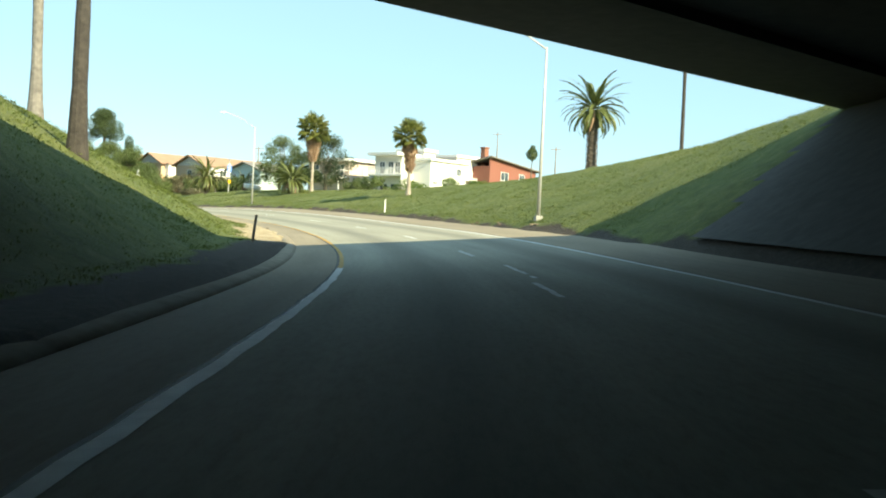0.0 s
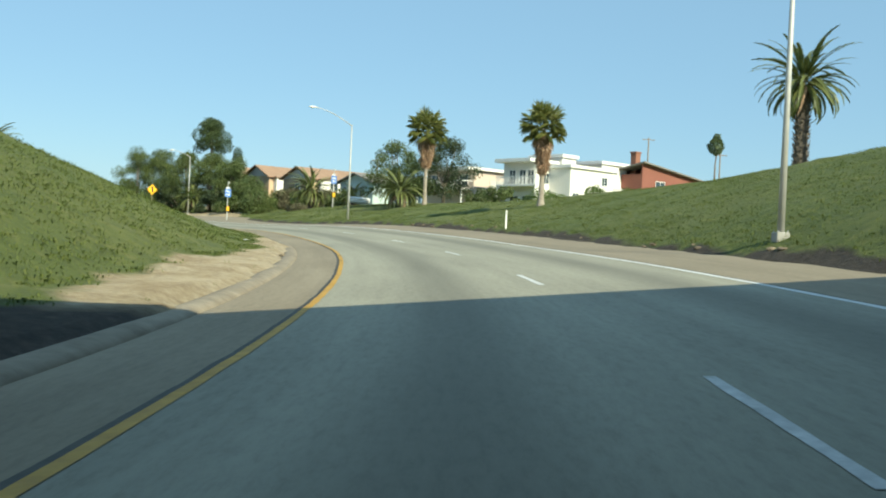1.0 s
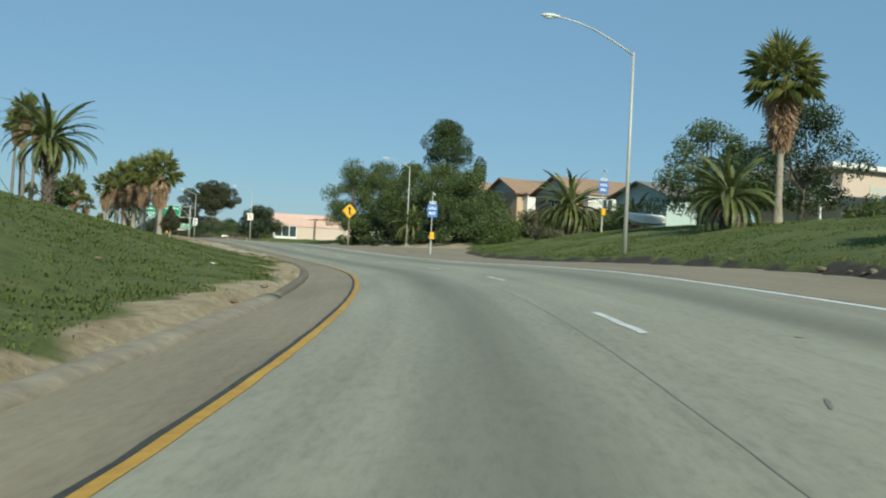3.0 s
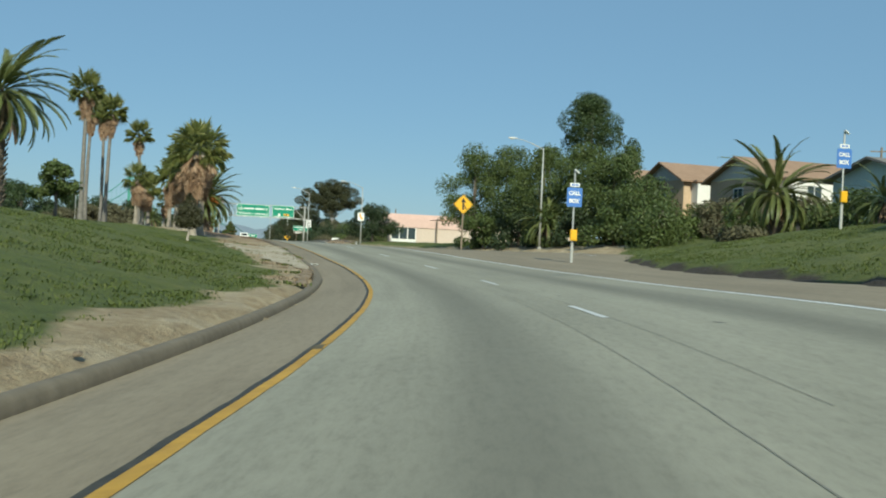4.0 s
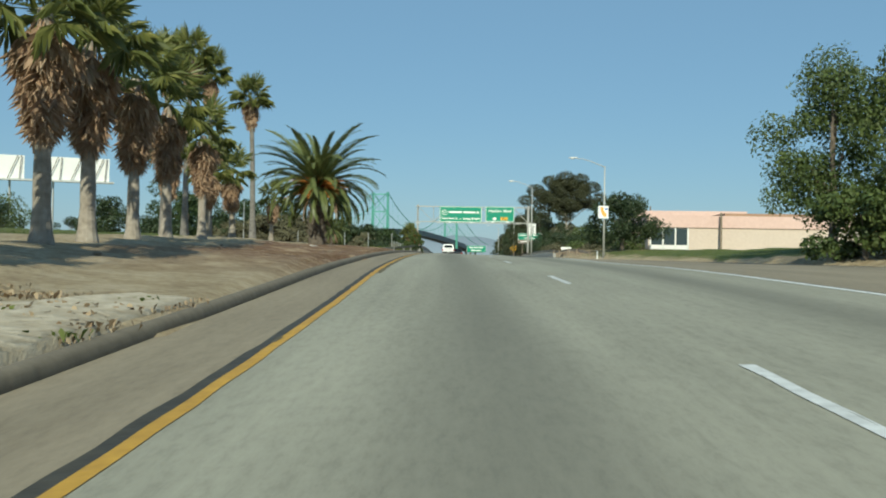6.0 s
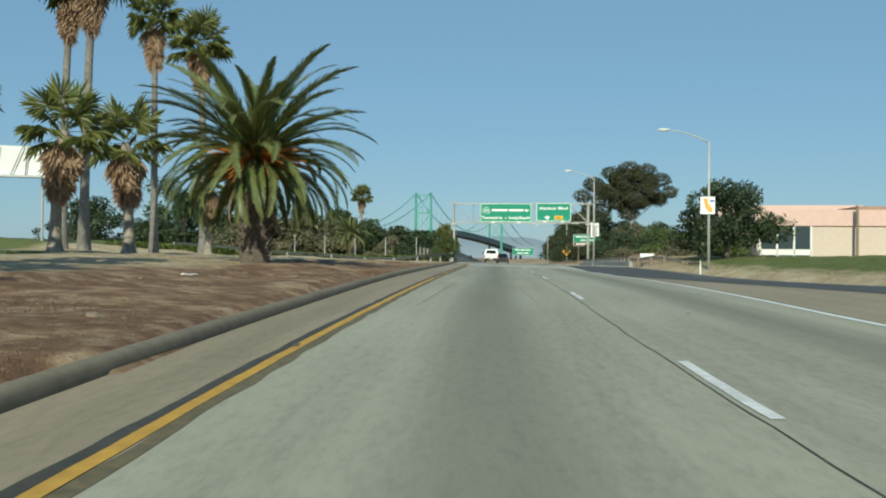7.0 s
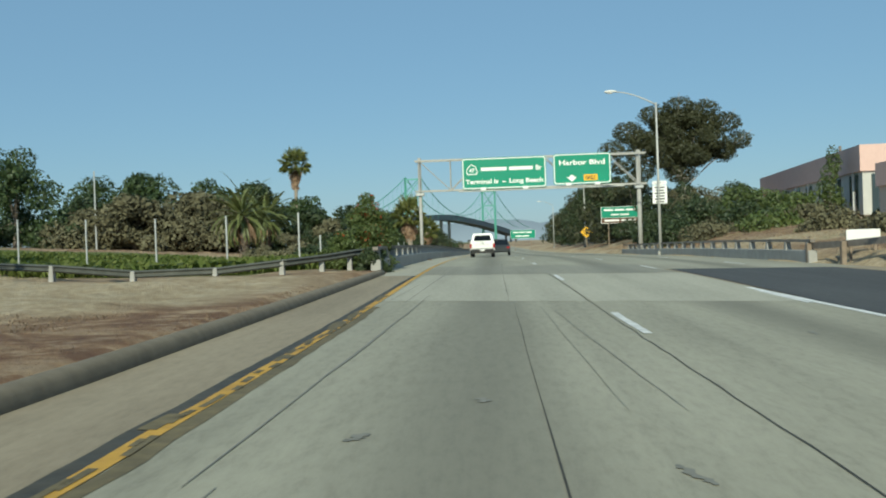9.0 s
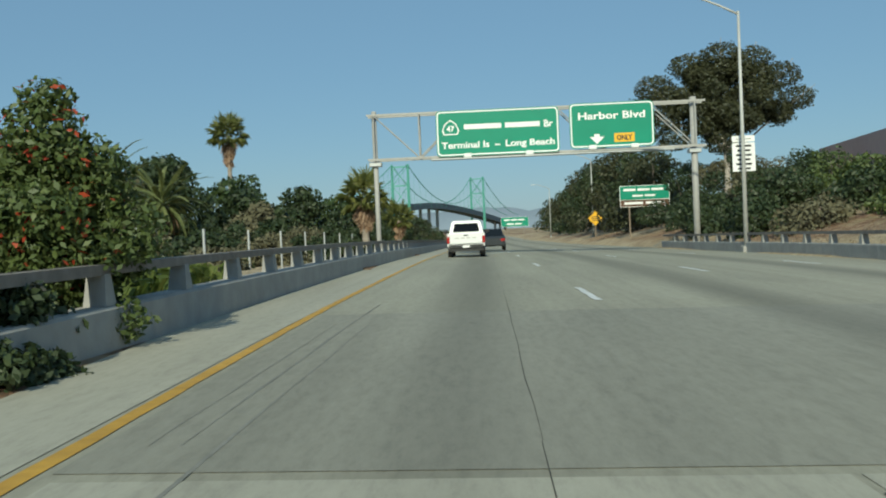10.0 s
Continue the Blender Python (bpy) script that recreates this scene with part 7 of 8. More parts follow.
h2 = tagged(new("office_building"), "grey and pink two-storey office building with tall windows", "building")
h2.matrix_basis = pose(98.1, 264.9, 3.8, 0, 0, -8.3)
volume(h2, 0, 16, 0, 40, -3, 4.6, M["stucco_grey"])
volume(h2, -0.2, 16.2, -0.2, 40.2, 4.6, 6.5, M["stucco_pink"], "fascia")
for k in range(8):
    bm = bmesh.new()
    y = 1.0 + 4.9 * k
    box(bm, -0.06, -0.01, y, y + 1.0, 0.4, 4.4)
    part("window", bm, M["glass"], h2)
    bm = bmesh.new()
    box(bm, -0.06, -0.01, y + 1.5, y + 2.3, 2.2, 4.4)
    part("window", bm, M["glass"], h2)
    bm = bmesh.new()
    box(bm, -0.14, 0, y + 1.08, y + 1.34, -1, 4.6)
    part("mullion", bm, M["trim_white"], h2)
for k in range(4):
    bm = bmesh.new()
    box(bm, 0.6 + 3.2 * k, 3.4 + 3.2 * k, -0.06, -0.01, 0.4, 4.4)
    part("window", bm, M["glass"], h2)
bm = bmesh.new()
tube(bm, [(5, 26, 6.5), (5, 26, 8.6)], 0.14, 8)
part("vent_pipe", bm, M["rust"], h2)
volume(h2, 4, 9, 20, 26, 6.5, 7.3, M["roof_grey"], "roof_plant")


def utility_pole(x, y, top, label, arms=1):
    root = tagged(new("utility_pole"), label, "utility pole")
    z = gz(x, y)
    bm = bmesh.new()
    tube(bm, [(0, 0, -0.5), (0, 0, top - z)], [0.16, 0.1], 8)
    part("pole", bm, M["wood"], root)
    for k in range(arms):
        bm = bmesh.new()
        box(bm, -1.1, 1.1, -0.06, 0.06, top - z - 0.5 - 0.7 * k, top - z - 0.38 - 0.7 * k)
        part("crossarm", bm, M["wood"], root)
    root.matrix_basis = pose(x, y, z, 0, 0, -35)


utility_pole(152, 115.8, 20.3, "far wooden utility pole behind the houses")
utility_pole(128, 160, 16.0, "wooden utility pole behind the roofs")
utility_pole(147, 98.5, 16.6, "far wooden utility pole beyond the grassy crest")

# backs of overhead freeway signs and a white block far on the plateau
M["billboard"] = mat("white_board", (0.72, 0.72, 0.7), (0.8, 0.8, 0.78), 2.0, 0.7, bump=0.05)
bb = tagged(new("billboard"), "white roadside billboard on steel posts with lattice", "billboard")
for x0 in (-8.5, 0.5):
    bm = bmesh.new()
    box(bm, x0, x0 + 8.0, 0, 0.15, 4.4, 7.0)
    panel = part("panel", bm, M["billboard"], bb)
    for k in range(7):
        bm = bmesh.new()
        tube(bm, [(x0 + 1.2 * k + 0.3, -0.25, 4.4), (x0 + 1.2 * (k + (k % 2) * 0.7) + 0.5, -0.25, 7.0)], 0.05, 5)
        part("lattice_bar", bm, M["rust"], panel)
bm = bmesh.new()
box(bm, -9, 9, -0.9, 0.1, 4.15, 4.35)
part("catwalk", bm, M["steel"], bb)
for x in (-6.5, -2, 2.5, 7):
    bm = bmesh.new()
    tube(bm, [(x, 0.3, -2.2), (x, 0.3, 6.5)], 0.12, 8)
    part("post", bm, M["steel"], bb)
bb.matrix_basis = pose(22.22, 233.37, 6.6, 0, 0, 18)

# ---- suspension bridge far ahead ----
M["bridge_green"] = mat("green_bridge_paint", (0.1, 0.34, 0.27), (0.14, 0.4, 0.32), 0.2, 0.6, bump=0.0)
M["bridge_deck"] = mat("grey_bridge_deck", (0.045, 0.075, 0.1), (0.07, 0.1, 0.13), 0.2, 0.7, bump=0.0)


def far_bridge():
    root = tagged(new("suspension_bridge"), "distant green suspension bridge with two towers and grey deck", "bridge")
    t1, t2 = Vector((26, 1420, 0)), Vector((137, 1780, 0))
    way = (t2 - t1).normalized()
    side = Vector((way.y, -way.x, 0))
    deck_z, top_z = 36.0, 89.0
    for t in (t1, t2):
        for k in (-1, 1):
            bm = bmesh.new()
            p = t + side * 10.5 * k
            tube(bm, [p, p + Vector((0, 0, deck_z)), p + Vector((0, 0, top_z))], [2.2, 1.9, 1.4], 4)
            part("tower_leg", bm, M["bridge_green"], root)
        for z in (deck_z - 4, top_z - 3, (deck_z + top_z) / 2):
            bm = bmesh.new()
            tube(bm, [t - side * 10.5 + Vector((0, 0, z)), t + side * 10.5 + Vector((0, 0, z))], 1.1, 4)
            part("tower_beam", bm, M["bridge_green"], root)
        for z0, z1 in ((deck_z, (deck_z + top_z) / 2), ((deck_z + top_z) / 2, top_z - 3)):
            for k in (-1, 1):
                bm = bmesh.new()
                tube(bm, [t - side * 10.5 * k + Vector((0, 0, z0)), t + side * 10.5 * k + Vector((0, 0, z1))], 0.5, 4)
                part("tower_brace", bm, M["bridge_green"], root)
    def height(d):
        return deck_z + 7.0 - 21.0 * min(1.05, abs(d - 0.33)) ** 1.5
    pts = [t1.lerp(t2, u) + Vector((0, 0, height(u))) for u in [-0.95 + 0.1 * k for k in range(26)]]
    bm = bmesh.new()
    rows = [[bm.verts.new(p + side * a + Vector((0, 0, b))) for a, b in ((-9, 0), (9, 0), (9, -8), (-9, -8))] for p in pts]
    for r0, r1 in zip(rows, rows[1:]):
        for k in range(4):
            bm.faces.new((r0[k], r0[(k + 1) % 4], r1[(k + 1) % 4], r1[k]))
    part("deck", bm, M["bridge_deck"], root)
    for k in (-1, 1):
        for a, b, za, zb, sag in ((t1, t2, top_z, top_z, 46), (t1, t1 - way * 260, top_z, deck_z - 6, 12), (t2, t2 + way * 260, top_z, deck_z - 8, 12)):
            pts = []
            for i in range(17):
                u = i / 16
                p = a.lerp(b, u) + side * 10 * k
                p.z = za + (zb - za) * u - sag * 4 * u * (1 - u)
                pts.append(p)
            bm = bmesh.new()
            tube(bm, pts, 0.55, 4)
            part("cable", bm, M["bridge_green"], root)
            for i in range(1, 16):
                bm = bmesh.new()
                q = pts[i].copy()
                q.z = deck_z
                if pts[i].z - q.z > 2:
                    tube(bm, [q, pts[i]], 0.16, 3)
                    part("hanger", bm, M["bridge_green"], root)
                else:
                    bm.free()
    for k in range(14):
        for u in ((-0.9 + 0.1 * k, 1.3 + 0.1 * k) if k < 3 else (-0.9 + 0.1 * k,)):
            p = t1.lerp(t2, u)
            bm = bmesh.new()
            tube(bm, [p, p + Vector((0, 0, height(u) - 6))], 2.2, 6)
            part("pier", bm, M["concrete"], root)


far_bridge()

# hills on the horizon, the distance haze painted into their pale blue colour
M["hill"] = mat("haze_tinted_hills", (0.22, 0.27, 0.32), (0.27, 0.32, 0.37), 0.01, 1.0, bump=0.0)
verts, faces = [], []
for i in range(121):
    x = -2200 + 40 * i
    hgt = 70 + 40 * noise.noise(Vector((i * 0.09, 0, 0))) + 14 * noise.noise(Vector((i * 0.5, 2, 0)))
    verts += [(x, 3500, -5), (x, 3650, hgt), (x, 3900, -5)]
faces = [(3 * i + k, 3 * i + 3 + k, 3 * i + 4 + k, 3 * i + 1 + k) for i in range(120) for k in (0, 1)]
tagged(new("backdrop_hills", raw("hills", verts, faces, M["hill"], smooth=True)), "low hills on the horizon with haze painted in as pale blue", "hills", kind="structure")

# overhead signs, lamps and blocks farther along the freeway
guide_sign(455, 8.0, 6.0, 2.0, 3.4, [(0.8, 0.3), (0.6, 0.3)], "far green overhead sign across the freeway", False)

# ---- vehicles ----
M["car_white"] = mat("white_car_paint", (0.78, 0.78, 0.76), (0.82, 0.82, 0.8), 1.0, 0.35, coat=0.6, bump=0.0)
M["car_dark"] = mat("dark_car_paint", (0.02, 0.025, 0.03), (0.03, 0.035, 0.04), 1.0, 0.3, coat=0.6, bump=0.0)
M["rubber"] = mat("tyre_rubber", (0.015, 0.015, 0.015), (0.03, 0.03, 0.03), 6.0, 0.9)
M["chrome"] = mat("dull_chrome", (0.5, 0.5, 0.5), (0.6, 0.6, 0.6), 2.0, 0.25, 0.9, bump=0.0)
M["car_pane"] = glass_mat("tinted_car_window", (0.006, 0.008, 0.01), 0.02)
M["car_pane"].node_tree.nodes["Principled BSDF"].inputs["Specular IOR Level"].default_value = 0.15
M["tail_red"] = mat("red_tail_lens", (0.3, 0.01, 0.01), (0.4, 0.02, 0.015), 3.0, 0.25, bump=0.0)
M["car_glass"] = glass_mat("car_glass", (0.008, 0.01, 0.012), 0.03)


def loft(bm, rows, cap=True):
    v = [[bm.verts.new(p) for p in r] for r in rows]
    n = len(rows[0])
    for r0, r1 in zip(v, v[1:]):
        for k in range(n):
            bm.faces.new((r0[k], r0[(k + 1) % n], r1[(k + 1) % n], r1[k]))
    if cap:
        bm.faces.new(v[0][::-1]), bm.faces.new(v[-1])
    bmesh.ops.recalc_face_normals(bm, faces=bm.faces)
    return bm


def wheel(root, x, y, r=0.34, w=0.24):
    bm = bmesh.new()
    rows = [[(xx, rr * math.cos(a), rr * math.sin(a)) for a in [2 * math.pi * k / 20 for k in range(20)]] for xx, rr in ((-w / 2, r * 0.62), (-w / 2, r * 0.93), (-w / 2 + 0.03, r), (w / 2 - 0.03, r), (w / 2, r * 0.93), (w / 2, r * 0.62))]
    loft(bm, rows)
    wh = part("wheel", bm, M["rubber"], root)
    wh.location = (x, y, r)
    bm = bmesh.new()
    rows = [[(xx, rr * math.cos(a), rr * math.sin(a)) for a in [2 * math.pi * k / 16 for k in range(16)]] for xx, rr in ((-w / 2 - 0.005, r * 0.2), (-w / 2 - 0.01, r * 0.6), (w / 2 + 0.01, r * 0.6), (w / 2 + 0.005, r * 0.2))]
    loft(bm, rows)
    part("rim", bm, M["chrome"], wh)


def pickup():
    """A compact pickup with a cab and an open bed, driving along +y; the origin lies under its middle."""
    root = tagged(new("pickup_truck"), "white compact pickup truck with dark bumper in the lane", "pickup truck")
    def ring(y, wb, wt, z0, z1, c=0.06):
        return [(-wb, y, z0), (wb, y, z0), (wb + 0.02, y, (z0 + z1) / 2), (wt, y, z1 - c), (wt - c, y, z1), (-wt + c, y, z1), (-wt, y, z1 - c), (-wb - 0.02, y, (z0 + z1) / 2)]
    bm = bmesh.new()
    loft(bm, [ring(-0.55, 0.84, 0.83, 0.45, 1.08), ring(0.6, 0.84, 0.83, 0.45, 1.1), ring(1.9, 0.83, 0.78, 0.45, 1.02), ring(2.3, 0.76, 0.7, 0.5, 0.92)])
    part("body", bm, M["car_white"], root)
    bm = bmesh.new()
    for x0, x1 in ((-0.84, -0.74), (0.74, 0.84)):
        box(bm, x0, x1, -2.2, -0.55, 0.5, 1.1, 0.02)
    box(bm, -0.74, 0.74, -2.18, -0.55, 0.55, 0.65)
    box(bm, -0.76, 0.76, -0.62, -0.55, 0.6, 1.1)
    bed = part("bed", bm, M["car_white"], root)
    bm = bmesh.new()
    box(bm, -0.74, 0.74, -2.24, -2.18, 0.62, 1.1, 0.02)
    gate = part("tailgate", bm, M["car_white"], root)
    for k in range(4):
        bm = bmesh.new()
        box(bm, -0.5 + 0.26 * k, -0.32 + 0.26 * k, -2.248, -2.24, 0.86, 0.91)
        part("emblem_bar", bm, M["stucco_grey"], gate)
    bm = bmesh.new()
    box(bm, -0.1, 0.1, -2.262, -2.24, 0.98, 1.03)
    part("latch", bm, M["black"], gate)
    bm = bmesh.new()
    loft(bm, [[(-0.8, y0, 1.06), (0.8, y0, 1.06), (0.66, y1, 1.62), (-0.66, y1, 1.62)] for y0, y1 in ((-0.55, -0.42), (0.95, 0.42))])
    cabin = part("cab", bm, M["car_white"], root)
    bm = bmesh.new()
    loft(bm, [[(-0.66, -0.43, 1.6), (0.66, -0.43, 1.6), (0.6, -0.38, 1.68), (-0.6, -0.38, 1.68)], [(-0.66, 0.45, 1.6), (0.66, 0.45, 1.6), (0.6, 0.4, 1.68), (-0.6, 0.4, 1.68)]])
    part("cab_roof", bm, M["car_white"], cabin)
    for name, pts in (("rear_window", [(-0.62, -0.575, 1.16), (0.62, -0.575, 1.16), (0.54, -0.475, 1.54), (-0.54, -0.475, 1.54)]), ("windscreen", [(0.7, 0.96, 1.12), (-0.7, 0.96, 1.12), (-0.6, 0.5, 1.56), (0.6, 0.5, 1.56)]),
                      ("side_window", [(-0.81, -0.4, 1.12), (-0.81, 0.75, 1.12), (-0.69, 0.4, 1.55), (-0.69, -0.36, 1.55)]), ("side_window", [(0.81, 0.75, 1.12), (0.81, -0.4, 1.12), (0.69, -0.36, 1.55), (0.69, 0.4, 1.55)])):
        bm = bmesh.new()
        bm.faces.new([bm.verts.new(p) for p in pts])
        g = bmesh.ops.extrude_face_region(bm, geom=list(bm.faces))
        for v in [e for e in g["geom"] if isinstance(e, bmesh.types.BMVert)]:
            v.co += Vector((0, 0.012, 0.004))
        part(name, bm, M["car_pane"], cabin)
    bm = bmesh.new()
    box(bm, -0.78, 0.78, -2.4, -2.26, 0.42, 0.58, 0.02)
    bump = part("rear_bumper", bm, M["black"], root)
    bm = bmesh.new()
    box(bm, -0.78, 0.78, -2.36, -2.2, 0.3, 0.41)
    part("under_bumper", bm, M["black"], bump)
    bm = bmesh.new()
    box(bm, -0.16, 0.16, -2.415, -2.402, 0.46, 0.56)
    part("plate", bm, M["sign_white"], bump)
    for x in (-0.79, 0.79):
        bm = bmesh.new()
        box(bm, x - 0.06, x + 0.06, -2.25, -2.2, 0.66, 0.96, 0.01)
        part("tail_light", bm, M["tail_red"], root)
    for x in (-0.98, 0.98):
        bm = bmesh.new()
        box(bm, x - 0.1, x + 0.1, 0.62, 0.7, 1.1, 1.25, 0.02)
        part("mirror", bm, M["black"], root)
    bm = bmesh.new()
    box(bm, -0.6, 0.6, -2.1, 2.0, 0.3, 0.5)
    part("chassis", bm, M["black"], root)
    for x in (-0.72, 0.72):
        for y in (-1.35, 1.4):
            wheel(root, x, y, 0.36, 0.25)
    return root


truck = pickup()
p = on_road(284.3, -0.45)
truck.matrix_basis = pose(p.x, p.y, p.z, 0, 0, turn_at(284.3))


def dark_car(s, lat, material, label):
    root = tagged(new("car"), label, "car")
    def ring(y, w, z0, z1):
        return [(-w, y, z0), (w, y, z0), (w, y, z1), (-w, y, z1)]
    bm = bmesh.new()
    loft(bm, [ring(-2.2, 0.78, 0.4, 0.85), ring(-2.1, 0.86, 0.3, 0.98), ring(0, 0.88, 0.28, 1.0), ring(1.7, 0.86, 0.3, 0.92), ring(2.2, 0.75, 0.4, 0.75)])
    part("body", bm, material, root)
    bm = bmesh.new()
    loft(bm, [[(-0.8, y0, 0.96), (0.8, y0, 0.96), (0.62, y1, 1.5), (-0.62, y1, 1.5)] for y0, y1 in ((-2.0, -1.5), (1.0, 0.3))])
    cabin = part("cabin", bm, material, root)
    bm = bmesh.new()
    loft(bm, [[(-0.72, -2.0, 1.0), (0.72, -2.0, 1.0), (0.58, -1.6, 1.44), (-0.58, -1.6, 1.44)], [(-0.72, -1.99, 1.0), (0.72, -1.99, 1.0), (0.58, -1.58, 1.44), (-0.58, -1.58, 1.44)]])
    part("rear_window", bm, M["car_glass"], cabin)
    for x in (-0.7, 0.7):
        bm = bmesh.new()
        box(bm, x - 0.14, x + 0.14, -2.22, -2.12, 0.66, 0.82)
        part("tail_light", bm, M["tail_red"], root)
        for y in (-1.35, 1.35):
            wheel(root, x * 1.12, y, 0.31, 0.2)
    q = on_road(s, lat)
    root.matrix_basis = pose(q.x, q.y, q.z, 0, 0, turn_at(s))


dark_car(306, 1.0, M["car_dark"], "dark saloon car ahead in the lane")

# ---- ground cover, stones and litter ----
M["blade"] = leaf_mat("verge_leaf_blades", (0.076, 0.115, 0.02), (0.138, 0.19, 0.034), (0.235, 0.255, 0.07), 0.5, 0.7, 0.45)
M["clump"] = leaf_mat("mixed_ground_cover", (0.06, 0.09, 0.016), (0.12, 0.165, 0.03), (0.2, 0.215, 0.06), 0.6, 0.7, 0.4)
M["mulch_leaf"] = leaf_mat("brown_leaf_litter", (0.1, 0.055, 0.03), (0.19, 0.115, 0.065), (0.33, 0.25, 0.165), 0.5, 0.9, 0.1)
M["dry_blade"] = leaf_mat("dry_straw_blades", (0.2, 0.13, 0.075), (0.34, 0.25, 0.15), (0.48, 0.38, 0.25), 0.5, 0.9, 0.1)


def tufts(name, label, s0, s1, l0, l1, n, size, material, seed, want, spread=0.5, per=3, high=1.0):
    """Small clumps of blades over a stretch of verge, where its cover allows; lats may be functions of s."""
    r = np.random.RandomState(seed)
    s = s0 + (s1 - s0) * r.rand(n)
    a, b = (np.array([f(v) for v in s]) if callable(f) else f for f in (l0, l1))
    lat = a + (b - a) * r.rand(n) ** 1.25
    g, d = cover_of(s, lat)
    keep = want(g, d, s, r.rand(n))
    s, lat = s[keep], lat[keep]
    h = np.interp(s, ST, ST_H)
    x, y = np.interp(s, ST, ST_X) + lat * np.cos(h), np.interp(s, ST, ST_Y) + lat * np.sin(h)
    z = ground_z(x, y)
    k = len(s)
    c = np.repeat(np.stack([x, y, z], 1), per, 0)
    m = k * per
    c[:, :2] += spread * size * 1.6 * r.normal(size=(m, 2))
    az, lean = r.rand(m) * 2 * np.pi, 0.25 + 0.75 * r.rand(m)
    sz = size * (0.5 + 0.9 * r.rand(m))[:, None]
    out = np.stack([np.cos(az), np.sin(az), 0 * az], 1)
    side = np.stack([-np.sin(az), np.cos(az), 0 * az], 1)
    up = np.array([0, 0, 1.0])
    b0, b1 = c - side * sz * 0.13 - up * 0.03, c + side * sz * 0.13 - up * 0.03
    mid = c + out * sz * 0.45 * lean[:, None] + up * sz * 0.6 * high
    tip = c + out * sz * 1.05 * lean[:, None] + up * sz * (1.0 - 0.55 * lean[:, None]) * high
    v = np.stack([b0, mid + side * sz * 0.16, tip, mid - side * sz * 0.16], 1).reshape(-1, 3)
    f = np.arange(4 * m).reshape(m, 4)
    ob = new(name, quick_mesh(name, v, f, material))
    return tagged(ob, label, "grass", kind="stuff")


green_only = lambda g, d, s, q: (g > 0.35 + 0.4 * q) & (d < 0.6)
tufts("bank_cover", "short green ground cover on the left bank", -2, 150, lambda s: -4.4, lambda s: -17.0, 38000, 0.076, M["blade"], 1, green_only, 1.2, 3, 0.5)
tufts("bank_cover", "short green ground cover on the right bank", 37, 145, lambda s: float(table(RIGHT_TOE, s)) + 0.3, lambda s: float(table(RIGHT_TOE, s)) + 16, 27000, 0.076, M["blade"], 2, green_only, 1.2, 3, 0.5)
tufts("bank_clumps", "rough green clumps of ground cover on the left bank", 24, 132, lambda s: -4.2, lambda s: -16.0, 9000, 0.1, M["clump"], 21, green_only, 0.6, 6, 0.5)
tufts("bank_clumps", "rough green clumps of ground cover on the right bank", 37, 140, lambda s: float(table(RIGHT_TOE, s)) + 0.3, lambda s: float(table(RIGHT_TOE, s)) + 15, 7500, 0.11, M["clump"], 22, green_only, 0.6, 6, 0.5)
tufts("field_grass", "green field grass beyond the verge", 150, 288, lambda s: -4.6, lambda s: -40.0, 30000, 0.1, M["blade"], 3, green_only, 1.2, 3, 0.6)
tufts("tall_grass", "tall dark green grass behind the rail", 247, 264, lambda s: -5.6, lambda s: -36.0, 8000, 0.5, M["blade"], 31, lambda g, d, s, q: g > 0.3, 0.5, 4, 1.0)
tufts("verge_weeds", "sparse weeds on the sandy verge", 10, 112, lambda s: -3.5, lambda s: -13.0, 160, 0.05, M["blade"], 4, lambda g, d, s, q: (g < 0.5) & (q < 0.5), 1.0)
tufts("verge_straw", "dry weeds on the sandy verge", 118, 160, lambda s: -3.6, lambda s: -7.6, 1800, 0.09, M["dry_blade"], 8, lambda g, d, s, q: (g < 0.5) & (np.sin(s * 1.7) + np.sin(s * 0.61 + 2) + 0.8 * q > 0.95), 0.9, 12, 0.45)
tufts("mulch", "brown leaf litter under the palms", 158, 236, lambda s: -3.6, lambda s: -10.5, 12000, 0.04, M["mulch_leaf"], 12, lambda g, d, s, q: d > 0.3 + 0.4 * q, 2.2, 4, 0.12)
tufts("verge_weeds", "low green weeds on the sandy verge", 118, 158, lambda s: -3.6, lambda s: -7.2, 150, 0.14, M["blade"], 9, lambda g, d, s, q: (g < 0.5) & (np.sin(s * 1.9) + np.sin(s * 0.7 + 1) > 0.5), 0.7, 18, 0.7)
tufts("dry_weeds", "brown dry weeds on the broken apron", 132, 158, lambda s: -3.7, lambda s: -7.0, 130, 0.15, M["dry_blade"], 33, lambda g, d, s, q: (g < 0.5) & (np.sin(s * 1.3 + 2) + np.sin(s * 0.5) > 0.6), 0.8, 20, 0.6)
tufts("hill_straw", "tan dry grass on the hillside", 238, 345, lambda s: 12.2, lambda s: 28, 9000, 0.08, M["dry_blade"], 6, lambda g, d, s, q: q < 0.8, 1.0)
tufts("gore_weeds", "low green weeds along the far pavement edge", 140, 240, lambda s: float(table(RIGHT_TOE, s)) + 0.2, lambda s: float(table(RIGHT_TOE, s)) + 8, 9000, 0.06, M["blade"], 7, lambda g, d, s, q: g > 0.3, 1.0)


def stone_mesh(seed, flat=0.55):
    bm = bmesh.new()
    bmesh.ops.create_icosphere(bm, subdivisions=2, radius=1.0)
    for v in bm.verts:
        v.co = Vector((v.co.x, v.co.y, v.co.z * flat)) * (1 + 0.12 * noise.noise(v.co * 4.1 + Vector((0, seed * 2.3, 0))) + 0.3 * noise.noise(v.co * 1.7 + Vector((seed * 3.1, 0, 0))))
    return mesh_of("stone", bm)


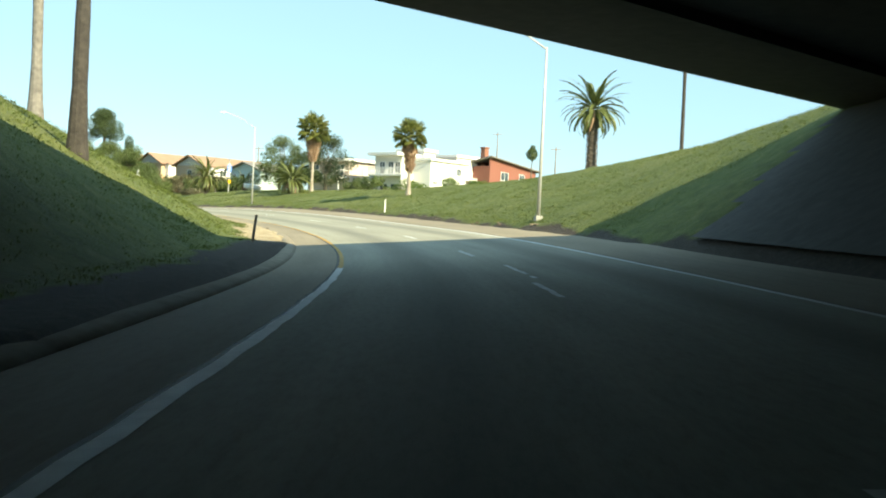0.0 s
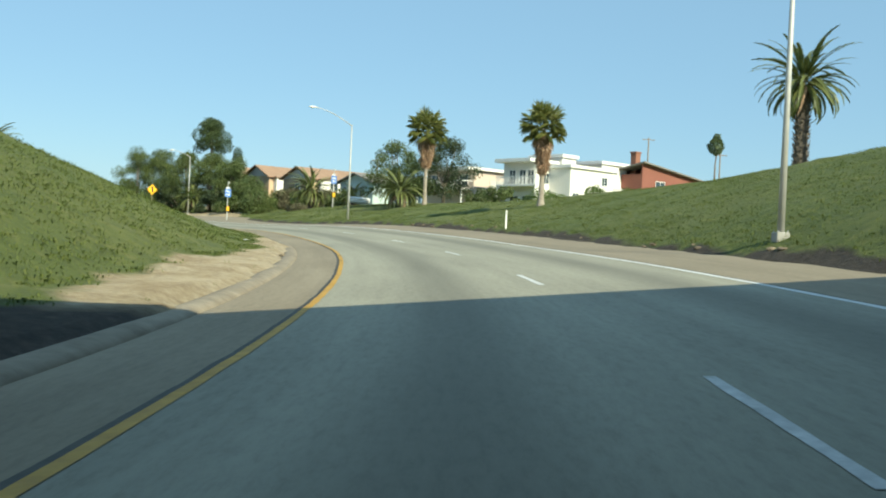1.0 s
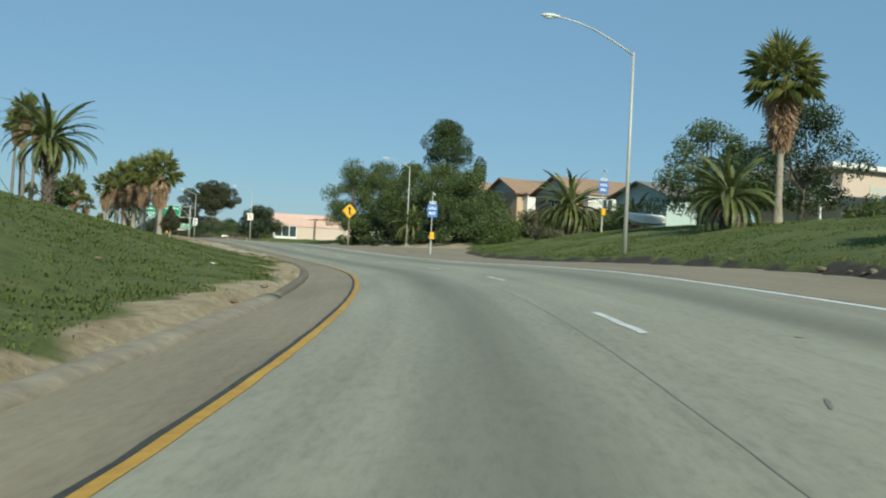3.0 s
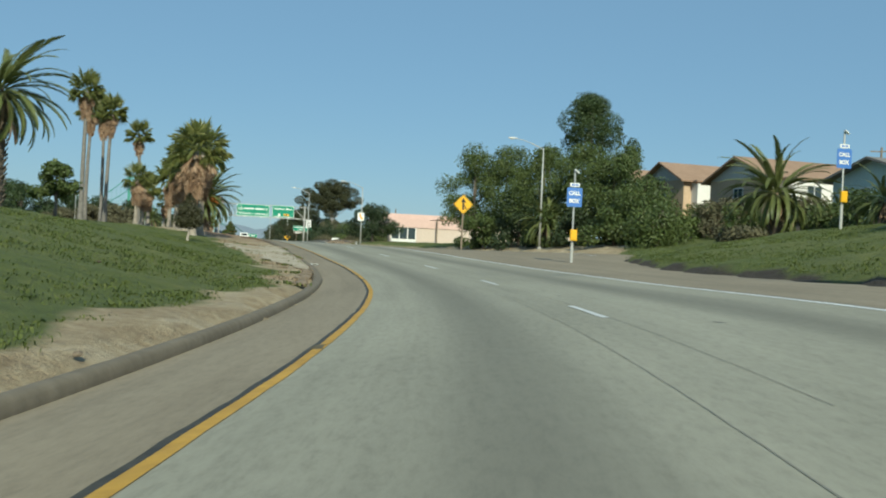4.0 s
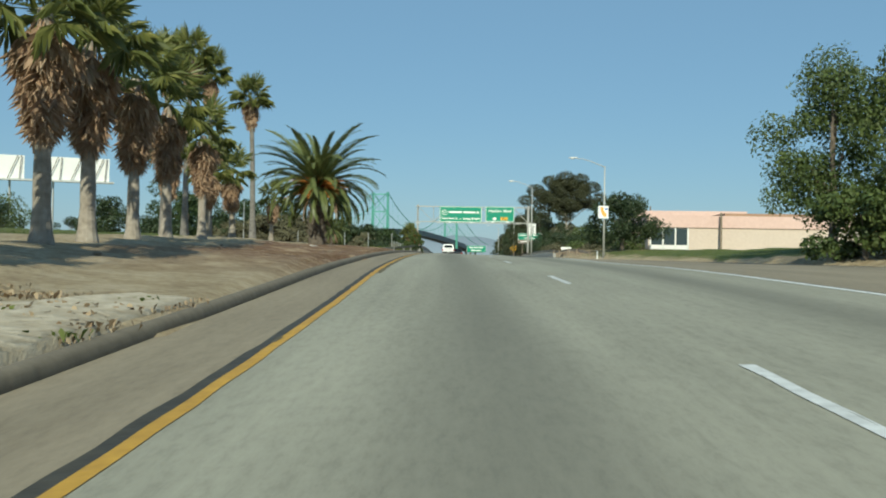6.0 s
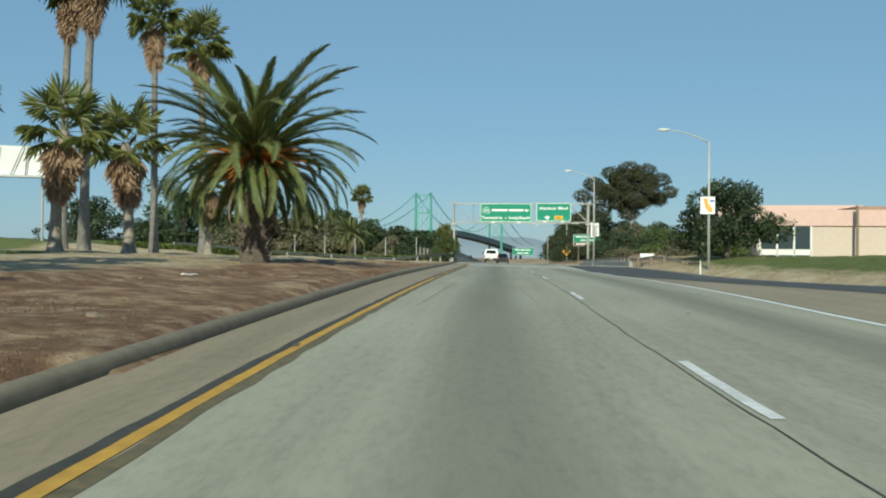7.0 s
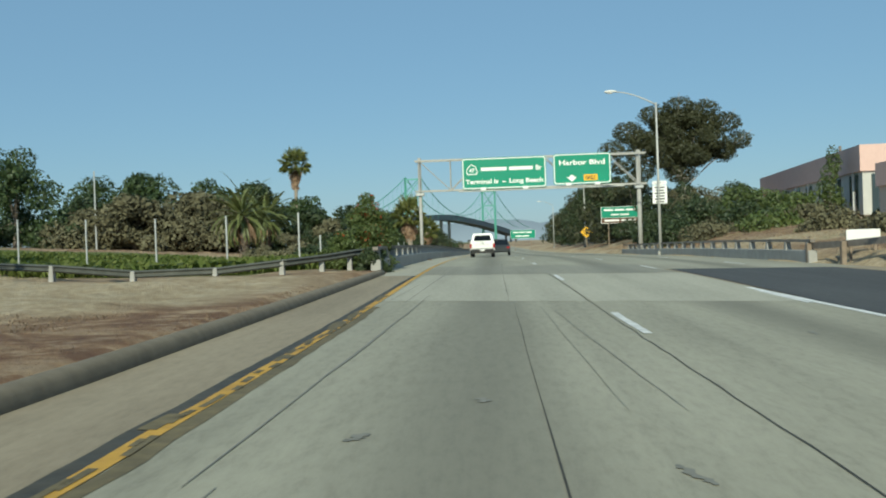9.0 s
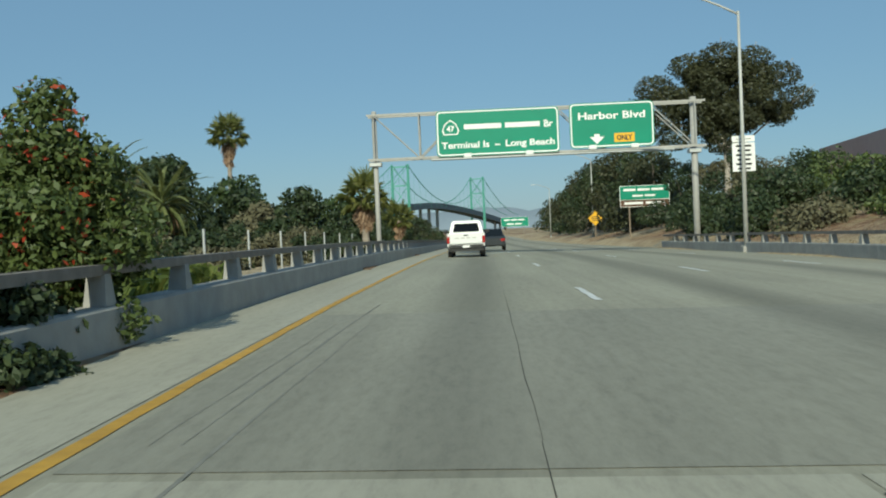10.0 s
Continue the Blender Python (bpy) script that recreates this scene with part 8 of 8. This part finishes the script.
M["stone"] = mat("dusty_stone", (0.13, 0.098, 0.066), (0.28, 0.225, 0.16), 7.0, 0.95, bump=0.5, vary=0.25)
STONES = [stone_mesh(i) for i in range(5)]
for me in STONES:
    me.materials.append(M["stone"])
rnd = random.Random(11)
for k in range(100):
    if k < 40:
        s, lat, r = 120.5 + 10 * (k + rnd.random()) / 40, float(table(KERB_AT, 126)) - 0.5 - abs(rnd.gauss(0, 0.1)), rnd.uniform(0.08, 0.17)
    elif k < 70:
        s, lat, r = rnd.uniform(40, 100), float(table(RIGHT_TOE, 60)) + rnd.uniform(-0.2, 0.7), rnd.uniform(0.04, 0.13)
    else:
        s, lat, r = rnd.uniform(40, 240), rnd.uniform(-8, -3.5), rnd.uniform(0.03, 0.1)
    if k >= 40 and k < 70:
        lat = float(table(RIGHT_TOE, s)) + rnd.uniform(-0.15, 0.7)
    ob = new("stone", STONES[k % 5])
    p = spot(s, lat, -0.12 * r)
    ob.matrix_basis = pose(p.x, p.y, p.z, rnd.uniform(-20, 20), 0, rnd.uniform(0, 360)) @ Matrix.Diagonal((r * 1.3, r, r, 1))
    tagged(ob, "dusty brown stone on the verge", "stone", "verge stones")


def litter(s, lat, w, h, label):
    bm = bmesh.new()
    nx_, ny_ = 6, 4
    vs = [[bm.verts.new((w * (i / nx_ - 0.5), h * (j / ny_ - 0.5), 0.05 + 0.05 * noise.noise(Vector((i * 0.7 + s, j * 0.9, 1))))) for j in range(ny_ + 1)] for i in range(nx_ + 1)]
    for i in range(nx_):
        for j in range(ny_):
            bm.faces.new((vs[i][j], vs[i + 1][j], vs[i + 1][j + 1], vs[i][j + 1]))
    ob = part("litter", bm, M["sign_white"])
    p = on_road(s, lat, 0.012) if lat > -3.3 else spot(s, lat, -0.02)
    ob.matrix_basis = pose(p.x, p.y, p.z, 0, 0, rnd.uniform(0, 360))
    so = ob.modifiers.new("thick", "SOLIDIFY")
    so.thickness = 0.012
    tagged(ob, label, "litter", "litter")


for s, lat, w, h in ((138.5, -3.1, 0.36, 0.22), (64, -5.2, 0.35, 0.2), (82.5, -6.4, 0.3, 0.2), (100, -6.2, 0.3, 0.18), (35, 13.5, 0.6, 0.4), (178, -6.0, 0.3, 0.15), (190, -6.6, 0.35, 0.18)):
    litter(s, lat, w, h, "crumpled white paper litter")
